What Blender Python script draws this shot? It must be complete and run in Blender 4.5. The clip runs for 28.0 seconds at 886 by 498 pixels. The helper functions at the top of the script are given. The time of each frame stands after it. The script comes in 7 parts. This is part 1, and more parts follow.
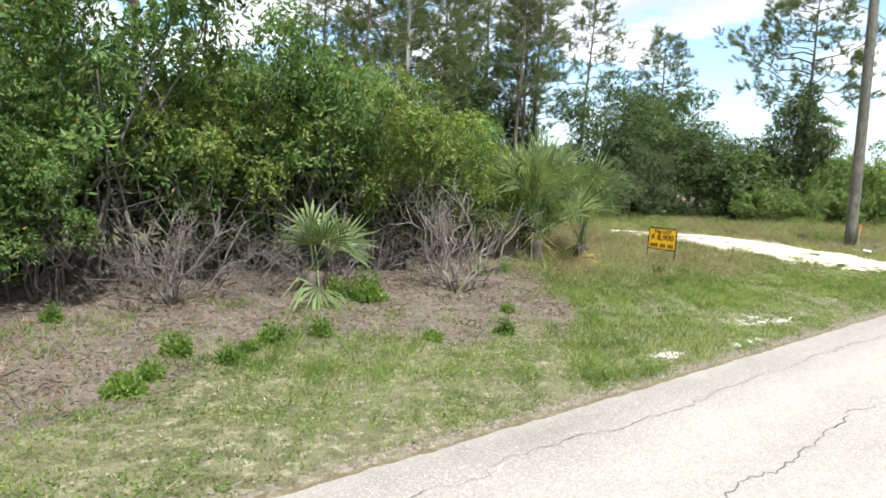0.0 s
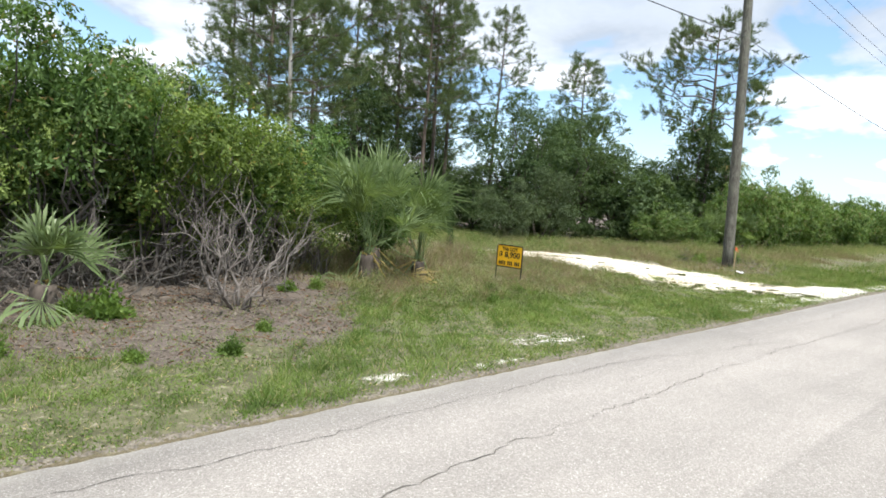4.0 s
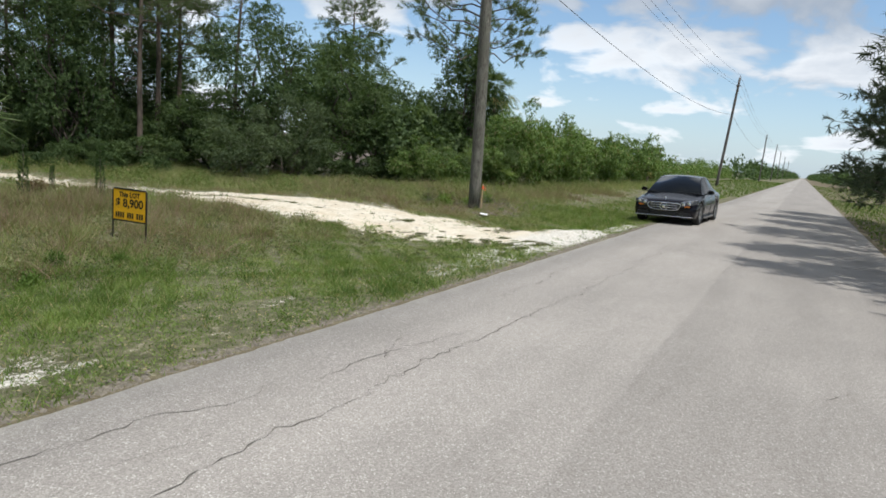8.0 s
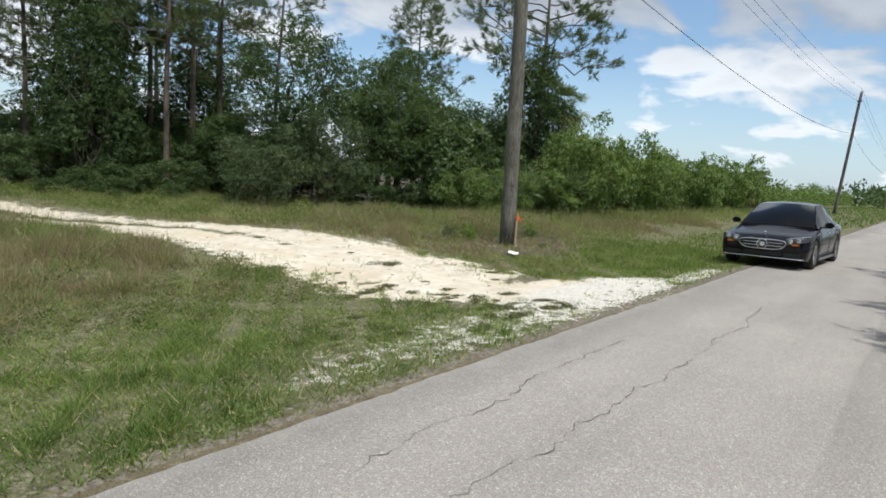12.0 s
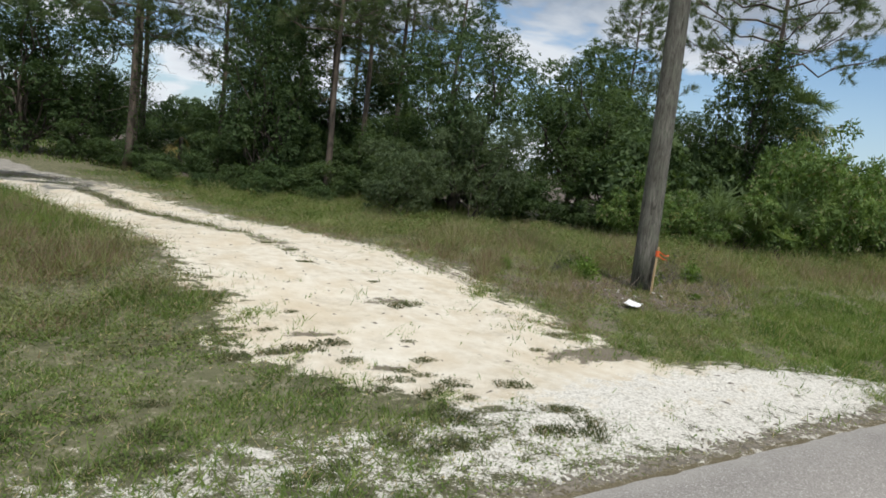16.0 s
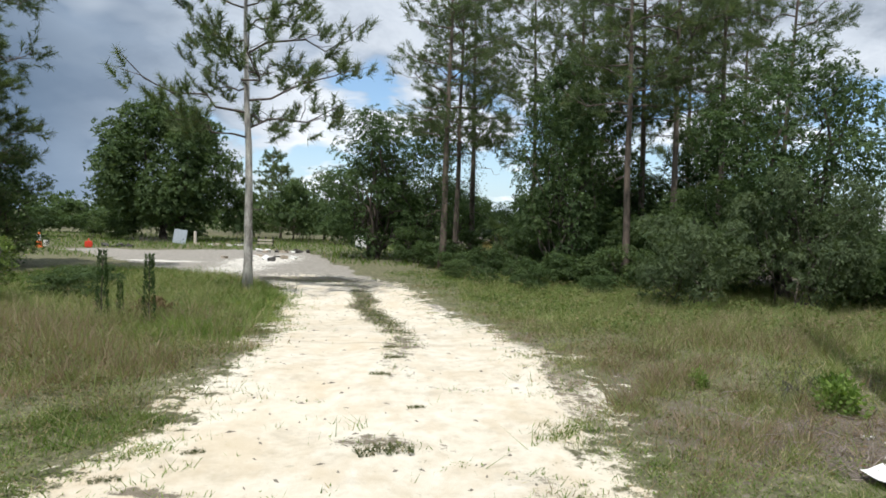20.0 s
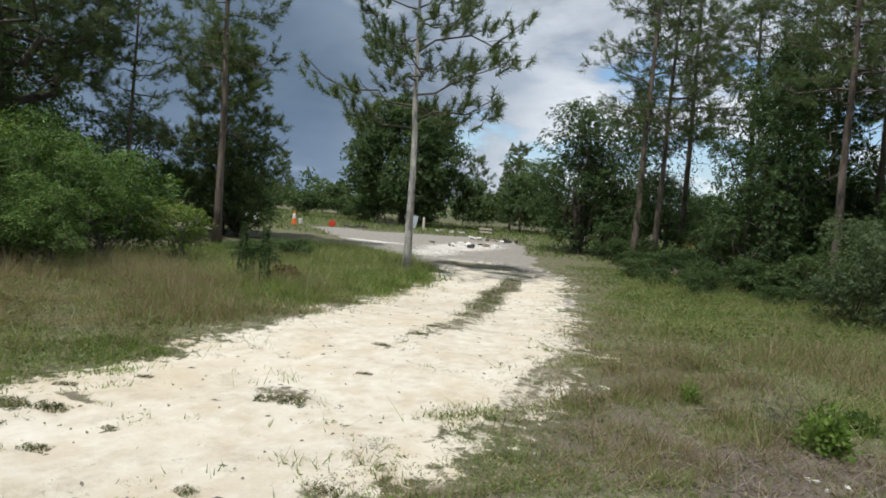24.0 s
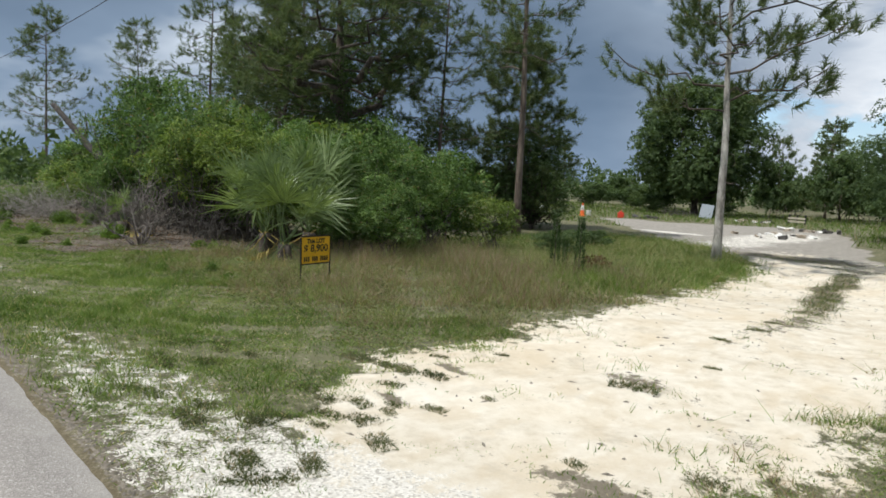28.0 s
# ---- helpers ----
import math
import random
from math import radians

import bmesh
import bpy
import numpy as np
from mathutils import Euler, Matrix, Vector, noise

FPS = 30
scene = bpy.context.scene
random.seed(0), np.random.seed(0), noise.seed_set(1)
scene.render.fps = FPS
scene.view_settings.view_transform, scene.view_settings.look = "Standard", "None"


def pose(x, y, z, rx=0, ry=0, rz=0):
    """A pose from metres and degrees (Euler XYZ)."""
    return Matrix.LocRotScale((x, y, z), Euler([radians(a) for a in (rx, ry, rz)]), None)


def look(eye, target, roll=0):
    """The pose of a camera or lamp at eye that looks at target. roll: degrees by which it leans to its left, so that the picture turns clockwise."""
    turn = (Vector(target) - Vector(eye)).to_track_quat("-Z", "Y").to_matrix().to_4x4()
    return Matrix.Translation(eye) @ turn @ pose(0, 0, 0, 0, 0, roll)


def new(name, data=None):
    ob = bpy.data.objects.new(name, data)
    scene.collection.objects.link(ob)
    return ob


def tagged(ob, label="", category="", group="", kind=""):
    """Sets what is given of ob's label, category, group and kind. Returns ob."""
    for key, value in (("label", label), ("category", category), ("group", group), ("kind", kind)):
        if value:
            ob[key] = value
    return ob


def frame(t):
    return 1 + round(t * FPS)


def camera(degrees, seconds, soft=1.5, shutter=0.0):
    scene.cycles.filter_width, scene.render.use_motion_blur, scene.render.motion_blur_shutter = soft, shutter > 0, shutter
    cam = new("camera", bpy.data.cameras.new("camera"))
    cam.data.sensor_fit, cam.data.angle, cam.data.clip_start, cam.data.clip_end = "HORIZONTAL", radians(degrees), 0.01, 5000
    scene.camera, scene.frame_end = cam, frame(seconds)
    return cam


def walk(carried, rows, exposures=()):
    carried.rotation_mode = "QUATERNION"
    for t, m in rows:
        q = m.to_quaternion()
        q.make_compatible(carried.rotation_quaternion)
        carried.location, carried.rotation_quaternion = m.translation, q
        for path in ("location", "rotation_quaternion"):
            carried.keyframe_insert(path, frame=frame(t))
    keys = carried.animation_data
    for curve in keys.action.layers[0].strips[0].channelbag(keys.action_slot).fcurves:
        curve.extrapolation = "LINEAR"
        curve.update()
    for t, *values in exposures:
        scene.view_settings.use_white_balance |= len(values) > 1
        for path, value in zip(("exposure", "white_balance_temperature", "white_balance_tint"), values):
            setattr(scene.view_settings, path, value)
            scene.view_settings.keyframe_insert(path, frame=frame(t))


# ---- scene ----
cam = camera(67.8, 28.0, soft=1.7)
PATH = [
    (0, (1.602, -0.211, 1.815), (2.895, 1.294, 1.566), 3.6),
    (0.5, (1.61, -0.452, 1.843), (2.832, 1.114, 1.611), 2.0),
    (1, (1.493, -0.664, 1.865), (2.449, 1.08, 1.65), 4.0),
    (1.5, (1.491, -0.9, 1.874), (1.939, 1.037, 1.658), 3.4),
    (2, (1.752, -1.124, 1.843), (1.908, 0.832, 1.459), 5.4),
    (2.5, (2.164, -1.267, 1.826), (2.976, 0.55, 1.629), 6.5),
    (4.5, (4.489, -1.324, 1.768), (5.912, 0.067, 1.568), 4.9),
    (5, (5.035, -1.298, 1.771), (6.518, 0.026, 1.549), 4.9),
    (5.5, (5.666, -1.257, 1.772), (7.378, -0.228, 1.66), 5.4),
    (6, (6.296, -1.14, 1.774), (7.962, -0.041, 1.65), 5.8),
    (6.5, (6.914, -1.114, 1.786), (8.689, -0.196, 1.705), 6.1),
    (7, (7.542, -1.08, 1.766), (9.285, -0.109, 1.632), 6.0),
    (7.5, (8.187, -1.007, 1.744), (10.01, -0.237, 1.455), 6.6),
    (8, (8.832, -0.856, 1.76), (10.579, 0.068, 1.453), 5.0),
    (8.5, (9.449, -0.729, 1.776), (11.175, 0.244, 1.498), 5.0),
    (9, (10.036, -0.707, 1.774), (11.754, 0.279, 1.501), 4.7),
    (9.5, (10.619, -0.629, 1.792), (12.301, 0.417, 1.518), 4.0),
    (10, (11.212, -0.551, 1.783), (12.897, 0.497, 1.536), 4.5),
    (10.5, (11.8, -0.459, 1.771), (13.462, 0.631, 1.544), 4.9),
    (11, (12.394, -0.351, 1.767), (14.041, 0.762, 1.542), 5.0),
    (11.5, (12.962, -0.296, 1.746), (14.577, 0.864, 1.534), 5.1),
    (13.5, (15.187, -0.015, 1.673), (16.767, 1.152, 1.298), 3.2),
    (14, (15.77, 0.11, 1.706), (17.301, 1.368, 1.436), 4.3),
    (14.5, (16.38, 0.204, 1.708), (17.846, 1.542, 1.468), 5.5),
    (15, (16.969, 0.359, 1.722), (18.301, 1.834, 1.495), 6.3),
    (15.5, (17.585, 0.477, 1.739), (18.797, 2.056, 1.542), 7.2),
    (16, (18.209, 0.512, 1.718), (19.309, 2.161, 1.453), 7.2),
    (16.5, (18.801, 0.627, 1.734), (19.995, 2.207, 1.458), 7.9),
    (17, (19.397, 0.74, 1.763), (20.414, 2.457, 1.622), 7.3),
    (17.5, (19.955, 0.931, 1.79), (20.746, 2.766, 1.712), 7.1),
    (18, (20.549, 1.1, 1.797), (21.188, 2.995, 1.779), 5.6),
    (18.5, (21.069, 1.268, 1.82), (21.453, 3.231, 1.833), 5.1),
    (19, (21.665, 1.428, 1.828), (21.849, 3.42, 1.843), 3.7),
    (19.5, (22.203, 1.656, 1.805), (22.142, 3.653, 1.704), 1.2),
    (20, (22.693, 1.942, 1.809), (22.671, 3.94, 1.724), 1.7),
    (20.5, (23.2, 2.188, 1.8), (23.029, 4.18, 1.782), 2.3),
    (21, (23.604, 2.474, 1.773), (23.283, 4.448, 1.775), 3.6),
    (21.5, (24.022, 2.633, 1.733), (23.559, 4.578, 1.781), 5.2),
    (22, (24.375, 2.699, 1.807), (23.478, 4.485, 1.739), 5.1),
    (22.5, (24.7, 2.588, 1.811), (23.881, 4.41, 1.719), 5.3),
    (24.5, (26.194, 2.243, 1.869), (25.458, 4.096, 1.716), 3.6),
    (25, (26.537, 2.266, 1.881), (26.153, 4.225, 1.757), 3.0),
    (25.5, (26.592, 2.257, 1.936), (26.277, 4.227, 1.798), 0.6),
    (26, (26.466, 2.219, 1.945), (25.651, 4.039, 1.796), -0.9),
    (26.5, (26.225, 2.249, 1.896), (25.118, 3.902, 1.693), 1.0),
    (27, (26.015, 1.987, 1.876), (24.872, 3.62, 1.709), 1.5),
    (27.5, (25.731, 1.807, 1.833), (24.388, 3.279, 1.664), 1.7),
    (28, (25.282, 1.776, 1.801), (23.838, 3.142, 1.587), 2.3),
]
EXPOSURES = [(0, 1.15, 6420, 9), (1, 1.15, 6420, 9), (1.6, 1.35, 6420, 9), (2, 1.53, 6420, 9), (2.5, 0.95, 6420, 9), (4.5, 0.8, 6250, 9), (5, 0.75, 6250, 9), (6, 0.38, 6250, 9), (7, 0.24, 6250, 9), (8, 0.12, 6250, 9), (10, 0.18, 6250, 9), (11, 0.18, 6250, 9), (13.5, 0.0, 6250, 9), (15, -0.05, 6250, 9), (17, -0.06, 6250, 9), (18.5, 0.12, 6250, 9), (20, 0.28, 6250, 9), (22, 0.28, 6250, 9), (24.5, 0.0, 6250, 9), (25, 0.1, 6250, 9), (25.5, 0.5, 6250, 9), (26, 0.52, 6250, 9), (26.5, 0.07, 6250, 9), (28, 0.16, 6250, 9)]
walk(cam, [(t, look(eye, target, roll)) for t, eye, target, roll in PATH], EXPOSURES)

# ---- light: high sun from the road's far side, broken cloud ----
SUN_AZ, SUN_EL = radians(196), radians(64)      # clockwise from +y
sun_dir = Vector((math.sin(SUN_AZ) * math.cos(SUN_EL), math.cos(SUN_AZ) * math.cos(SUN_EL), math.sin(SUN_EL)))
sun = new("sun", bpy.data.lights.new("sun", "SUN"))
sun.data.energy, sun.data.angle, sun.data.color = 3.6, radians(0.6), (1.0, 0.95, 0.87)
sun.matrix_world = look(sun_dir * 60, (0, 0, 0))


def node(tree, kind, **sets):
    n = tree.nodes.new(kind)
    for key, value in sets.items():
        if key == "operation":
            n.operation = value
        elif key == "blend":
            n.blend_type = value
        else:
            n.inputs[key.replace("_", " ")].default_value = value
    return n


def ramp(tree, fac, stops):
    r = tree.nodes.new("ShaderNodeValToRGB")
    els = r.color_ramp.elements
    while len(els) < len(stops):
        els.new(0.5)
    for e, (at, col) in zip(els, stops):
        e.position, e.color = at, (*col, 1) if len(col) == 3 else col
    tree.links.new(fac, r.inputs["Fac"])
    return r.outputs["Color"]


def grey(v):
    return (v, v, v)


def mixed(tree, fac, a, b, blend="MIX"):
    """Mix of two colours (sockets or triples) by fac (socket or number)."""
    m = tree.nodes.new("ShaderNodeMixRGB")
    m.blend_type = blend
    for slot, value in (("Fac", fac), ("Color1", a), ("Color2", b)):
        if hasattr(value, "is_output"):
            tree.links.new(value, m.inputs[slot])
        else:
            m.inputs[slot].default_value = value if slot == "Fac" else (*value, 1)
    return m.outputs["Color"]


def maths(tree, op, a, b=None, clamp=False):
    m = tree.nodes.new("ShaderNodeMath")
    m.operation, m.use_clamp = op, clamp
    for i, value in enumerate((a, b)):
        if value is None:
            continue
        if hasattr(value, "is_output"):
            tree.links.new(value, m.inputs[i])
        else:
            m.inputs[i].default_value = value
    return m.outputs[0]


def noise_of(tree, vector, scale, detail=4.0, rough=0.55, distortion=0.0):
    n = tree.nodes.new("ShaderNodeTexNoise")
    n.inputs["Scale"].default_value, n.inputs["Detail"].default_value = scale, detail
    n.inputs["Roughness"].default_value, n.inputs["Distortion"].default_value = rough, distortion
    if vector is not None:
        tree.links.new(vector, n.inputs["Vector"])
    return n.outputs["Fac"]


# ---- sky: blue with broken cumulus, a storm building over the woods ----
world = bpy.data.worlds.new("sky")
scene.world = world
world.use_nodes = True
wt = world.node_tree
wt.nodes.clear()
geo = wt.nodes.new("ShaderNodeTexCoord")
sky = wt.nodes.new("ShaderNodeTexSky")
sky.sky_type, sky.sun_disc = "NISHITA", False
sky.sun_elevation, sky.sun_rotation = SUN_EL, SUN_AZ
sky.dust_density, sky.air_density, sky.ozone_density = 1.0, 1.0, 1.5
sep = wt.nodes.new("ShaderNodeSeparateXYZ")
wt.links.new(geo.outputs["Generated"], sep.inputs[0])
up = maths(wt, "MAXIMUM", sep.outputs["Z"], 0.0)
# flat cloud layer seen in perspective: direction divided by its height
flat = maths(wt, "ADD", up, 0.30)
cx, cy = maths(wt, "DIVIDE", sep.outputs["X"], flat), maths(wt, "DIVIDE", sep.outputs["Y"], flat)
com = wt.nodes.new("ShaderNodeCombineXYZ")
wt.links.new(cx, com.inputs[0])
wt.links.new(cy, com.inputs[1])
com.inputs[2].default_value = 0.3
billow = noise_of(wt, com.outputs[0], 2.9, 9, 0.52, 0.25)
broad = noise_of(wt, com.outputs[0], 0.7, 3, 0.5)
cover = maths(wt, "ADD", maths(wt, "MULTIPLY", billow, 0.7), maths(wt, "MULTIPLY", broad, 0.45))
# the storm lies towards -x, a little +y
storm_dot = maths(wt, "ADD", maths(wt, "MULTIPLY", sep.outputs["X"], -0.89), maths(wt, "MULTIPLY", sep.outputs["Y"], 0.456))
storm = ramp(wt, storm_dot, [(0.64, grey(0)), (0.87, grey(1))])
cover = maths(wt, "ADD", cover, maths(wt, "MULTIPLY", storm, 0.24))
# clearer low down, heavier cloud overhead
tier = ramp(wt, sep.outputs["Z"], [(0.0, grey(0.45)), (0.10, grey(0.30)), (0.17, grey(0.50)), (0.28, grey(1.0))])
cover = maths(wt, "ADD", cover, maths(wt, "MULTIPLY", maths(wt, "SUBTRACT", tier, 0.55), 0.20))
ahead = ramp(wt, sep.outputs["X"], [(0.55, grey(0)), (0.85, grey(1))])
aloft = ramp(wt, sep.outputs["Z"], [(0.15, grey(0)), (0.24, grey(1))])
cover = maths(wt, "SUBTRACT", cover, maths(wt, "MULTIPLY", maths(wt, "MULTIPLY", ahead, maths(wt, "SUBTRACT", 1.0, aloft)), 0.068))
mask = ramp(wt, cover, [(0.525, grey(0)), (0.575, grey(0.85)), (0.62, grey(1))])
shade = ramp(wt, noise_of(wt, com.outputs[0], 2.9, 6, 0.5, 0.2), [(0.40, (0.40, 0.44, 0.50)), (0.50, (0.72, 0.75, 0.79)), (0.58, (0.95, 0.96, 0.97))])
thick = ramp(wt, cover, [(0.55, (1.0, 1.0, 1.0)), (0.80, (0.50, 0.55, 0.62))])
cloud = mixed(wt, 1.0, shade, thick, "MULTIPLY")
dark = ramp(wt, noise_of(wt, com.outputs[0], 0.8, 5, 0.5), [(0.40, (0.105, 0.150, 0.215)), (0.56, (0.22, 0.285, 0.375)), (0.66, (0.74, 0.79, 0.84))])
low = ramp(wt, sep.outputs["Z"], [(0.10, grey(0.55)), (0.26, grey(0))])
dark = mixed(wt, low, dark, (0.19, 0.265, 0.37))
cloud = mixed(wt, maths(wt, "MULTIPLY", maths(wt, "MULTIPLY", ahead, aloft), 0.6), cloud, (0.40, 0.44, 0.50))
cloud = mixed(wt, storm, cloud, dark)
blue = mixed(wt, 1.0, sky.outputs["Color"], (0.100, 0.118, 0.128), "MULTIPLY")
haze = ramp(wt, sep.outputs["Z"], [(0.0, grey(0.55)), (0.16, grey(0.14)), (0.5, grey(0.03))])
blue = mixed(wt, haze, blue, (0.72, 0.82, 0.92))
both = mixed(wt, mask, blue, cloud)
bg = wt.nodes.new("ShaderNodeBackground")
bg.inputs["Strength"].default_value = 1.0
wt.links.new(both, bg.inputs["Color"])
wo = wt.nodes.new("ShaderNodeOutputWorld")
wt.links.new(bg.outputs[0], wo.inputs["Surface"])


# ---- materials ----
def material(name):
    m = bpy.data.materials.new(name)
    m.use_nodes = True
    t = m.node_tree
    return m, t, t.nodes["Principled BSDF"]


def place_of(t, kind="Object"):
    return t.nodes.new("ShaderNodeTexCoord").outputs[kind]


def world_place(t):
    return t.nodes.new("ShaderNodeNewGeometry").outputs["Position"]


def bump(t, bsdf, height, strength=0.4, distance=0.01):
    b = t.nodes.new("ShaderNodeBump")
    b.inputs["Strength"].default_value, b.inputs["Distance"].default_value = strength, distance
    t.links.new(height, b.inputs["Height"])
    t.links.new(b.outputs[0], bsdf.inputs["Normal"])


def leaf_material(name, dark_col, mid_col, light_col, dry=None, gloss=0.5, through_light=0.3, drift=0.5, dry_from=0.93):
    """Foliage: each leaf its own tone, larger drifts of tone over the plant, light passing through."""
    m, t, b = material(name)
    g = t.nodes.new("ShaderNodeNewGeometry")
    isl = g.outputs["Random Per Island"]
    big = noise_of(t, g.outputs["Position"], drift, 2)
    spray = noise_of(t, g.outputs["Position"], 3.2, 2)
    f = maths(t, "ADD", maths(t, "MULTIPLY", isl, 0.45), maths(t, "MULTIPLY", maths(t, "SUBTRACT", big, 0.34), 0.9))
    f = maths(t, "ADD", f, maths(t, "MULTIPLY", maths(t, "SUBTRACT", spray, 0.45), 1.1))
    stops = [(0.05, dark_col), (0.5, mid_col), (0.92, light_col)]
    col = ramp(t, f, stops)
    if dry:
        few = ramp(t, maths(t, "FRACT", maths(t, "MULTIPLY", isl, 17.3)), [(dry_from, grey(0)), (dry_from + 0.02, grey(1))])
        col = mixed(t, few, col, dry)
    t.links.new(col, b.inputs["Base Color"])
    b.inputs["Roughness"].default_value = gloss + 0.1
    b.inputs["Specular IOR Level"].default_value = 0.22
    tr = t.nodes.new("ShaderNodeBsdfTranslucent")
    t.links.new(mixed(t, 1.0, col, (1.15, 1.2, 0.6), "MULTIPLY"), tr.inputs["Color"])
    mx = t.nodes.new("ShaderNodeMixShader")
    mx.inputs[0].default_value = through_light + 0.1
    t.links.new(b.outputs[0], mx.inputs[1])
    t.links.new(tr.outputs[0], mx.inputs[2])
    t.links.new(mx.outputs[0], t.nodes["Material Output"].inputs["Surface"])
    return m


def bark_material(name, a, b_col, scale=9.0, stretch=0.18, rough=0.9):
    m, t, b = material(name)
    mp = t.nodes.new("ShaderNodeMapping")
    mp.inputs["Scale"].default_value = (1, 1, stretch)
    t.links.new(world_place(t), mp.inputs["Vector"])
    n = noise_of(t, mp.outputs[0], scale, 6, 0.6)
    n2 = noise_of(t, mp.outputs[0], scale * 5, 3, 0.6)
    col = ramp(t, maths(t, "ADD", maths(t, "MULTIPLY", n, 0.75), maths(t, "MULTIPLY", n2, 0.25)), [(0.36, a), (0.64, b_col)])
    t.links.new(col, b.inputs["Base Color"])
    b.inputs["Roughness"].default_value = rough
    bump(t, b, n, 0.7, 0.02)
    return m


def plain(name, col, rough=0.5, metal=0.0, vary=0.12, scale=6.0, coat=0.0):
    m, t, b = material(name)
    n = noise_of(t, place_of(t), scale, 5)
    lo, hi = tuple(c * (1 - vary) for c in col), tuple(min(1, c * (1 + vary)) for c in col)
    t.links.new(ramp(t, n, [(0.3, lo), (0.7, hi)]), b.inputs["Base Color"])
    b.inputs["Roughness"].default_value, b.inputs["Metallic"].default_value = rough, metal
    b.inputs["Coat Weight"].default_value = coat
    return m


LEAF_HEDGE = leaf_material("hedge_leaf", (0.030, 0.058, 0.017), (0.118, 0.200, 0.058), (0.32, 0.43, 0.18), (0.30, 0.20, 0.09), 0.5, 0.32, 0.9, 0.97)
LEAF_YELLOW = leaf_material("vine_leaf", (0.045, 0.080, 0.020), (0.165, 0.232, 0.058), (0.38, 0.47, 0.15), (0.34, 0.24, 0.08), 0.45, 0.35, 0.9, 0.97)
LEAF_DARK = leaf_material("oak_leaf", (0.036, 0.066, 0.027), (0.080, 0.128, 0.050), (0.150, 0.205, 0.085), None, 0.5, 0.3)
LEAF_MID = leaf_material("shrub_leaf", (0.045, 0.078, 0.032), (0.092, 0.140, 0.055), (0.165, 0.215, 0.092), None, 0.5, 0.3)
LEAF_LIGHT = leaf_material("thicket_leaf", (0.080, 0.135, 0.042), (0.155, 0.235, 0.070), (0.26, 0.34, 0.12), (0.30, 0.26, 0.15), 0.5, 0.3, 0.7)
NEEDLE = leaf_material("pine_needle", (0.062, 0.092, 0.044), (0.122, 0.165, 0.074), (0.205, 0.25, 0.125), (0.22, 0.15, 0.07), 0.45, 0.3, 0.5, 0.97)
NEEDLE_GREY = leaf_material("feathery_needle", (0.032, 0.048, 0.028), (0.062, 0.084, 0.046), (0.11, 0.13, 0.075), None, 0.55, 0.2)
FROND = leaf_material("palm_frond", (0.095, 0.140, 0.060), (0.185, 0.25, 0.11), (0.36, 0.44, 0.24), (0.34, 0.30, 0.09), 0.25, 0.26, 1.5)
FROND_DRY = leaf_material("dry_frond", (0.22, 0.16, 0.06), (0.38, 0.30, 0.11), (0.52, 0.42, 0.14), None, 0.6, 0.25)
GRASS = leaf_material("verge_grass_blade", (0.085, 0.140, 0.035), (0.170, 0.245, 0.065), (0.30, 0.37, 0.13), (0.46, 0.39, 0.23), 0.5, 0.35, 0.7, 0.92)
GRASS_LUSH = leaf_material("lush_grass_blade", (0.088, 0.15, 0.034), (0.165, 0.248, 0.060), (0.30, 0.40, 0.12), (0.40, 0.35, 0.19), 0.5, 0.35, 0.8, 0.84)
GRASS_TALL = leaf_material("tall_grass_blade", (0.135, 0.175, 0.060), (0.235, 0.285, 0.105), (0.37, 0.40, 0.19), (0.46, 0.40, 0.26), 0.55, 0.35, 0.35, 0.78)
GRASS_BROWN = leaf_material("seed_grass_blade", (0.185, 0.135, 0.095), (0.30, 0.225, 0.165), (0.46, 0.375, 0.28), (0.22, 0.26, 0.10), 0.6, 0.32, 0.6, 0.70)
WEED = leaf_material("weed_leaf", (0.075, 0.130, 0.030), (0.15, 0.235, 0.055), (0.30, 0.40, 0.11), None, 0.45, 0.35)
BARK_PINE = bark_material("pine_bark", (0.06, 0.045, 0.036), (0.19, 0.15, 0.12), 7, 0.22)
BARK_PALE = bark_material("pale_pine_bark", (0.13, 0.12, 0.108), (0.52, 0.50, 0.46), 6, 0.35)
BARK_DARK = bark_material("dark_bark", (0.035, 0.028, 0.022), (0.13, 0.105, 0.085), 8, 0.3)


def pole_wood():
    """Weathered pole: wavering dark checks, pale grain and blotches of grey-green lichen."""
    m, t, b = material("weathered_pole")
    p = world_place(t)
    mp = t.nodes.new("ShaderNodeMapping")
    mp.inputs["Scale"].default_value = (1, 1, 0.13)
    t.links.new(p, mp.inputs["Vector"])
    checks = noise_of(t, mp.outputs[0], 22, 5, 0.7, 1.4)
    blotch = noise_of(t, p, 5.0, 6, 0.7)
    broad_n = noise_of(t, p, 0.9, 3)
    col = ramp(t, checks, [(0.34, (0.032, 0.029, 0.024)), (0.46, (0.105, 0.100, 0.082)), (0.62, (0.20, 0.19, 0.165)), (0.75, (0.30, 0.29, 0.26))])
    col = mixed(t, ramp(t, blotch, [(0.46, grey(0)), (0.66, grey(0.55))]), col, (0.165, 0.18, 0.135))
    col = mixed(t, ramp(t, broad_n, [(0.35, grey(0.35)), (0.6, grey(0))]), col, (0.055, 0.05, 0.04))
    t.links.new(col, b.inputs["Base Color"])
    b.inputs["Roughness"].default_value = 0.9
    bump(t, b, checks, 0.8, 0.012)
    return m


POLE_WOOD = pole_wood()
POLE_DARK = bark_material("dark_pole", (0.05, 0.045, 0.04), (0.15, 0.135, 0.12), 10, 0.06)


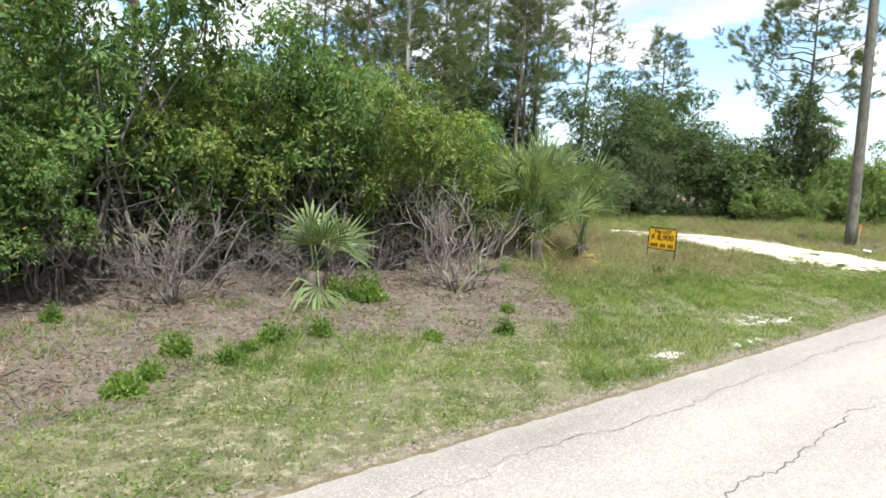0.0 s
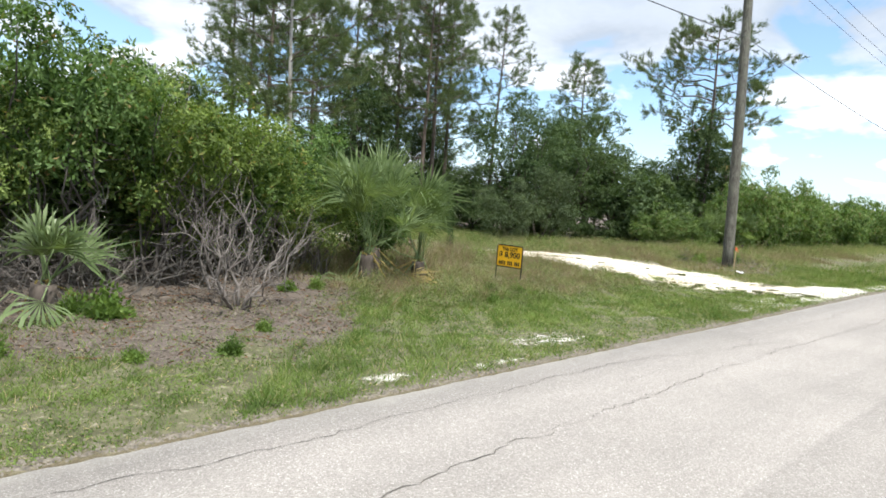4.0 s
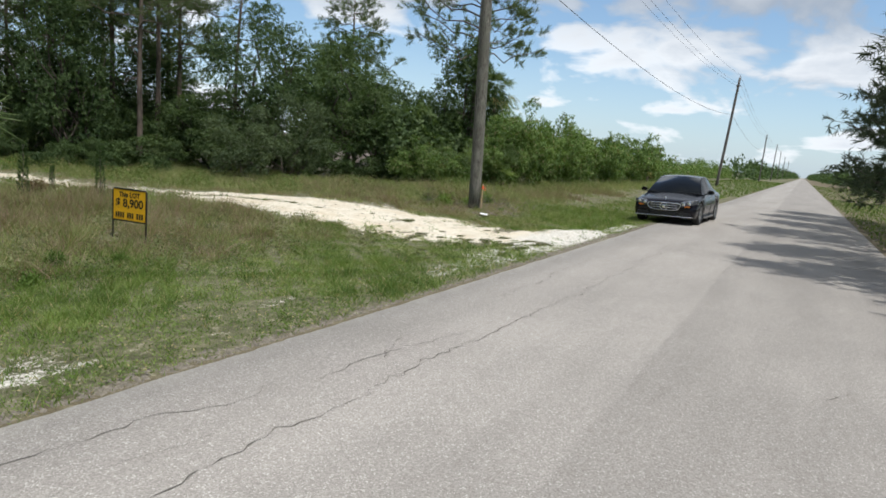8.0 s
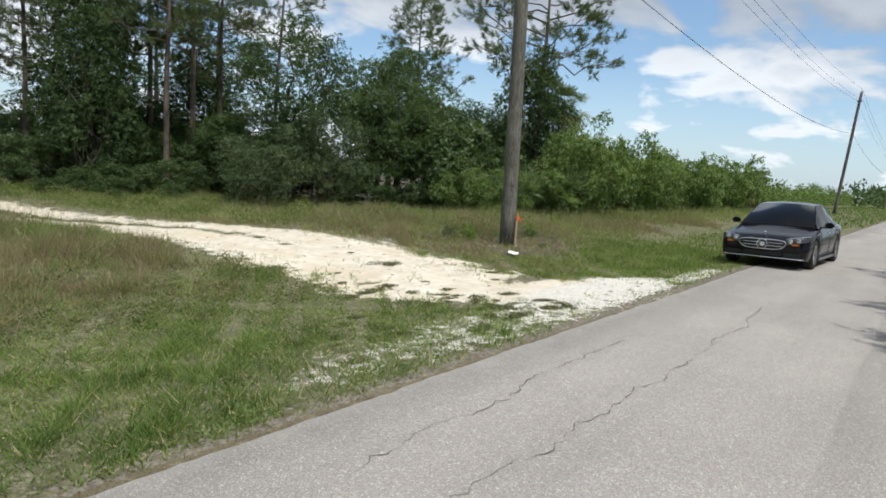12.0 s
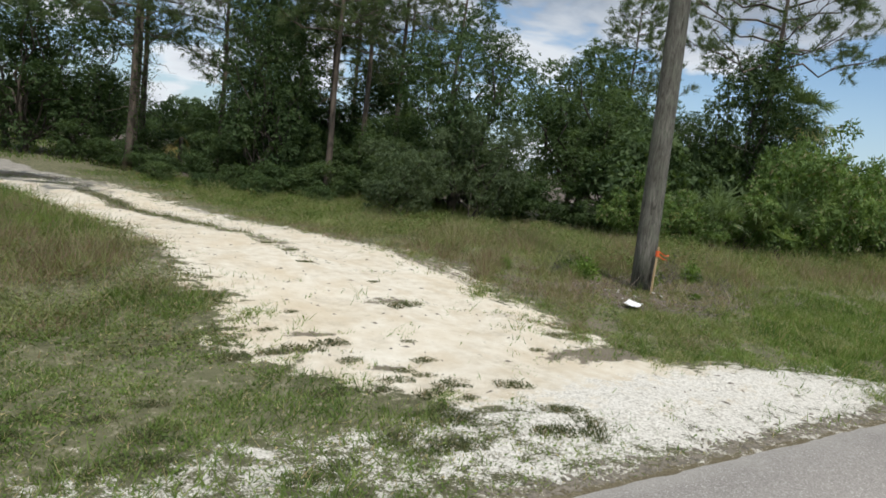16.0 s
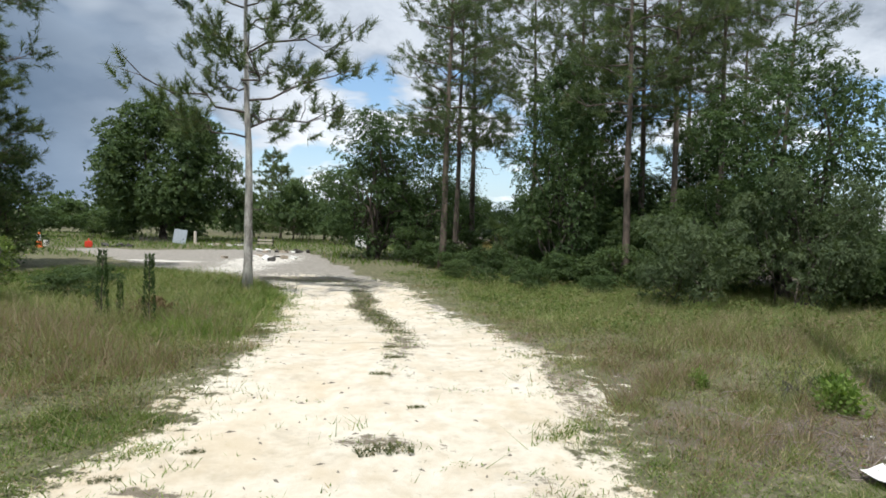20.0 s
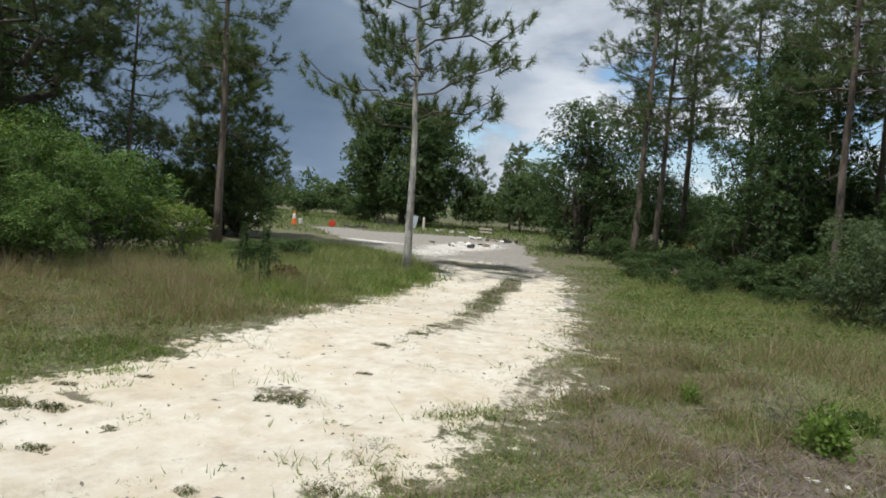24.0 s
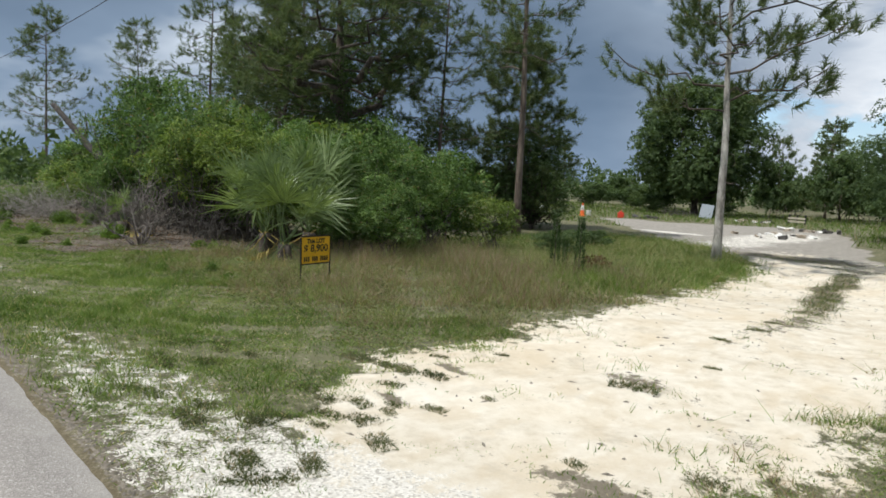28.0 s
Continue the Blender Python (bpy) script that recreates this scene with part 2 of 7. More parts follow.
def asphalt():
    m, t, b = material("old_asphalt")
    p = world_place(t)
    vor = t.nodes.new("ShaderNodeTexVoronoi")
    vor.inputs["Scale"].default_value = 120
    t.links.new(p, vor.inputs["Vector"])
    chips = t.nodes.new("ShaderNodeSeparateXYZ")
    t.links.new(vor.outputs["Color"], chips.inputs[0])
    stone = ramp(t, chips.outputs[0], [(0.0, (0.258, 0.235, 0.213)), (0.55, (0.345, 0.318, 0.291)), (0.93, (0.412, 0.382, 0.352)), (1.0, (0.615, 0.585, 0.55))])
    mp = t.nodes.new("ShaderNodeMapping")
    mp.inputs["Scale"].default_value = (0.16, 1.1, 1)
    t.links.new(p, mp.inputs["Vector"])
    wheel = ramp(t, noise_of(t, mp.outputs[0], 1.0, 5, 0.6), [(0.3, grey(0.86)), (0.7, grey(1.08))])
    stain = ramp(t, noise_of(t, p, 0.55, 6, 0.65), [(0.25, grey(0.88)), (0.65, grey(1.05))])
    col = mixed(t, 1.0, mixed(t, 1.0, stone, wheel, "MULTIPLY"), stain, "MULTIPLY")
    s = t.nodes.new("ShaderNodeSeparateXYZ")
    t.links.new(p, s.inputs[0])
    wob = maths(t, "ADD", s.outputs["Y"], maths(t, "MULTIPLY", noise_of(t, p, 0.5, 3), 0.14))
    lane = ramp(t, maths(t, "MULTIPLY", maths(t, "ADD", wob, 3.0), 0.1), [(0.312, grey(0.87)), (0.3165, grey(0.85)), (0.3175, grey(0.66)), (0.3185, grey(0.97)), (0.324, grey(1.0))])
    col = mixed(t, 1.0, col, lane, "MULTIPLY")
    edge = ramp(t, maths(t, "ADD", maths(t, "MULTIPLY", s.outputs["Y"], 0.2), maths(t, "MULTIPLY", noise_of(t, p, 2.2, 5), 0.10)), [(0.585, grey(0)), (0.65, grey(0.55))])
    col = mixed(t, edge, col, (0.50, 0.47, 0.42))
    t.links.new(col, b.inputs["Base Color"])
    b.inputs["Roughness"].default_value = 0.85
    b.inputs["Specular IOR Level"].default_value = 0.3
    bump(t, b, vor.outputs["Distance"], 0.5, 0.006)
    return m


def earth():
    """Verge soil, leaf litter, white shell sand and grey gravel, laid out by the sheet's own attributes."""
    m, t, b = material("verge_ground")
    p = world_place(t)
    fine, mid, broad_n = noise_of(t, p, 46, 7, 0.82), noise_of(t, p, 5.5, 6, 0.62), noise_of(t, p, 0.8, 4)

    def attr(name):
        a = t.nodes.new("ShaderNodeAttribute")
        a.attribute_name = name
        return a.outputs["Fac"]

    def broken(name, k=0.75, lo=0.46, hi=0.56, f=0.3):
        v = maths(t, "ADD", attr(name), maths(t, "MULTIPLY", maths(t, "SUBTRACT", mid, 0.5), k))
        v = maths(t, "ADD", v, maths(t, "MULTIPLY", maths(t, "SUBTRACT", fine, 0.5), f))
        return ramp(t, v, [(lo, grey(0)), (hi, grey(1))])

    soil = ramp(t, maths(t, "ADD", maths(t, "MULTIPLY", fine, 0.5), maths(t, "MULTIPLY", mid, 0.5)),
                [(0.36, (0.050, 0.050, 0.028)), (0.50, (0.130, 0.128, 0.072)), (0.63, (0.27, 0.245, 0.16))])
    soil = mixed(t, ramp(t, broad_n, [(0.4, grey(0)), (0.65, grey(0.5))]), soil, (0.15, 0.15, 0.085))
    soil = mixed(t, ramp(t, noise_of(t, p, 11, 6, 0.7), [(0.56, grey(0)), (0.66, grey(0.55))]), soil, (0.42, 0.375, 0.29))
    litter = ramp(t, maths(t, "ADD", maths(t, "MULTIPLY", noise_of(t, p, 42, 6, 0.85), 0.75), maths(t, "MULTIPLY", mid, 0.25)),
                  [(0.36, (0.040, 0.031, 0.025)), (0.50, (0.130, 0.107, 0.089)), (0.64, (0.30, 0.262, 0.225))])
    sandy = ramp(t, maths(t, "ADD", maths(t, "MULTIPLY", mid, 0.6), maths(t, "MULTIPLY", broad_n, 0.4)),
                 [(0.32, (0.49, 0.425, 0.32)), (0.46, (0.635, 0.575, 0.47)), (0.66, (0.74, 0.695, 0.60))])
    track = t.nodes.new("ShaderNodeMapping")
    track.inputs["Scale"].default_value = (1.3, 0.75, 1)
    t.links.new(p, track.inputs["Vector"])
    rut = ramp(t, noise_of(t, track.outputs[0], 1.7, 7, 0.66, 0.2), [(0.38, grey(0.5)), (0.52, grey(0))])
    sandy = mixed(t, rut, sandy, (0.54, 0.445, 0.31))
    sandy = mixed(t, ramp(t, noise_of(t, p, 0.55, 4, 0.6), [(0.46, grey(0.0)), (0.64, grey(0.28))]), sandy, (0.62, 0.51, 0.35))
    sandy = mixed(t, ramp(t, noise_of(t, p, 2.6, 6, 0.7), [(0.56, grey(0.0)), (0.70, grey(0.5))]), sandy, (0.44, 0.39, 0.31))
    sandy = mixed(t, ramp(t, fine, [(0.30, grey(0.4)), (0.43, grey(0))]), sandy, (0.34, 0.29, 0.22))
    sandy = mixed(t, ramp(t, noise_of(t, p, 7, 5, 0.75), [(0.29, grey(0.8)), (0.36, grey(0))]), sandy, (0.27, 0.235, 0.17))
    vor = t.nodes.new("ShaderNodeTexVoronoi")
    vor.inputs["Scale"].default_value = 60
    t.links.new(p, vor.inputs["Vector"])
    vs = t.nodes.new("ShaderNodeSeparateXYZ")
    t.links.new(vor.outputs["Color"], vs.inputs[0])
    shell = ramp(t, vs.outputs[0], [(0.0, (0.40, 0.37, 0.32)), (0.35, (0.60, 0.57, 0.51)), (1.0, (0.76, 0.73, 0.67))])
    grav = ramp(t, maths(t, "ADD", maths(t, "MULTIPLY", mid, 0.6), maths(t, "MULTIPLY", fine, 0.4)), [(0.35, (0.20, 0.183, 0.158)), (0.62, (0.37, 0.345, 0.305))])
    col = mixed(t, broken("litter", 1.1, 0.46, 0.56, 0.7), soil, litter)
    yy = t.nodes.new("ShaderNodeSeparateXYZ")
    t.links.new(p, yy.inputs[0])
    fringe = ramp(t, maths(t, "ADD", maths(t, "MULTIPLY", yy.outputs["Y"], 0.1), maths(t, "MULTIPLY", mid, 0.06)), [(0.322, grey(0.6)), (0.340, grey(0))])
    col = mixed(t, fringe, col, ramp(t, fine, [(0.35, (0.075, 0.052, 0.034)), (0.65, (0.21, 0.165, 0.115))]))
    col = mixed(t, broken("gravel", 0.35), col, grav)
    col = mixed(t, broken("sand", 1.7, 0.44, 0.56, 0.9), col, sandy)
    col = mixed(t, broken("shell", 1.3, 0.49, 0.58, 1.6), col, shell)
    # worn soil, and at the track's far end shade painted in the same brown
    col = mixed(t, broken("wear_shade", 1.5, 0.50, 0.62, 1.0), col, ramp(t, fine, [(0.3, (0.10, 0.085, 0.06)), (0.7, (0.27, 0.235, 0.18))]))
    t.links.new(col, b.inputs["Base Color"])
    b.inputs["Roughness"].default_value = 0.95
    b.inputs["Specular IOR Level"].default_value = 0.15
    bump(t, b, maths(t, "ADD", maths(t, "MULTIPLY", mid, 0.7), maths(t, "MULTIPLY", fine, 0.3)), 0.8, 0.03)
    return m


ASPHALT, EARTH = asphalt(), earth()
TAR = plain("crack_dark", (0.105, 0.096, 0.083), 0.95, 0, 0.4, 3.0)


# ---- mesh making ----
class Soup:
    """Gathers quads and triangles as arrays, and links them as one mesh."""

    def __init__(self):
        self.v, self.q, self.t, self.n = [], [], [], 0

    def add(self, verts, quads=None, tris=None):
        verts = np.asarray(verts, dtype=np.float64).reshape(-1, 3)
        if quads is not None and len(quads):
            self.q.append(np.asarray(quads, dtype=np.int64).reshape(-1, 4) + self.n)
        if tris is not None and len(tris):
            self.t.append(np.asarray(tris, dtype=np.int64).reshape(-1, 3) + self.n)
        self.v.append(verts)
        self.n += len(verts)

    def data(self, name, mat, smooth=False):
        v = np.concatenate(self.v)
        q = np.concatenate(self.q) if self.q else np.zeros((0, 4), int)
        t = np.concatenate(self.t) if self.t else np.zeros((0, 3), int)
        me = bpy.data.meshes.new(name)
        me.vertices.add(len(v))
        me.vertices.foreach_set("co", v.astype(np.float32).ravel())
        loops = np.concatenate((q.ravel(), t.ravel())).astype(np.int32)
        me.loops.add(len(loops))
        me.loops.foreach_set("vertex_index", loops)
        me.polygons.add(len(q) + len(t))
        starts = np.concatenate((np.arange(len(q)) * 4, len(q) * 4 + np.arange(len(t)) * 3)).astype(np.int32)
        me.polygons.foreach_set("loop_start", starts)
        if smooth:
            me.polygons.foreach_set("use_smooth", np.ones(len(starts), dtype=bool))
        me.update(calc_edges=True)
        me.validate()
        me.materials.append(mat)
        return me


def unit(a):
    return a / np.maximum(np.linalg.norm(a, axis=-1, keepdims=True), 1e-9)


def add_leaves(s, rng, at, way, length, width, fold=0.25, face=None):
    """A pointed leaf (one bent quad) at each place, turned towards face where given."""
    n = len(at)
    way = unit(way)
    side = unit(np.cross(way, rng.normal(size=(n, 3)) if face is None else face))
    flat_n = np.cross(way, side)
    le, wi = length * rng.uniform(0.65, 1.25, (n, 1)), width * rng.uniform(0.7, 1.2, (n, 1))
    mid = at + way * le * 0.45
    tip = at + way * le - flat_n * le * fold * rng.uniform(0, 1, (n, 1))
    v = np.stack((at, mid + side * wi * 0.5, tip, mid - side * wi * 0.5), axis=1).reshape(-1, 3)
    s.add(v, quads=np.arange(4 * n).reshape(-1, 4))


def add_chips(s, rng, at, way, length, width, face=None):
    """A small leaf (one triangle) at each place, for crowns seen from afar and for fallen leaves."""
    n = len(at)
    way = unit(way)
    side = unit(np.cross(way, rng.normal(size=(n, 3)) if face is None else face))
    le, wi = length * rng.uniform(0.6, 1.3, (n, 1)), width * rng.uniform(0.7, 1.3, (n, 1))
    v = np.stack((at - side * wi * 0.5, at + side * wi * 0.5, at + way * le), axis=1).reshape(-1, 3)
    s.add(v, tris=np.arange(3 * n).reshape(-1, 3))


def add_blades(s, rng, at, height, width, lean=0.35, lean_to=None):
    """A grass blade (one triangle) at each place."""
    n = len(at)
    a = rng.uniform(0, 2 * np.pi, n)
    side = np.stack((np.cos(a), np.sin(a), np.zeros(n)), 1)
    clump = (0.72 + 0.34 * wave(at[:, 0], at[:, 1], 6.3, 0.7) + 0.2 * wave(at[:, 0], at[:, 1], 14.1, 2.3)).clip(0.3, 1.5)
    h = (np.asarray(height) * clump).reshape(-1, 1) * rng.uniform(0.5, 1.3, (n, 1))
    w = width * rng.uniform(0.7, 1.3, (n, 1))
    off = rng.normal(size=(n, 3)) * lean * h
    off[:, 2] = 0
    tip = at + off + np.concatenate((np.zeros((n, 2)), h), 1)
    v = np.stack((at - side * w * 0.5, at + side * w * 0.5, tip), 1).reshape(-1, 3)
    s.add(v, tris=np.arange(3 * n).reshape(-1, 3))


def add_tube(s, pts, radii, sides=5, caps=True):
    """A tapered round limb along pts."""
    pts, radii = np.asarray(pts, float), np.asarray(radii, float)
    n = len(pts)
    tang = unit(np.gradient(pts, axis=0))
    ref = np.array([0.31, 0.95, 0.05]) if abs(tang[0][2]) > 0.5 else np.array([0.05, 0.1, 1.0])
    u = unit(np.cross(tang, ref))
    w = np.cross(tang, u)
    a = np.arange(sides) * 2 * np.pi / sides
    ring = u[:, None, :] * np.cos(a)[None, :, None] + w[:, None, :] * np.sin(a)[None, :, None]
    v = (pts[:, None, :] + ring * radii[:, None, None]).reshape(-1, 3)
    i = np.arange(n - 1)[:, None] * sides
    j = np.arange(sides)[None, :]
    k = (j + 1) % sides
    q = np.stack((i + j, i + k, i + sides + k, i + sides + j), -1).reshape(-1, 4)
    tris = []
    if caps:
        base, top = len(v), len(v) + 1
        v = np.concatenate((v, pts[:1], pts[-1:]))
        for c in range(sides):
            d = (c + 1) % sides
            tris += [(base, d, c), (top, (n - 1) * sides + c, (n - 1) * sides + d)]
    s.add(v, quads=q, tris=tris)


def bent(rng, a, b, n=5, wob=0.08):
    """A wavering line from a to b."""
    a, b = np.asarray(a, float), np.asarray(b, float)
    f = np.linspace(0, 1, n)[:, None]
    amp = np.linalg.norm(b - a) * wob
    return a + (b - a) * f + rng.normal(size=(n, 3)) * amp * np.sin(np.pi * f)


def part(name, data, parent, label="", at=(0, 0, 0)):
    """One mesh as a part of a thing."""
    ob = new(name, data)
    ob.parent = parent
    ob.location = at
    if label:
        ob["label"] = label
    return ob


def thing(name, label, category, at=(0, 0, 0), turn=0.0, group="", kind=""):
    ob = tagged(new(name), label, category, group, kind)
    ob.empty_display_size = 0.2
    ob.matrix_basis = pose(*at, 0, 0, turn)
    return ob


def bm_data(name, bm, mat, smooth=False):
    me = bpy.data.meshes.new(name)
    bm.normal_update()
    if smooth:
        for f in bm.faces:
            f.smooth = True
    bm.to_mesh(me)
    bm.free()
    for one in (mat if isinstance(mat, (list, tuple)) else [mat]):
        me.materials.append(one)
    return me


def box_data(name, size, mat, bevel=0.0, centre=(0, 0, 0)):
    bm = bmesh.new()
    bmesh.ops.create_cube(bm, size=1.0)
    bmesh.ops.scale(bm, vec=size, verts=bm.verts)
    if bevel:
        bmesh.ops.bevel(bm, geom=bm.edges[:], offset=bevel, segments=2, affect="EDGES")
    bmesh.ops.translate(bm, vec=centre, verts=bm.verts)
    return bm_data(name, bm, mat)


# ---- the lie of the land ----
def wave(x, y, f, s):
    return np.sin(x * f + s) * np.cos(y * f * 1.27 + s * 1.7) + 0.5 * np.sin(x * f * 2.3 - y * f * 1.9 + s * 3.1)


DRIVE_Y = np.array([2.0, 3.4, 4.3, 5.2, 6.0, 8.0, 10.0, 13.0, 15.0, 17.0, 18.5, 20.0, 22.0, 24.0, 26.0, 28.0])
DRIVE_L = np.array([20.6, 20.4, 20.2, 20.0, 20.0, 20.2, 20.05, 19.75, 19.3, 18.8, 18.5, 18.2, 17.6, 16.7, 15.7, 14.7])
DRIVE_R = np.array([26.0, 25.5, 24.6, 23.6, 23.6, 24.0, 24.1, 23.6, 23.1, 22.5, 22.1, 21.7, 21.4, 20.8, 20.0, 19.1])


def ramp01(v, a, b):
    return np.clip((v - a) / (b - a), 0, 1)


def drive_mask(x, y):
    x = x + 0.16 * wave(x, y, 1.9, 2.2) + 0.09 * wave(x, y, 5.3, 0.7)
    left, right = np.interp(y, DRIVE_Y, DRIVE_L), np.interp(y, DRIVE_Y, DRIVE_R)
    mouth = y - np.maximum(3.35, 4.76 + (20.7 - x) * 0.95)
    return ramp01(x - left, -0.75, 0.65) * ramp01(right - x, -1.15, 0.7) * ramp01(mouth + 0.1 * wave(x, y, 4.1, 1.4), -0.5, 0.5) * ramp01(-y, -28.5, -24.5)


def gravel_mask(x, y):
    x = x + 0.3 * wave(x, y, 0.9, 1.2)
    d1 = (x - 15.4) * 0.697 + (y - 24.3) * 0.717
    d2 = 40 + 0.3 * x - y
    d3 = -(x - 19.6) * 0.943 - (y - 27.0) * 0.333
    return ramp01(np.minimum(np.minimum(d1, d2), d3), -0.6, 0.7)


def shell_mask(x, y):
    out = np.zeros_like(x)
    for cx_, cy_, rx_, ry_, k in ((23.4, 3.75, 3.4, 0.95, 0.72), (19.6, 3.65, 2.6, 0.8, 0.49), (21.2, 3.4, 1.3, 0.5, 0.60), (17.6, 3.6, 1.2, 0.4, 0.44), (11.1, 3.8, 1.05, 0.5, 0.49), (8.0, 3.42, 0.5, 0.22, 0.52), (9.3, 3.25, 1.2, 0.13, 0.45),
                                  (14.2, 4.0, 0.5, 0.2, 0.40), (13.2, 3.5, 0.4, 0.14, 0.40), (26.9, 3.35, 2.2, 0.40, 0.62), (9.5, 32.0, 2.0, 0.8, 0.9), (13.5, 34.5, 2.0, 6.0, 0.66), (14.0, 29.0, 1.6, 3.0, 0.6)):
        out = np.maximum(out, k * ramp01(-np.hypot((x - cx_) / rx_, (y - cy_) / ry_), -1.35, -0.55))
    return out


LITTER_X = np.array([-9.0, -1.2, 0.8, 1.9, 3.5, 5.8, 6.6, 8.6, 9.4, 10.2, 11.0, 11.6])
LITTER_Y = np.array([5.2, 4.9, 4.8, 4.6, 5.4, 5.9, 5.3, 4.9, 5.5, 6.6, 7.6, 9.0])


def litter_mask(x, y):
    lo = np.interp(x, LITTER_X, LITTER_Y) + 0.28 * wave(x, y, 1.6, 0.9) + 0.22 * wave(x, y, 4.4, 2.9) + 0.12 * wave(x, y, 9.7, 1.1)
    a = ramp01(y - lo, -0.7, 0.7) * ramp01(-y, -13.5, -12.0) * ramp01(-x, -11.8, -10.8) * ramp01(x, -14, -10)
    b = 0.9 * ramp01(-np.hypot((x - 27.9) / 2.7, (y - 7.7) / 1.25) + 0.12 * wave(x, y, 2.1, 0.7), -1.2, -0.7)
    c = 0.5 * ramp01(-np.hypot((x - 25.0) / 0.9, (y - 8.6) / 2.6), -1.2, -0.6)
    woods = 0.8 * ramp01(y, 25.5, 28) * ramp01(x, 21, 24)
    return np.maximum(np.maximum(a, b), np.maximum(c, woods))


# the two spots beyond y 23 paint tree shade over the brown far track
WEAR_SHADE = ((20.62, 6.33, 0.28, 0.10, 0.8), (20.92, 6.30, 0.22, 0.08, 0.8), (21.0, 5.3, 0.3, 0.10, 0.75), (20.75, 5.75, 0.2, 0.07, 0.7), (20.3, 5.9, 0.35, 0.12, 0.7), (22.2, 7.4, 0.6, 0.22, 0.56), (23.7, 5.15, 1.1, 0.28, 0.85),
        (24.6, 6.3, 0.8, 0.3, 0.6), (22.9, 9.2, 0.5, 0.16, 0.5),
        (17.6, 25.2, 2.6, 1.3, 0.8), (19.6, 23.4, 1.2, 0.8, 0.6), (24.1, 9.5, 0.3, 2.5, 0.6), (24.0, 13.0, 0.4, 2.0, 0.6), (19.9, 11.0, 0.25, 2.5, 0.55), (23.4, 6.8, 0.4, 0.15, 0.5), (21.3, 8.6, 0.3, 0.1, 0.5))


def wear_shade_mask(x, y):
    """Worn soil and tufted spots on the track, the strip between its ruts, and painted shade on its far end."""
    mid = np.interp(y, [8.5, 10.4, 12.0, 13.8, 17.0, 18.3, 20.5, 23.5], [22.2, 22.1, 22.0, 21.7, 20.9, 20.6, 20.3, 19.7])
    keep = np.interp(y, [8.6, 9.6, 11.5, 13.4, 16.5, 21.0, 22.5, 23.2], [0.0, 0.42, 0.6, 0.62, 0.85, 0.9, 0.6, 0.0])
    out = keep * ramp01(-np.abs(x - mid + 0.12 * wave(x, y, 1.6, 0.3)), -0.62, -0.12)
    for cx_, cy_, rx_, ry_, k in WEAR_SHADE:
        out = np.maximum(out, k * ramp01(-np.hypot((x - cx_) / rx_, (y - cy_) / ry_), -1.5, -0.5))
    return out


def ground_z(x, y):
    """Height of the ground: a shallow swale beside the road, a gentle fall behind it, flat country beyond."""
    x, y = np.asarray(x, float), np.asarray(y, float)
    side = np.where(y > 0, y - 2.9, -2.95 - y)
    swale = -0.13 * ramp01(side, 0.0, 2.2) + 0.13 * ramp01(side, 3.2, 7.5)
    z = -0.022 + swale
    rough = ramp01(side, 0.2, 1.2)
    z = z + rough * 0.022 * wave(x, y, 1.7, 0.4) + rough * 0.012 * wave(x, y, 5.1, 1.3)
    d = drive_mask(x, y)
    ruts = -0.03 * (np.exp(-((x - np.interp(y, DRIVE_Y, DRIVE_L) - 1.1) / 0.4) ** 2) + np.exp(-((np.interp(y, DRIVE_Y, DRIVE_R) - 1.1 - x) / 0.4) ** 2))
    z = z * (1 - 0.45 * d) + d * ruts
    fall = ramp01(y, 10.0, 19.0)
    z = z - 0.38 * fall * fall * (3 - 2 * fall)
    under_road = (side < -0.02)
    return np.where(under_road, -0.06, z)


def sheet(name, xs, ys, keep=None):
    X, Y = np.meshgrid(xs, ys, indexing="ij")
    v = np.stack((X, Y, ground_z(X, Y)), -1).reshape(-1, 3)
    nx, ny = len(xs), len(ys)
    i, j = np.meshgrid(np.arange(nx - 1), np.arange(ny - 1), indexing="ij")
    q = np.stack((i * ny + j, (i + 1) * ny + j, (i + 1) * ny + j + 1, i * ny + j + 1), -1).reshape(-1, 4)
    if keep is not None:
        c = v[q].mean(axis=1)
        q = q[keep(c[:, 0], c[:, 1])]
        used = np.unique(q)
        back = np.full(len(v), -1)
        back[used] = np.arange(len(used))
        v, q = v[used], back[q]
    s = Soup()
    s.add(v, quads=q)
    me = s.data(name, EARTH, True)
    for key, f in (("sand", drive_mask), ("gravel", gravel_mask), ("shell", shell_mask), ("litter", litter_mask), ("wear_shade", wear_shade_mask)):
        a = me.attributes.new(key, "FLOAT", "POINT")
        a.data.foreach_set("value", f(v[:, 0], v[:, 1]).astype(np.float32))
    return new(name, me)


def stretch(lo, hi, a, b, fine, coarse_lo, coarse_hi):
    """Coordinates: fine between a and b, growing outward to lo and hi."""
    mid = np.arange(a, b + fine / 2, fine)
    left = a - np.geomspace(coarse_lo, a - lo, 22)[::-1]
    right = b + np.geomspace(coarse_hi, hi - b, 22)
    return np.concatenate((left, mid, right))


gx = stretch(-1500, 2500, -8, 34, 0.17, 0.5, 0.5)
gy = np.concatenate((-2.95 - np.geomspace(0.3, 1500, 24)[::-1], [-2.95, -2.7, 2.7, 2.9], np.concatenate((np.arange(3.0, 9, 0.1), np.arange(9, 28.1, 0.2))), 28 + np.geomspace(0.4, 1800, 34)))


def on_drive(x, y):
    return (drive_mask(x, y) > 0.5) | ((gravel_mask(x, y) > 0.5) & (y > 22))


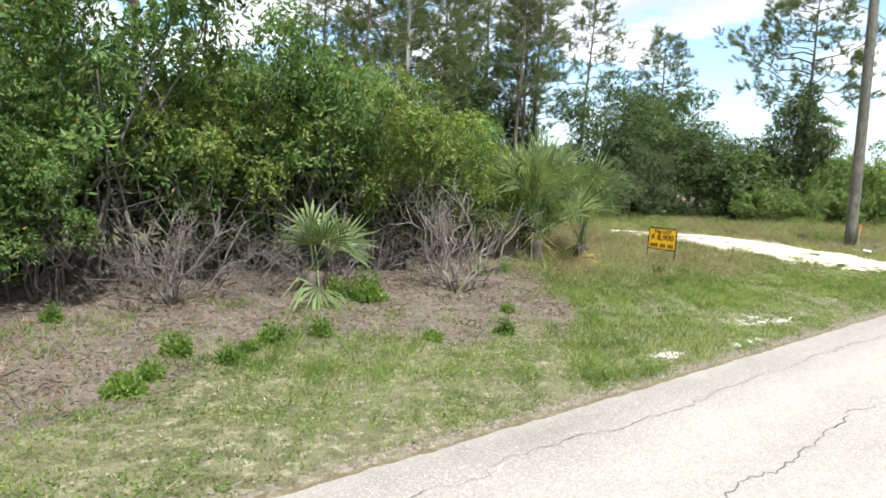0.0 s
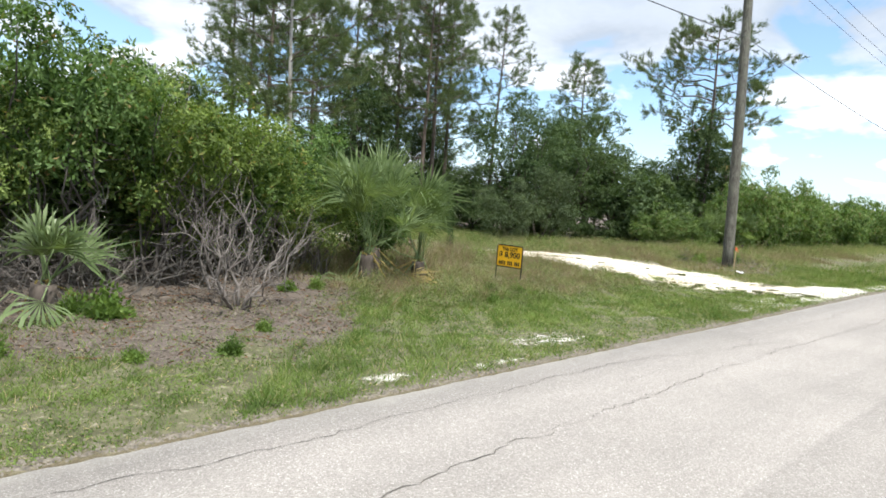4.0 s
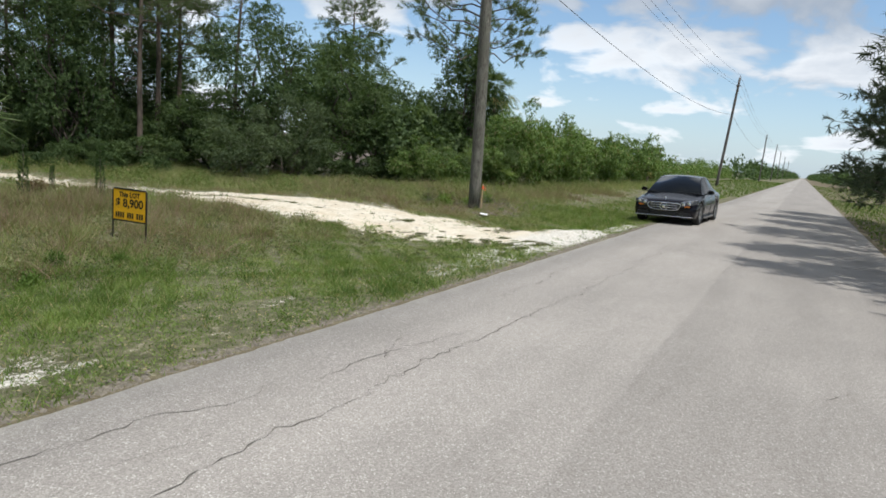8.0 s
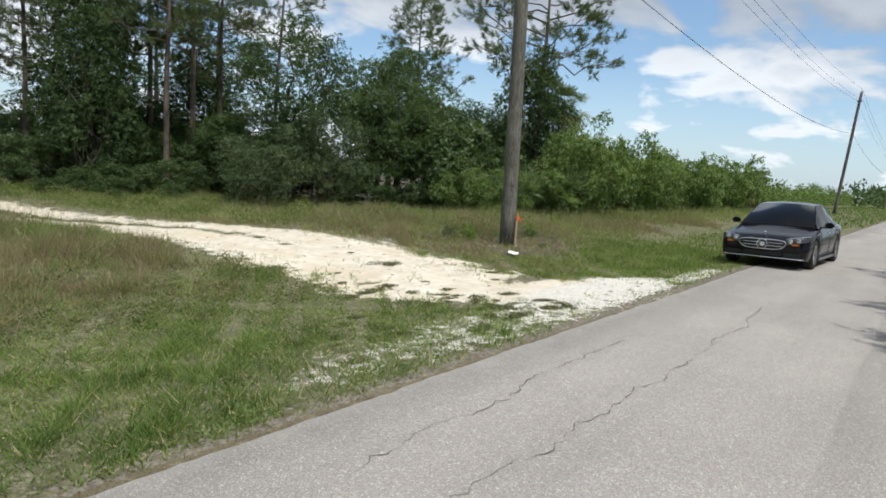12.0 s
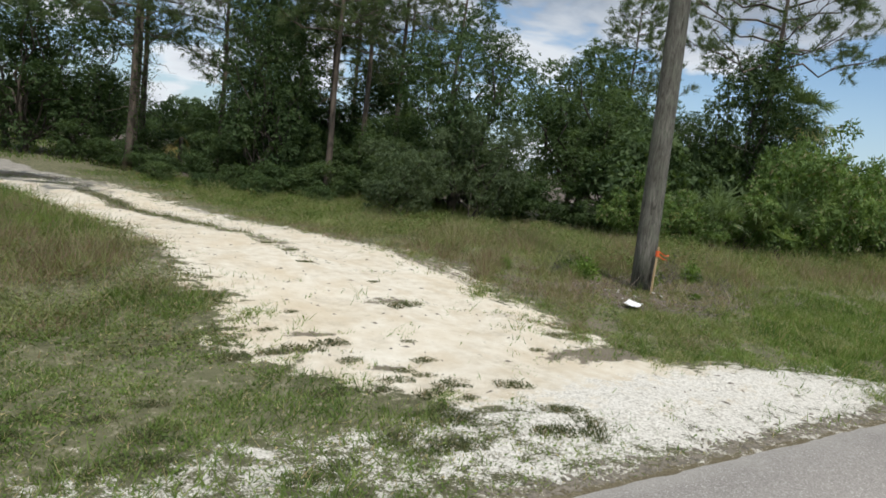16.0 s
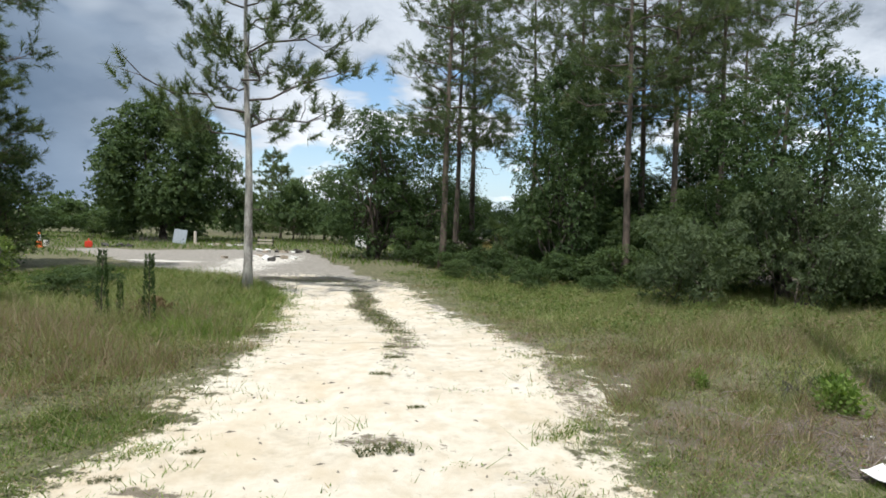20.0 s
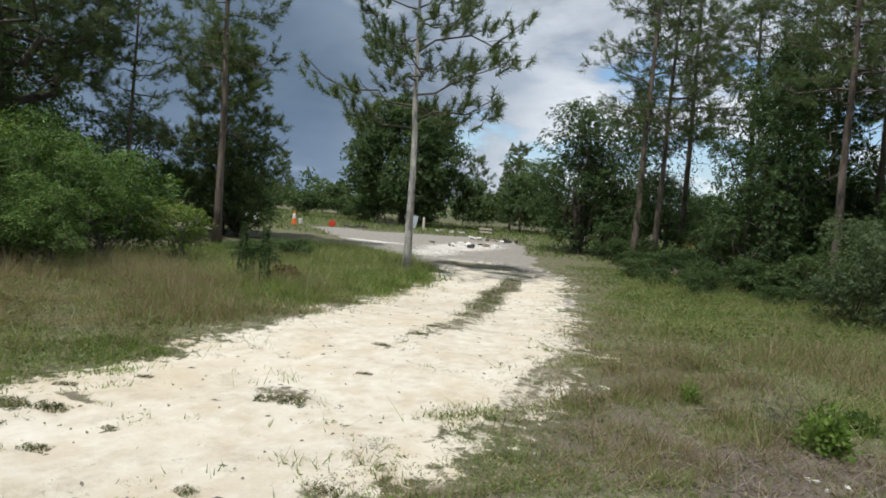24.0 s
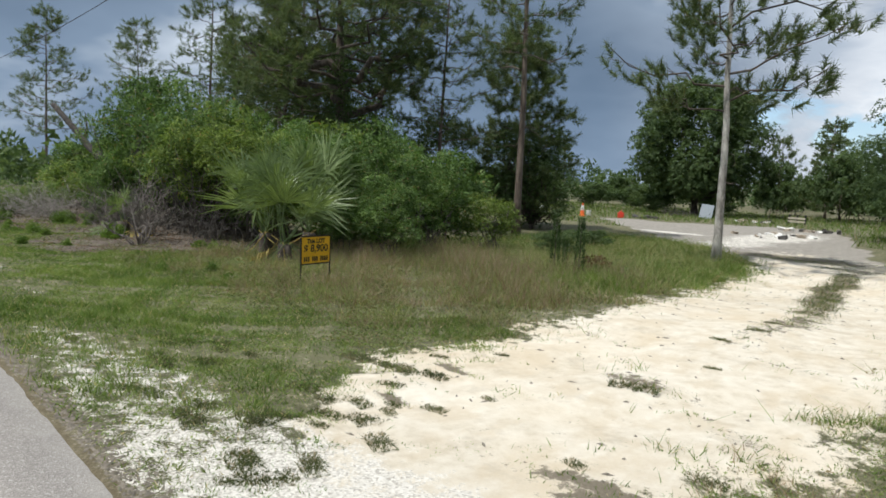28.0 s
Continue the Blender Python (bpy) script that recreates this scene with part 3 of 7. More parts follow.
ground = tagged(sheet("ground", gx, gy, lambda x, y: ~on_drive(x, y)), "patchy grass, brown leaf litter and sandy soil", "ground", kind="structure")
driveway = tagged(sheet("driveway", gx, gy, on_drive), "rutted white shell-sand track curving off the road", "driveway", kind="structure")

# road: crowned strip with a ragged edge on the near verge
s = Soup()
rx_ = np.concatenate((np.arange(-160, -8, 4.0), np.arange(-8, 45, 0.09), 45 + np.geomspace(0.5, 2400, 40)))
rng = np.random.default_rng(5)
cols = np.array([-2.95, -2.0, 0.0, 2.0, 2.86, 2.9])
jag = np.where((rx_ > -8) & (rx_ < 45), 0.010 * np.sin(rx_ * 0.7) + 0.005 * np.sin(rx_ * 5.3 + 1) + rng.normal(0, 0.006, len(rx_)), 0)
V = np.zeros((len(rx_), 6, 3))
V[:, :, 0], V[:, :, 1] = rx_[:, None], cols[None, :]
V[:, 4:, 1] += jag[:, None]
V[:, :, 2] = np.array([-0.02, 0.0, 0.02, 0.005, -0.012, -0.07])
n = len(rx_)
i, j = np.meshgrid(np.arange(n - 1), np.arange(5), indexing="ij")
s.add(V.reshape(-1, 3), quads=np.stack((i * 6 + j, (i + 1) * 6 + j, (i + 1) * 6 + j + 1, i * 6 + j + 1), -1).reshape(-1, 4))
road = tagged(new("road", s.data("road", ASPHALT)), "sun-bleached old asphalt lane with fine cracks", "road", kind="structure")


def road_z(y):
    return np.interp(y, cols, V[0, :, 2])


# cracks: thin wandering openings, a few millimetres deep in tone
def crack(rng, pts, width):
    s = Soup()
    pts = np.asarray(pts, float)
    seg = np.concatenate(([0], np.cumsum(np.hypot(*np.diff(pts, axis=0).T))))
    m = max(4, int(seg[-1] / 0.07))
    f = np.linspace(0, seg[-1], m)
    x, y = np.interp(f, seg, pts[:, 0]), np.interp(f, seg, pts[:, 1])
    x, y = x + np.cumsum(rng.normal(0, 0.012, m)) * 0.3 + rng.normal(0, 0.012, m), y + np.convolve(rng.normal(0, 0.06, m), np.ones(5) / 5, "same") + rng.normal(0, 0.012, m)
    w = width * rng.uniform(0.1, 1.25, m) * (0.45 + 0.55 * (np.sin(np.arange(m) * 0.11 + pts[0, 0]) > -0.8)) * np.clip(np.minimum(np.arange(m), m - 1 - np.arange(m)) / 5, 0.1, 1)
    z = road_z(y) + 0.0045
    a, b = np.stack((x, y - w, z), 1), np.stack((x, y + w, z), 1)
    v = np.stack((a, b), 1).reshape(-1, 3)
    k = np.arange(m - 1) * 2
    s.add(v, quads=np.stack((k, k + 2, k + 3, k + 1), 1))
    return s.data("road_crack", TAR)


rng = np.random.default_rng(11)
for pts, w in (([(4.2, 1.35), (7.5, 1.5), (11, 1.62), (14.5, 1.6), (18, 1.5), (21.6, 1.45), (25, 1.6)], 0.0055),
               ([(3.4, 2.44), (4.9, 2.5), (5.4, 2.42), (7.1, 2.42), (10.5, 2.43), (11.2, 2.38), (12.6, 2.06), (13.5, 1.96), (14.6, 1.7)], 0.0038),
               ([(13.0, 1.6), (13.3, 2.0), (14.2, 2.25)], 0.004), ([(9.8, 1.9), (10.6, 2.0), (11.6, 1.95)], 0.003),
               ([(16.0, 2.1), (18.5, 2.25), (20.5, 2.2)], 0.005), ([(21.6, 1.45), (22.2, 1.1), (22.4, 0.75)], 0.005),
               ([(22.6, 1.9), (23.0, 1.35), (23.9, 1.15)], 0.004), ([(5.0, 0.5), (5.6, 0.8), (6.3, 0.75)], 0.004),
               ([(14.6, -1.2), (15.2, -1.5), (15.4, -2.0)], 0.005), ([(11.6, -1.6), (12.0, -1.9)], 0.005), ([(2.0, 0.9), (3.2, 1.1), (4.4, 1.3)], 0.007)):
    part("road_crack", crack(rng, pts, w), road)
s = Soup()
xx = np.linspace(0, 1, 24)
py_, px_ = 2.85 - 5.75 * xx, 54.0 + 5.0 * xx + 0.25 * np.sin(xx * 17)
s.add(np.stack((np.stack((px_, py_, road_z(py_) + 0.005), 1), np.stack((px_ + 0.55, py_, road_z(py_) + 0.005), 1)), 1).reshape(-1, 3),
      quads=[(2 * k, 2 * k + 1, 2 * k + 3, 2 * k + 2) for k in range(23)])
part("tar_joint", s.data("tar_joint", plain("tar_joint", (0.17, 0.16, 0.145), 0.8)), road, "dark patched joint across the lane")


# ---- plants ----
def lumps_in(rng, R, H, z0, count, size):
    """Centres and radii of the leaf masses of a crown, filling an uneven dome."""
    out = []
    while len(out) < count:
        p = rng.uniform(-1, 1, 3)
        r = np.linalg.norm(p)
        if r > 1 or r < 0.35:
            continue
        c = np.array([p[0] * R, p[1] * R, z0 + (H - z0) * (0.5 + 0.5 * p[2])])
        out.append((c, size * rng.uniform(0.7, 1.25)))
    return out


def lump_leaves(s, rng, lumps, n, length, width, droop=0.0, far=False):
    """Rosettes of leaves at the twig ends, facing out and up, thickest on the tops of the leaf masses."""
    k = 8
    m = n // k
    w = np.array([r * r for _, r in lumps])
    pick = rng.choice(len(lumps), m, p=w / w.sum())
    C, Rr = np.array([c for c, _ in lumps])[pick], np.array([r for _, r in lumps])[pick][:, None]
    d = unit(rng.normal(size=(m, 3)) + np.array([0, 0, 0.42]))
    rad = rng.uniform(0.25, 1.0, (m, 1)) ** 0.4 * (1 + 0.16 * rng.normal(size=(m, 1)).clip(-1, 2.5))
    tip = C + d * Rr * rad * np.array([1, 1, 0.8])
    nrm = unit(d * 0.75 + np.array([0, 0, 0.55 - droop]) + rng.normal(size=(m, 3)) * 0.38)
    tip, nrm = np.repeat(tip, k, 0), np.repeat(nrm, k, 0)
    u = unit(np.cross(nrm, rng.normal(size=tip.shape)))
    way = unit(u + nrm * rng.uniform(-0.25, 0.65, (len(tip), 1)) - np.array([0, 0, droop]))
    at = tip + u * length * rng.uniform(0.05, 0.55, (len(tip), 1)) + rng.normal(size=tip.shape) * length * 0.22
    at[:, 2] = np.maximum(at[:, 2], 0.03)
    face = nrm + rng.normal(size=tip.shape) * 0.45
    (add_chips if far else add_leaves)(s, rng, at, way, length, width, face=face)


def shrub(seed, R, H, z0, n_lumps, lump, n_leaves, leaf_l, leaf_w, leaf_mat, bark, stems=9, twigs=0, droop=0.0, far=False):
    rng = np.random.default_rng(seed)
    lumps = lumps_in(rng, R - lump * 0.5, H - lump * 0.5, z0 + lump * 0.4, n_lumps, lump)
    s = Soup()
    lump_leaves(s, rng, lumps, n_leaves, leaf_l, leaf_w, droop, far)
    crown = s.data("crown", leaf_mat)
    st = Soup()
    for k in range(min(stems, len(lumps))):
        c = lumps[k][0]
        b = np.array([rng.normal(0, 0.16 * R), rng.normal(0, 0.16 * R), -0.05])
        add_tube(st, bent(rng, b, c, 6, 0.07), np.linspace(0.024, 0.008, 6) * (H / 3.2), 5)
        for _ in range(twigs):
            f = rng.uniform(0.3, 0.9)
            p = b + (c - b) * f
            add_tube(st, bent(rng, p, p + unit(rng.normal(size=3) + np.array([0, 0, 0.3])) * rng.uniform(0.3, 0.9), 4, 0.12), np.linspace(0.010, 0.003, 4), 3, False)
    return crown, st.data("stem", bark)


def put_shrub(name, parts_, label, category, x, y, turn=0.0, size=1.0, tall=1.0, group=""):
    ob = thing(name, label, category, (x, y, float(ground_z(x, y)) - 0.02), turn, group)
    ob.scale = (size, size, size * tall)
    part("crown", parts_[0], ob)
    part("stem", parts_[1], ob)
    return ob


def pine(seed, H, clear, spread, bark, radius=0.16, lean=0.3, needle=0.27, droop=0.0, vines=0, dead=4, tuft_k=28, needle_mat=None, wide=0.010, limbs=3.4, shoots=6, forks=3, brush=0.34, lift=0.35, limb_bark=None, tuft_up=0.35, bare=0.28, boughs=()):
    """A slash pine: clean trunk, uneven limbs turning up at their ends, needles in bottle-brush tufts."""
    rng = np.random.default_rng(seed)
    wood, leaf, vine = Soup(), Soup(), Soup()
    limb = Soup() if limb_bark else wood
    m = 12
    zf = np.linspace(0, 1, m)
    trunk = np.stack((lean * zf ** 1.5 * H * 0.06 + 0.04 * rng.normal(size=m).cumsum() * 0.5, 0.04 * rng.normal(size=m).cumsum() * 0.5, zf * H - 0.1), 1)
    add_tube(wood, trunk, radius * (1 - 0.86 * zf) + radius * 0.35 * np.exp(-zf * 30), 8)

    def on_trunk(z):
        return np.array([np.interp(z, trunk[:, 2], trunk[:, k]) for k in range(2)] + [z])

    n_limb = max(12, int((1 - clear) * H * limbs))
    ends = []
    for k in range(n_limb):
        f = clear + (1 - clear) * (k + rng.uniform(0, 1)) / n_limb
        z, a = f * H, k * 2.4 + rng.normal(0, 0.4)
        g = (f - clear) / (1 - clear)
        ln = spread * (0.55 + 0.75 * math.sin(math.pi * min(1, 0.22 + 0.78 * g)) ** 0.8) * rng.uniform(0.6, 1.15) * (1 - 0.5 * g)
        b = on_trunk(z)
        rise = (-0.05 + lift * (0.5 + 0.8 * g) - droop) * ln
        tip = b + np.array([math.cos(a) * ln, math.sin(a) * ln, rise])
        line = bent(rng, b, tip, 6, 0.05)
        line[:, 2] += np.array([0, -0.02, -0.06, -0.06, -0.02, 0.06]) * ln
        add_tube(limb, line, np.linspace(0.036, 0.010, 6) * (radius / 0.16) * (0.6 + 0.5 * ln / spread), 4, False)
        ends.append((line[4], line[5]))
        for q in range(shoots + rng.integers(0, 3)):
            h = bare + (0.98 - bare) * (q + rng.uniform(0, 1)) / (shoots + 2)
            p = np.array([np.interp(h, np.linspace(0, 1, 6), line[:, c]) for c in range(3)])
            turn = a + (1 if q % 2 else -1) * rng.uniform(0.35, 1.25)
            e = p + np.array([math.cos(turn), math.sin(turn), rng.uniform(-0.2, 0.75) - droop]) * (0.28 + ln * rng.uniform(0.10, 0.34))
            add_tube(limb, bent(rng, p, e, 4, 0.06), np.linspace(0.013, 0.006, 4), 3, False)
            ends.append((p, e))
            for r in range(forks):
                p2 = p + (e - p) * rng.uniform(0.35, 0.85)
                ends.append((p2, p2 + unit(unit(e - p) + rng.normal(size=3) * 0.6) * rng.uniform(0.3, 0.7)))
    for z, a, ln, rise in boughs:
        b = on_trunk(z)
        tip = b + np.array([math.cos(a), math.sin(a), rise]) * ln
        line = bent(rng, b, tip, 8, 0.09)
        add_tube(wood, line, np.linspace(radius * 0.62, radius * 0.16, 8), 7, False)
        for q in range(14):
            p = line[3 + q % 5]
            e = p + unit(rng.normal(size=3) + np.array([math.cos(a), math.sin(a), 0.5])) * rng.uniform(0.6, 1.6)
            add_tube(wood, bent(rng, p, e, 4, 0.08), np.linspace(0.03, 0.008, 4), 4, False)
            ends.append((p, e))
            for r in range(4):
                p2 = p + (e - p) * rng.uniform(0.4, 0.95)
                ends.append((p2, p2 + unit(unit(e - p) + rng.normal(size=3) * 0.7) * rng.uniform(0.3, 0.7)))
    ends.append((trunk[-2], trunk[-1] + np.array([0, 0, 0.2])))
    for k in range(dead):
        z, a = H * rng.uniform(clear * 0.45, clear), rng.uniform(0, 6.28)
        b = on_trunk(z)
        ln = spread * rng.uniform(0.25, 0.7)
        add_tube(limb, bent(rng, b, b + np.array([math.cos(a), math.sin(a), rng.uniform(-0.35, 0.1)]) * ln, 5, 0.1), np.linspace(0.022, 0.005, 5), 3, False)
    # a bottle-brush of needles round the end of every shoot, its needles pointing forward
    A, B = np.array([e[0] for e in ends]), np.array([e[1] for e in ends])
    axis = unit(unit(B - A) + np.array([0, 0, tuft_up - 1.6 * droop]))
    k = tuft_k
    at, axis = np.repeat(B, k, 0), np.repeat(axis, k, 0)
    n = len(at)
    at = at - axis * brush * rng.uniform(0, 1, (n, 1)) ** 0.8 + rng.normal(size=(n, 3)) * 0.012
    way = unit(axis * 0.75 + unit(rng.normal(size=(n, 3))) * 0.75 + np.array([0, 0, -0.05 - droop]))
    side = unit(np.cross(way, rng.normal(size=(n, 3)))) * wide
    le = needle * rng.uniform(0.7, 1.15, (n, 1))
    leaf.add(np.stack((at - side, at + side, at + way * le), 1).reshape(-1, 3), tris=np.arange(3 * n).reshape(-1, 3))
    made = [("trunk", wood.data("trunk", bark, True)), ("crown", leaf.data("crown", needle_mat or NEEDLE))]
    if limb_bark:
        made.append(("limb_frame", limb.data("limb_frame", limb_bark)))
    if vines:
        top = H * min(0.75, clear + 0.12)
        z = rng.uniform(0.2, top, vines)
        base = np.stack((np.interp(z, trunk[:, 2], trunk[:, 0]), np.interp(z, trunk[:, 2], trunk[:, 1]), z), 1)
        add_leaves(vine, rng, base + rng.normal(size=(vines, 3)) * np.array([0.28, 0.28, 0.1]), rng.normal(size=(vines, 3)) + np.array([0, 0, -0.5]), 0.10, 0.065)
        made.append(("vine", vine.data("vine", LEAF_DARK)))
    return made


def put_tree(name, made, label, category, x, y, turn=0.0, size=1.0, group="", tall=1.0):
    ob = thing(name, label, category, (x, y, float(ground_z(x, y)) - 0.03), turn, group)
    ob.scale = (size, size, size * tall)
    for key, data in made:
        part(key, data, ob)
    return ob


def broadleaf(seed, R, H, trunk_h, n_lumps, lump, n_leaves, leaf_l, leaf_w, leaf_mat, bark, radius=0.2, droop=0.0):
    rng = np.random.default_rng(seed)
    lumps = lumps_in(rng, R - lump * 0.4, H - lump * 0.4, trunk_h, n_lumps, lump)
    s, w = Soup(), Soup()
    lump_leaves(s, rng, lumps, n_leaves, leaf_l, leaf_w, droop, True)
    fork = np.array([rng.normal(0, 0.1), rng.normal(0, 0.1), trunk_h])
    add_tube(w, bent(rng, (0, 0, -0.15), fork, 7, 0.03), np.linspace(radius * 1.25, radius * 0.75, 7), 8)
    for c, r in lumps[:22]:
        add_tube(w, bent(rng, fork + rng.normal(size=3) * 0.05, c, 7, 0.07), np.linspace(radius * 0.5, 0.02, 7), 4, False)
    return [("trunk", w.data("trunk", bark, True)), ("crown", s.data("crown", leaf_mat))]


def fan(rng, base, way, stalk, blade, rays=20, sag=0.35, mat=None):
    """A palmetto frond: a stalk and a pleated fan of narrow rays."""
    s = Soup()
    way = unit(np.asarray(way, float))
    hub = base + way * stalk - np.array([0, 0, 0.10 * stalk])
    add_tube(s, bent(rng, base, hub, 4, 0.02), np.linspace(0.012, 0.008, 4), 4, False)
    side = unit(np.cross(way, np.array([0, 0, 1.0]) + rng.normal(size=3) * 0.3))
    nrm = np.cross(side, way)
    at, ring = s.n, s.n - 4
    s.add([hub], tris=[])
    s.t.append(np.array([(ring + q, ring + (q + 1) % 4, at) for q in range(4)]))
    for k in range(rays):
        a = (k / (rays - 1) - 0.5) * 2 * 1.35
        d = way * math.cos(a) + side * math.sin(a) + nrm * (0.10 * math.cos(3 * a) + 0.35 * abs(math.sin(a)) + rng.normal(0, 0.05))
        ln = blade * (0.70 + 0.30 * math.cos(a * 0.8)) * rng.uniform(0.7, 1.12)
        w = unit(np.cross(d, nrm)) * ln * 0.5 * 0.92 / rays
        m1, tip = hub + d * ln * 0.5 - np.array([0, 0, sag * 0.10 * ln]), hub + d * ln - np.array([0, 0, sag * ln * rng.uniform(0.2, 0.95)])
        q = s.n
        s.add([m1 + w, m1 - w, tip], tris=[(1, 0, 2)])
        s.t.append(np.array([(at, q, q + 1)]))
    return s.data("frond", mat)


def palmetto(seed, fans, stalk, blade, spread=1.0, dry=4, trunk=0.0, rays=20):
    rng = np.random.default_rng(seed)
    st = Soup()
    add_tube(st, bent(rng, (0, 0, -0.1), (0, 0, max(trunk, 0.12)), 5, 0.03), np.linspace(0.17, 0.13, 5) * (1 if trunk else 0.5), 8)
    made = [("trunk", st.data("trunk", BARK_DARK))]
    for k in range(fans + dry):
        a = k * 2.4 + rng.normal(0, 0.3)
        old = k >= fans
        el = rng.uniform(-0.9, -0.15) if old else 0.3 + 1.2 * ((k * 0.618) % 1.0) ** 0.7
        way = np.array([math.cos(a) * math.cos(el) * spread, math.sin(a) * math.cos(el) * spread, math.sin(el)])
        b = np.array([rng.normal(0, 0.10 * spread), rng.normal(0, 0.10 * spread), trunk + 0.05])
        made.append(("dead_frond" if old else "frond", fan(rng, b, way, stalk * rng.uniform(0.7, 1.15), blade * rng.uniform(0.85, 1.1), rays, 1.0 if old else rng.uniform(0.2, 0.9), FROND_DRY if old and k % 2 else FROND)))
    return made


def tangle(seed, size, count, mat, lift=0.6, thick=0.012, twigs=7):
    """A heap of dead bare branches, each with its side twigs."""
    rng = np.random.default_rng(seed)
    sx, sy, sz = size
    made = []
    for k in range(count):
        s = Soup()
        b = np.array([rng.uniform(-sx, sx), rng.uniform(-sy, sy), rng.uniform(0, sz * 0.3)])
        w = unit(np.array([rng.normal(), rng.normal() - 0.3, rng.uniform(-0.1, lift * 2)]))
        ln = rng.uniform(0.4, 1.0) * max(sz, 0.7) * 1.1
        e = b + w * ln
        e[2] = max(e[2], 0.02)
        r = thick * rng.uniform(0.5, 1.3)
        line = bent(rng, b, e, 5, 0.13)
        line[:, 2] += np.array([0, 0.10, 0.16, 0.12, 0]) * ln * rng.uniform(0, 1.2)
        add_tube(s, line, np.linspace(r, r * 0.3, 5), 3, False)
        for q in range(twigs):
            p = line[rng.integers(1, 5)]
            add_tube(s, bent(rng, p, p + unit(rng.normal(size=3) + w * 0.8) * ln * rng.uniform(0.15, 0.5), 3, 0.1), np.linspace(r * 0.5, r * 0.15, 3), 3, False)
        made.append(("dead_branch", s.data("dead_branch", mat)))
    return made


# ---- the thicket along the lot ----
STEM = bark_material("shrub_stem", (0.05, 0.042, 0.036), (0.17, 0.15, 0.13), 12, 0.5)
HEDGE = [shrub(21 + k, 1.7, 3.7, z0, 30, 0.50, 13500, 0.098, 0.039, LEAF_HEDGE, STEM, 12, 5) for k, z0 in enumerate((0.0, 0.6, 0.9))]
YELLOW = [shrub(31 + k, 1.7, 3.5, 0.85, 32, 0.46, 12500, 0.086, 0.037, LEAF_YELLOW, STEM, 12, 6) for k in range(2)]
BACK = [shrub(26, 1.8, 3.7, 0.0, 34, 0.6, 9000, 0.15, 0.075, LEAF_HEDGE, STEM, 6, 0, 0.0, True), shrub(36, 1.8, 3.6, 0.0, 34, 0.58, 9000, 0.15, 0.075, LEAF_YELLOW, STEM, 6, 0, 0.0, True)]
NEARBUSH = shrub(46, 1.8, 3.0, 0.0, 40, 0.46, 22000, 0.07, 0.034, leaf_material("matte_leaf", (0.060, 0.088, 0.045), (0.115, 0.155, 0.078), (0.19, 0.235, 0.125), None, 0.6, 0.3), BARK_DARK, 10, 2, 0.0, True)
FARMID = shrub(48, 1.8, 3.0, 0.05, 30, 0.52, 5000, 0.17, 0.11, LEAF_MID, BARK_DARK, 5, 0, 0.0, True)
FARLIGHT = shrub(58, 1.8, 2.6, 0.05, 30, 0.46, 5200, 0.15, 0.09, LEAF_LIGHT, STEM, 5, 0, 0.0, True)
MIDS = [shrub(41 + k, 1.8, 3.0, 0.05, 34, 0.5, 15000, 0.092, 0.056, LEAF_MID, BARK_DARK, 8, 0, 0.0, True) for k in range(2)]
LIGHTS = [shrub(51 + k, 1.8, 2.6, 0.05, 34, 0.44, 14000, 0.10, 0.05, LEAF_LIGHT, STEM, 8, 0, 0.0, True) for k in range(2)]

# kinds 5 and 6 near y 11 are filler, added to block light behind the hedge
for k, (x, y, size, tall, kind) in enumerate(((2.3, 9.0, 0.95, 1.2, 0), (4.0, 9.6, 1.1, 1.28, 1), (0.6, 10.0, 0.85, 1.05, 0), (6.6, 9.6, 1.0, 1.18, 2), (8.2, 9.4, 0.92, 1.15, 4), (1.7, 8.5, 0.55, 1.0, 0), (3.0, 8.7, 0.6, 1.1, 0),
                                              (9.7, 9.8, 0.9, 1.08, 3), (5.4, 9.5, 0.8, 1.15, 4), (11.2, 10.6, 0.85, 0.95, 0), (12.3, 11.6, 0.85, 1.05, 0), (12.7, 13.2, 0.8, 0.9, 0),
                                              (13.2, 14.8, 0.7, 0.72, 4), (3.2, 12.0, 1.0, 1.0, 5), (6.4, 12.2, 1.0, 1.05, 5), (9.3, 12.2, 1.0, 1.0, 6), (11.4, 14.5, 0.9, 0.9, 5),
                                              (-1.0, 10.6, 0.85, 0.8, 3), (-2.9, 11.4, 0.9, 0.85, 6), (-4.9, 11.0, 1.0, 0.85, 6), (-6.9, 11.4, 1.0, 0.9, 6), (-0.4, 13.0, 1.0, 0.9, 5), (-4, 14, 1.1, 0.9, 5), (-1.6, 9.5, 0.7, 0.75, 3), (-3.4, 9.6, 0.75, 0.7, 4), (-5.6, 9.6, 0.8, 0.75, 6), (-8.2, 10.0, 0.9, 0.9, 5), (8.5, 15.0, 1.0, 0.95, 5), (1.6, 11.2, 0.95, 0.9, 5), (4.8, 11.2, 0.95, 0.95, 5), (7.6, 11.2, 0.95, 0.95, 5), (10.2, 11.4, 0.9, 0.9, 5), (3.2, 10.9, 0.8, 0.8, 5), (6.2, 10.9, 0.8, 0.8, 5), (8.9, 10.9, 0.8, 0.8, 6), (13.7, 11.0, 0.62, 0.85, 0), (12.9, 10.1, 0.5, 0.95, 0), (11.3, 9.6, 0.5, 1.0, 4))):
    src = (HEDGE + YELLOW + BACK)[kind]
    put_shrub("thicket_shrub", src, "dense glossy green shrub with bare grey lower branches" if kind in (0, 1, 2, 5) else "yellow-green leafy shrub overgrown with vines", "shrub",
              x, y, k * 67 % 360, size, tall, "thicket along the lot")

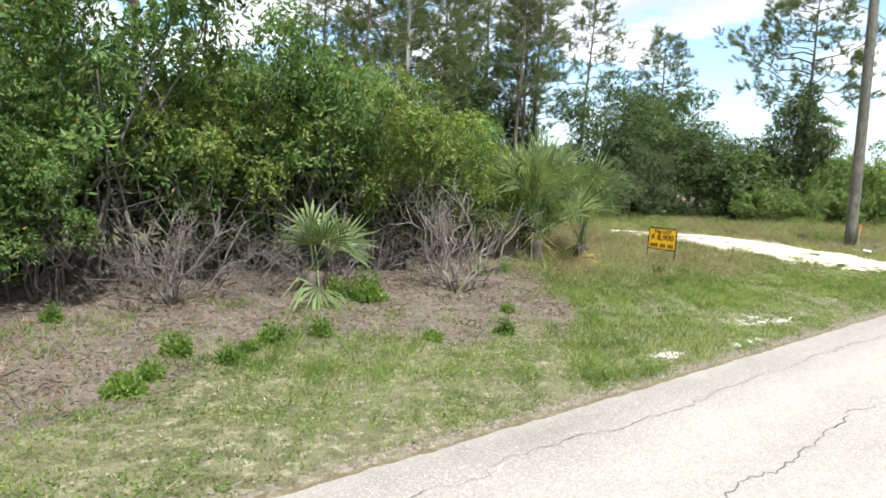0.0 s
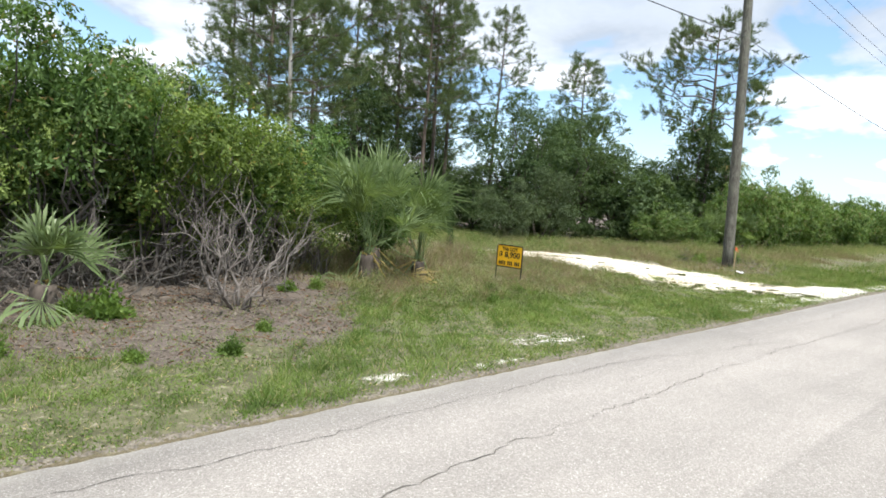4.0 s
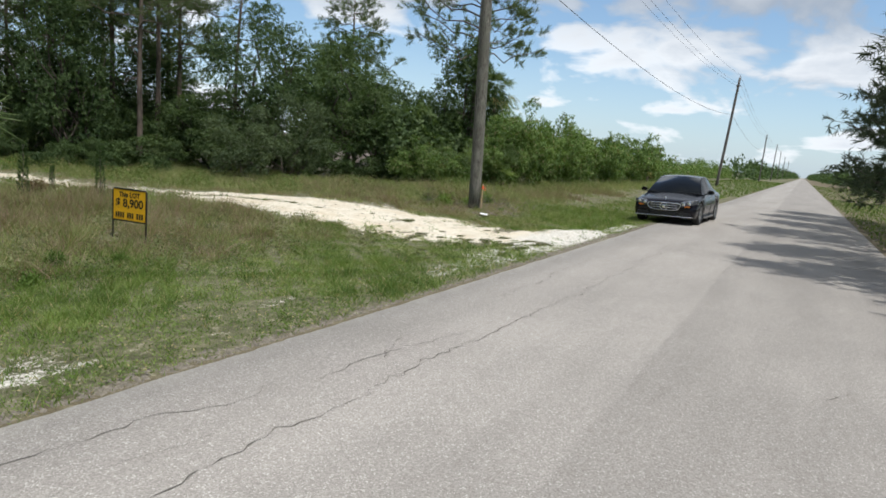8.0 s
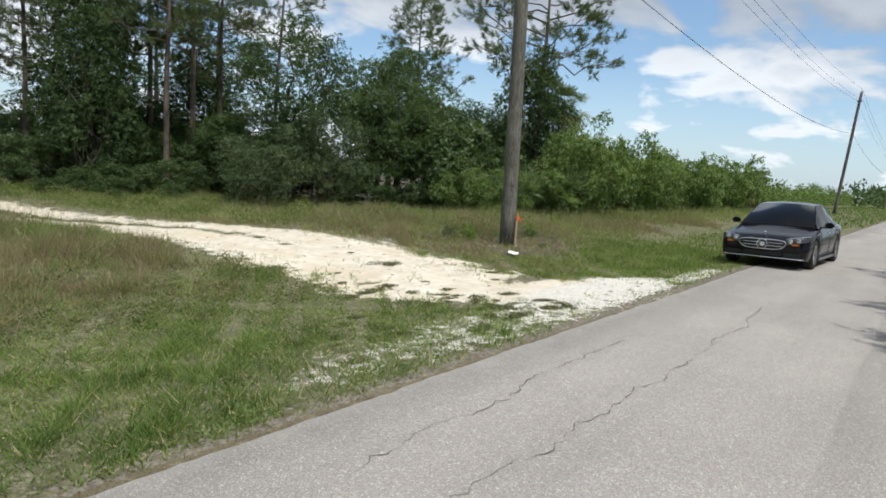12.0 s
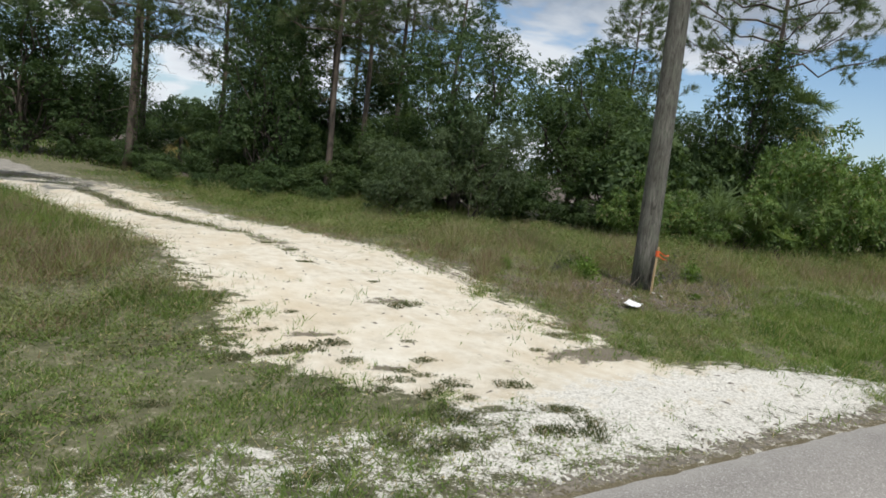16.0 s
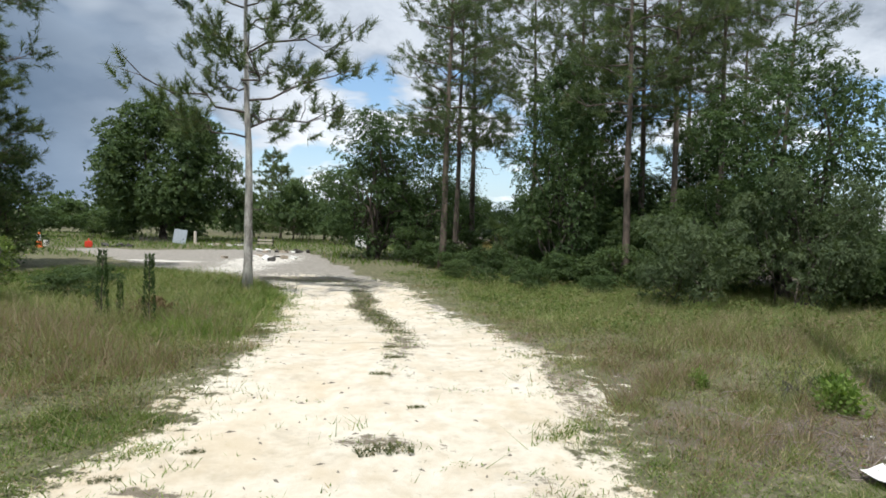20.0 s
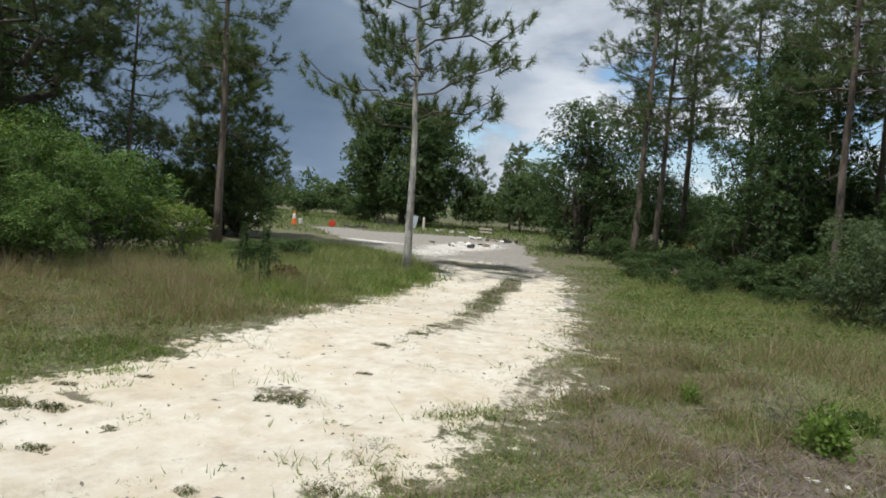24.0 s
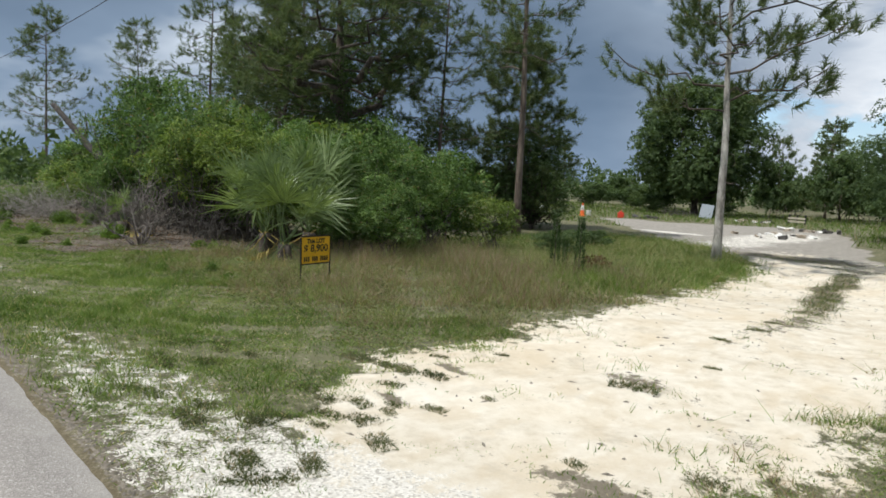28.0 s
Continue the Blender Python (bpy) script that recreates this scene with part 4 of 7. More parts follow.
DEADWOOD = bark_material("dead_shrub_wood", (0.050, 0.044, 0.039), (0.185, 0.168, 0.152), 12, 0.6)
for x, y, size in ((-3.2, 6.9, 0.5), (-4.6, 7.2, 0.6), (-2.7, 7.9, 0.6), (-1.75, 5.3, 0.2), (-2.3, 5.8, 0.26), (0.9, 7.7, 0.2), (2.0, 8.1, 0.22)):
    put_shrub("thicket_shrub", LIGHTS[0], "low light green weedy shrub beside the brush pile", "shrub", x, y, x * 90 % 360, size, 0.8, "low weedy shrubs")

TANGLE = [tangle(61 + k, (0.8, 0.35, 1.35), 28, DEADWOOD, 1.0, 0.010) for k in range(2)]
for k, (x, y, size) in enumerate(((4.6, 8.3, 0.95), (5.7, 8.4, 0.75), (7.2, 8.5, 0.9), (9.3, 8.6, 0.9), (3.9, 8.6, 0.8), (28.7, 8.35, 0.4), (29.6, 8.0, 0.32), (26.6, 9.2, 0.35))):
    ob = thing("dead_brush", "tangle of bare grey dead branches under the thicket" if x < 20 else "small dry dead bush on bare soil by the power pole", "dead branches", (x, y, float(ground_z(x, y))), k * 50, "dead brush")
    ob.scale = (size, size, size)
    for key, data in TANGLE[k % 2]:
        part(key, data, ob)


def dead_shrub(seed, stems, H, mat):
    """Bare stems fanning up from one stool, each forking into finer twigs."""
    rng = np.random.default_rng(seed)
    made = []
    for k in range(stems):
        s = Soup()
        a = k * 2.4 + rng.normal(0, 0.3)
        el = rng.uniform(0.55, 1.45)
        w = np.array([math.cos(a) * math.cos(el), math.sin(a) * math.cos(el), math.sin(el)])
        b = np.array([math.cos(a), math.sin(a), 0]) * 0.08
        line = bent(rng, b, b + w * H * rng.uniform(0.6, 1.05), 7, 0.06)
        add_tube(s, line, np.linspace(0.022, 0.006, 7) * rng.uniform(0.7, 1.2), 5)
        for q in range(7):
            p = line[rng.integers(2, 6)]
            d = unit(w + rng.normal(size=3) * 0.55)
            twig = bent(rng, p, p + d * H * rng.uniform(0.2, 0.5), 5, 0.08)
            add_tube(s, twig, np.linspace(0.009, 0.003, 5), 3, False)
            for r in range(3):
                p2 = twig[rng.integers(1, 4)]
                add_tube(s, bent(rng, p2, p2 + unit(d + rng.normal(size=3) * 0.7) * H * rng.uniform(0.08, 0.22), 3, 0.08), np.linspace(0.005, 0.002, 3), 3, False)
        made.append(("stem", s.data("stem", mat)))
    return made


DRY_STEM = bark_material("dry_stem", (0.10, 0.085, 0.075), (0.29, 0.26, 0.235), 12, 0.6)
for k, (x, y, size) in enumerate(((8.48, 7.4, 1.0), (4.3, 8.0, 0.75), (6.6, 8.2, 0.7))):
    put_tree("dead_shrub", dead_shrub(65 + k, 10, 1.75, DRY_STEM), "leafless grey dead shrub with forking stems at the thicket's edge", "dead shrub", x, y, k * 70, size, "dead shrubs")
BRUSHPILE = tangle(71, (1.25, 0.6, 1.15), 120, bark_material("silver_twig", (0.20, 0.18, 0.16), (0.47, 0.43, 0.39), 12, 0.6), 0.45, 0.0075, 11)
for x, y, turn, size in ((-0.65, 7.45, 0, 1.12),):
    ob = thing("brush_pile", "heap of silvery dry cut branches on the verge", "brush pile", (x, y, float(ground_z(x, y))), turn, "brush piles")
    ob.scale = (size, size, size)
    for key, data in BRUSHPILE:
        part(key, data, ob)

# fallen trunk leaning out of the thicket
s = Soup()
rng = np.random.default_rng(3)
add_tube(s, bent(rng, (-2.1, 10.4, 1.0), (-6.4, 9.0, 4.2), 9, 0.006), np.linspace(0.17, 0.11, 9), 8)
add_tube(s, bent(rng, (-4.3, 9.7, 2.6), (-5.2, 9.9, 3.9), 5, 0.05), np.linspace(0.06, 0.02, 5), 5)
tagged(new("fallen_trunk", s.data("fallen_trunk", bark_material("charred_bark", (0.015, 0.013, 0.011), (0.07, 0.06, 0.05), 8, 0.4), True)), "dark dead pine trunk leaning out of the thicket", "fallen tree")

# palms
PALM_A, PALM_B = palmetto(81, 13, 1.3, 1.15, 0.66, 9, 0.5, 24), palmetto(82, 12, 1.2, 1.1, 0.7, 10, 0.4, 24)
for x, y, turn, size, made in ((12.0, 8.9, 0, 1.0, PALM_A), (13.2, 8.7, 140, 1.05, PALM_B), (12.7, 9.6, 250, 1.1, PALM_A), (35.4, 12.2, 80, 0.95, PALM_B), (37.4, 11.4, 200, 0.85, PALM_A)):
    put_tree("palmetto", made, "big palmetto clump with grey-green fans and yellowed dead fronds", "palm", x, y, turn, size, "palmettos at the sign")
put_tree("palmetto", palmetto(83, 8, 0.42, 0.68, 0.5, 6, 0.35, 16), "small young palmetto on the bare verge", "palm", 6.12, 7.78, 30, 1.15)
FARPALM = palmetto(84, 16, 0.7, 0.8, 1.0, 8, 2.4, 14)
for x, y, turn, size in ((48.5, 13.9, 0, 1.0), (46.8, 15.0, 80, 0.9), (70.0, 11.5, 10, 0.85), (72.5, 12.5, 60, 0.9), (36.5, 14.2, 100, 0.6), (24.9, 34.0, 40, 0.7), (49.9, 13.6, 20, 0.95), (45.8, 13.4, 140, 0.8), (52.5, 13.2, 220, 0.8)):
    put_tree("cabbage_palm", FARPALM, "cabbage palm with drooping dead skirt above the shrubs", "palm", x, y, turn, size, "cabbage palms")

put_tree("cabbage_palm", palmetto(85, 18, 0.75, 0.85, 1.0, 14, 5.6, 14), "tall cabbage palm with a shaggy dead skirt beside the open pine", "palm", 45.4, 15.9, 30, 1.0, "cabbage palms")

# ---- trees ----
PINES = [pine(101, 15.5, 0.40, 2.5, BARK_PINE, 0.15), pine(102, 16.5, 0.34, 2.6, BARK_PINE, 0.17, 0.2, vines=1700), pine(103, 14.0, 0.30, 2.6, BARK_PINE, 0.14, -0.3)]
PINES.append(pine(104, 13.5, 0.40, 5.3, BARK_DARK, 0.30, 0.5, 0.30, boughs=((4.2, 3.05, 4.4, 1.05), (5.2, 0.25, 3.6, 0.35), (6.4, -1.0, 3.8, 0.3), (5.8, 1.9, 3.2, 0.5)), tuft_k=34, wide=0.012, vines=7000, limbs=5.6, shoots=10, forks=4, lift=0.2))
n_p = 0
for x, y, k, size in ((22.3, 31.6, 1, 1.0), (22.9, 34.6, 0, 1.0), (23.9, 38.5, 1, 1.02), (29.1, 26.0, 0, 0.97), (26.6, 33.5, 2, 1.05), (28.6, 32.0, 2, 1.1), (31.2, 27.6, 0, 1.0), (33.6, 28.8, 1, 0.92), (36.2, 33.0, 2, 1.0),
                      (34.5, 25.8, 0, 0.85), (30.4, 39.0, 2, 1.05), (30.8, 30.5, 0, 1.05), (35.5, 38.0, 1, 1.0), (1.5, 18.0, 3, 1.0), (-4.0, 18.5, 2, 0.9), (-2.8, 17.6, 2, 0.72), (7.8, 22.3, 0, 1.05), (-9.5, 21.0, 2, 0.8), (-33, 14.5, 2, 0.95), (-30, 20.5, 2, 0.95), (-36, 31, 1, 1.0), (-25, 35, 2, 0.9), (3.9, 21.5, 2, 0.8), (-5.6, 20.4, 1, 0.9), (-10.5, 17.5, 0, 0.8)):
    put_tree("pine_tree", PINES[k], "tall slash pine with bare trunk and tufted needles" if k in (0, 2) else "tall slash pine with vines climbing its trunk", "pine tree", x, y, n_p * 77 % 360, size, "slash pines")
    n_p += 1
put_tree("pine_tree", pine(111, 11.5, 0.36, 2.75, BARK_PALE, 0.135, 0.3, 0.25, dead=3, tuft_k=70, wide=0.011, limbs=3.8, shoots=5, forks=2, brush=0.42, lift=0.5, limb_bark=BARK_DARK, tuft_up=0.9), "young open slash pine with pale flaking trunk beside the track", "pine tree", 17.03, 20.3, 200)
put_tree("pine_tree", pine(112, 13.2, 0.50, 4.3, BARK_PINE, 0.2, 0.3, 0.28, dead=9, vines=5200, limbs=4.2, shoots=8, forks=3, tuft_k=42, wide=0.010, lift=0.42, bare=0.42), "open-crowned pine hung with moss and vines", "pine tree", 43.3, 16.3, 40)
put_tree("pine_tree", pine(113, 14.2, 0.3, 2.9, BARK_PINE, 0.17, forks=4, limbs=4.2), "bushy pine behind the broadleaf trees", "pine tree", 51.7, 31.0, 90)
CONE = pine(114, 9.5, 0.10, 2.5, BARK_PINE, 0.16, 0.1, 0.3, forks=4, limbs=5.2, shoots=6, tuft_k=36, wide=0.012, lift=0.3)
FARCONE = pine(115, 9.5, 0.10, 2.5, BARK_PINE, 0.16, 0.1, 0.4, dead=0, forks=1, limbs=4.0, shoots=5, tuft_k=12, wide=0.05, lift=0.3)
for x, y, turn, size in ((4.5, 26.3, 0, 0.95), (-4.9, 103, 80, 1.25), (-3.1, 80, 150, 0.85), (-13, 88, 20, 0.7), (9, 92, 60, 0.9), (-46, 98, 60, 0.95), (4.5, 80, 200, 0.7), (6.6, 64, 130, 0.72), (10.2, 67, 20, 0.66), (8.6, 61, 250, 0.5)):
    put_tree("pine_tree", CONE if y < 50 else FARCONE, "young full-crowned pine with needles down to the ground", "pine tree", x, y, turn, size, "full-crowned pines")

OAKS = [broadleaf(121, 3.6, 8.5, 1.6, 40, 1.08, 30000, 0.115, 0.072, LEAF_DARK, BARK_DARK, 0.2), broadleaf(122, 3.2, 8.0, 1.5, 36, 1.02, 28000, 0.115, 0.072, LEAF_MID, BARK_DARK, 0.18)]
OAKS += [broadleaf(123, 2.9, 9.0, 0.4, 44, 0.98, 30000, 0.115, 0.072, LEAF_DARK, BARK_DARK, 0.16), broadleaf(124, 2.8, 8.0, 0.3, 40, 0.95, 28000, 0.115, 0.072, LEAF_MID, BARK_DARK, 0.16)]
n_o = 0
for x, y, k, size, tall in ((33.3, 22.9, 0, 0.88, 1.08), (39.5, 22.0, 1, 1.12, 0.92), (27.2, 28.0, 2, 0.72, 1.2), (28.2, 30.4, 2, 0.95, 1.15), (18.6, 38.2, 2, 1.0, 0.95), (20.8, 39.8, 2, 1.0, 0.92), (17.9, 40.6, 0, 0.85, 0.95), (43.4, 16.9, 3, 0.92, 1.15), (45.8, 17.2, 3, 0.85, 0.95), (41.2, 17.8, 1, 0.72, 0.95), (38.0, 19.0, 3, 0.8, 0.75),
                           (29.4, 35, 0, 0.9, 0.7), (33, 38, 0, 1.0, 0.7), (36.6, 28, 1, 0.8, 0.7), (41, 34, 0, 0.9, 0.5), (47, 27, 1, 1.0, 0.8), (54, 24, 1, 0.9, 0.7), (22.6, 44.5, 0, 0.8, 0.75), (27.6, 46, 0, 0.8, 0.6),
                           (-8, 24, 0, 1.0, 0.8), (-15, 28, 1, 1.0, 0.8), (30.0, 32.5, 0, 0.7, 0.8), (34.0, 31.5, 2, 0.85, 0.8), (31.6, 24.2, 1, 0.65, 0.8), (31.5, 31.5, 0, 0.7, 0.75), (35.5, 30.5, 0, 0.75, 0.7), (44.5, 28, 1, 1.0, 0.9), (50, 32, 0, 1.2, 1.0), (57, 30, 0, 1.1, 0.8), (5.6, 26.2, 2, 0.75, 0.75), (3.2, 27.4, 2, 0.8, 0.7), (2.2, 18.8, 3, 0.8, 0.7), (1.2, 23.5, 2, 0.9, 0.68), (-4.5, 22.5, 2, 1.1, 1.1), (-7.5, 19.5, 2, 1.0, 1.0), (35.2, 33.4, 2, 1.0, 0.85)):
    put_tree("broadleaf_tree", OAKS[k], "dark dense oak at the edge of the woods" if k in (0, 2) else "spreading green broadleaf tree in the woods", "tree", x, y, n_o * 83 % 360, size, "woodland trees", tall)
    n_o += 1
put_tree("oak_tree", broadleaf(131, 5.4, 10.6, 0.9, 125, 1.3, 72000, 0.22, 0.15, LEAF_MID, BARK_DARK, 0.3), "large rounded dark oak beyond the turning circle", "tree", -0.5, 55.0, 0, 1.0, "", 1.07)

# understorey and thickets
n_s = 0
for x, y, k, size, tall in ((29.2, 20.0, 0, 1.0, 1.0), (32.3, 19.9, 1, 1.1, 1.35), (36.4, 19.8, 0, 0.9, 0.8), (27.0, 25.6, 1, 0.75, 0.6), (24.5, 29.6, 0, 0.6, 0.7), (26.0, 30.2, 1, 0.9, 0.9), (22.2, 33.0, 1, 0.8, 0.6),
                           (29.4, 29.0, 0, 1.1, 0.9), (32.0, 27.0, 1, 1.1, 1.0), (35.0, 24.6, 0, 1.0, 1.0), (20.8, 35.8, 0, 0.8, 0.8), (24.6, 36.5, 1, 1.0, 0.7), (28, 41, 0, 1.3, 0.9), (33, 33, 1, 1.3, 1.0), (37.0, 24.0, 0, 0.9, 0.8), (36.0, 22.4, 1, 0.8, 0.75), (23.2, 30.5, 1, 0.7, 0.5),
                           (41, 19, 1, 1.1, 0.9), (45, 20, 0, 1.2, 0.9), (34.4, 20.9, 1, 0.9, 0.8), (38.4, 17.4, 0, 0.8, 0.8), (40.6, 16.2, 1, 0.8, 0.85), (42.6, 15.0, 0, 0.75, 0.9), (36.6, 17.8, 0, 0.7, 0.7), (31.0, 23.0, 1, 0.9, 0.9), (28.6, 24.4, 0, 0.75, 0.7), (27.4, 28.6, 1, 0.9, 0.9), (29.8, 27.0, 0, 0.9, 0.9), (25.4, 23.2, 0, 0.42, 0.7), (27.3, 22.6, 1, 0.36, 0.7), (23.9, 24.8, 1, 0.34, 0.7), (12.5, 20.5, 1, 0.5, 0.5), (13.6, 17.4, 0, 0.55, 0.5),
                           (25.3, 25.7, 0, 0.42, 0.85), (27.0, 27.2, 1, 0.4, 0.8), (27.6, 25.4, 0, 0.32, 0.7), (22.9, 27.4, 0, 0.36, 0.7), (-3.2, 53.2, 1, 0.8, 0.7), (1.8, 53.6, 0, 0.8, 0.6), (5.2, 57, 1, 1.2, 1.3), (9.5, 58.5, 0, 1.3, 1.4), (13.5, 56.5, 1, 1.1, 0.8), (-6.5, 56, 0, 1.1, 0.7), (-10.5, 55, 1, 1.2, 0.7), (-15, 54, 0, 1.1, 0.7), (-19.5, 52, 1, 1.2, 0.7), (14, 62, 0, 1.3, 0.9), (9, 66, 1, 1.5, 0.9), (3, 68, 0, 1.2, 0.8), (-8, 62, 1, 1.4, 0.9), (-14, 66, 0, 1.4, 0.8), (19, 58, 1, 1.5, 1.0), (24, 55, 0, 1.5, 1.0), (-22, 62, 1, 1.3, 0.8), (29, 53, 1, 1.5, 1.0)):
    put_shrub("bush", NEARBUSH if n_s < 2 else FARMID if y > 50 else MIDS[k], "rounded grey-green bush at the woods' edge", "bush", x, y, n_s * 71 % 360, size, tall, "bushes at the woods' edge")
    n_s += 1
for k in range(1, 20):
    x = 32.5 + k * 2.3 + (k % 3) * 0.4
    y = 12.6 + 1.3 * math.sin(k * 1.7) + 0.02 * (x - 32) + (1.0 if k < 2 else 0)
    put_shrub("thicket_shrub", LIGHTS[k % 2] if x < 52 else FARLIGHT, "light green tall weedy shrub along the road", "shrub", x, y, k * 53 % 360, 0.75 if k == 1 else 1.12 + 0.15 * math.sin(k * 2.3), 1.28 + 0.2 * math.cos(k * 1.9), "thicket beyond the power pole")
for k in range(12):
    x = 37 + k * 4.6
    put_shrub("thicket_shrub", FARMID, "dense green shrub behind the roadside thicket", "shrub", x, 16.5 + 1.2 * math.sin(k * 2.1), k * 31 % 360, 1.15, 1.2, "thicket beyond the power pole")

for x, y, k, size in ((35.2, 12.8, 0, 0.75),):
    put_shrub("thicket_shrub", LIGHTS[k], "light green tall weedy shrub along the road", "shrub", x, y, x * 37 % 360, size, 1.0, "thicket beyond the power pole")

# feathery dark trees across the road
FEATHER = [pine(141 + k, 9.5, 0.18, 2.5, BARK_DARK, 0.15, 0.2, 0.30, 0.15, 0, 2, 13, NEEDLE_GREY, 0.023, 4.4, 7, 3, 0.4, 0.3) for k in range(2)]
for k, (x, y, size) in enumerate(((22.3, -5.0, 0.9), (25.8, -4.8, 0.95), (31.5, -4.8, 1.0), (36.0, -5.0, 0.95), (40.5, -5.0, 1.0), (45.0, -5.2, 1.0))):
    put_tree("casuarina_tree", FEATHER[k % 2], "dark feathery drooping tree overhanging the road", "tree", x, y, k * 95, size, "trees across the road")
for k, (x, y, size) in enumerate(((30, -8.5, 1.0), (35, -8.8, 1.1), (40, -9, 1.1), (46, -9.5, 1.2), (8, -12, 1.2), (-2, -13, 1.2), (15, -11, 1.1), (52, -10.5, 1.0))):
    put_shrub("bush", FARMID, "dark bush under the trees across the road", "bush", x, y, k * 40, size, 0.8, "bushes across the road")

# ---- distant woods ----
def woods_band(seed, line, n, height, leaf, mat):
    rng = np.random.default_rng(seed)
    line = np.asarray(line, float)
    seg = np.concatenate(([0], np.cumsum(np.hypot(*np.diff(line, axis=0).T))))
    m = int(seg[-1] / (height * 0.45))
    f = np.linspace(0, seg[-1], m)
    C = np.stack((np.interp(f, seg, line[:, 0]), np.interp(f, seg, line[:, 1])), 1) + rng.normal(0, height * 0.25, (m, 2))
    hh = height * (0.55 + 0.5 * rng.random(m) ** 1.5)
    s = Soup()
    pick = rng.integers(0, m, n)
    d = unit(rng.normal(size=(n, 3)))
    d[:, 2] = np.abs(d[:, 2])
    r = np.stack((hh[pick] * 0.42, hh[pick] * 0.42, hh[pick]), 1) * rng.uniform(0.75, 1.05, (n, 1))
    at = np.concatenate((C[pick], np.zeros((n, 1))), 1) + d * r
    add_chips(s, rng, at, d + rng.normal(size=(n, 3)) * 0.8, leaf, leaf * 0.7)
    return s.data("distant_woods", mat)


for seed, line, n, h, leaf, mat in ((201, [(-60, 74), (-20, 82), (10, 84), (40, 76), (70, 55), (90, 40)], 22000, 4.6, 0.42, LEAF_MID), (202, [(-120, 20), (-60, 40), (-30, 62), (0, 74), (20, 72)], 20000, 2.6, 0.30, LEAF_MID),
                                    (203, [(78, 13), (100, 14.5), (140, 16), (200, 17)], 24000, 3.6, 0.24, LEAF_LIGHT), (208, [(190, 14), (320, 14), (600, 12), (1100, 9)], 9000, 7.0, 1.0, LEAF_DARK), (204, [(110, -18), (160, -17), (230, -16)], 7000, 4.5, 0.5, LEAF_MID), (209, [(220, -14), (400, -14), (700, -12), (1100, -9)], 8000, 7.0, 1.0, LEAF_DARK),
                                    (205, [(-200, 60), (-120, 110), (-20, 150), (80, 150)], 9000, 7.0, 1.1, LEAF_DARK), (206, [(-80, -16), (-30, -15), (10, -16), (50, -16)], 4000, 6.0, 0.6, LEAF_MID),
                                    (207, [(-140, 10), (-80, 13), (-40, 13), (-9, 13)], 7000, 4.5, 0.5, LEAF_MID)):
    tagged(new("distant_woods", woods_band(seed, line, n, h, leaf, mat)), "low uneven line of green scrub and trees", "woods", kind="stuff")

# ---- grass ----
def scatter(rng, n, x0, x1, y0, y1, keep):
    x, y = rng.uniform(x0, x1, n), rng.uniform(y0, y1, n)
    ok = rng.random(n) < keep(x, y)
    x, y = x[ok], y[ok]
    return np.stack((x, y, ground_z(x, y) - 0.005), 1)


def patchy(x, y, f, s, lo=-0.4, hi=0.5):
    return ramp01(wave(x, y, f, s), lo, hi)


def open_ground(x, y):
    return (1 - ramp01(drive_mask(x, y) + 0.22 * wave(x, y, 3.1, 0.4) + 0.18 * wave(x, y, 7.7, 1.9), 0.05, 0.85)) ** 1.5 * (1 - ramp01(gravel_mask(x, y), 0.2, 0.6)) * (1 - np.minimum(1, 1.25 * shell_mask(x, y))) * ramp01(y, 2.86, 3.1)


def low_edge(at):
    """Growth is shorter towards the left edge of the track."""
    return 0.34 + 0.66 * ramp01(np.interp(at[:, 1], DRIVE_Y, DRIVE_L) - at[:, 0] + 0.25 * wave(at[:, 0], at[:, 1], 2.7, 0.9), 0.0, 0.9)


rng = np.random.default_rng(301)
s = Soup()
tufts = scatter(rng, 100000, 16.5, 26, 4.5, 25, lambda x, y: ramp01(wear_shade_mask(x, y), 0.3, 0.8) * drive_mask(x, y) * 0.9)
add_blades(s, rng, tufts, 0.055, 0.010, 0.7)
tufts = scatter(rng, 60000, 15.5, 26, 3.0, 5.2, lambda x, y: ramp01(wave(x, y, 3.3, 0.6), 0.25, 0.7) * ramp01(22.5 - x, 0, 2.5) * 0.8)
add_blades(s, rng, tufts, 0.035, 0.007, 0.8)
fringe = scatter(rng, 180000, 14, 27, 3.4, 26, lambda x, y: ramp01(drive_mask(x, y), 0.25, 0.5) * ramp01(-drive_mask(x, y), -1.0, -0.75) * ramp01(wave(x, y, 4.3, 0.5) + 0.8 * wave(x, y, 11.0, 2.1), 0.7, 1.1))
add_blades(s, rng, fringe, 0.06, 0.009, 0.8)
near = scatter(rng, 620000, -7, 34, 2.9, 8, lambda x, y: open_ground(x, y) * (1 - (0.58 + 0.40 * patchy(x, y, 2.1, 1.7, -0.7, 0.4)) * litter_mask(x, y)) * (0.55 + 0.45 * patchy(x, y, 1.3, 0.2)) * (0.3 + 0.7 * patchy(x, y, 3.4, 0.9, -0.8, 0.3)) * (0.25 + 0.75 * ramp01(y, 2.85, 3.3)))
add_blades(s, rng, near, 0.042 + 0.08 * patchy(near[:, 0], near[:, 1], 0.7, 2.0), 0.010, 0.7)
tagged(new("verge_grass", s.data("verge_grass", GRASS)), "short patchy green verge grass with straw", "grass", kind="stuff")

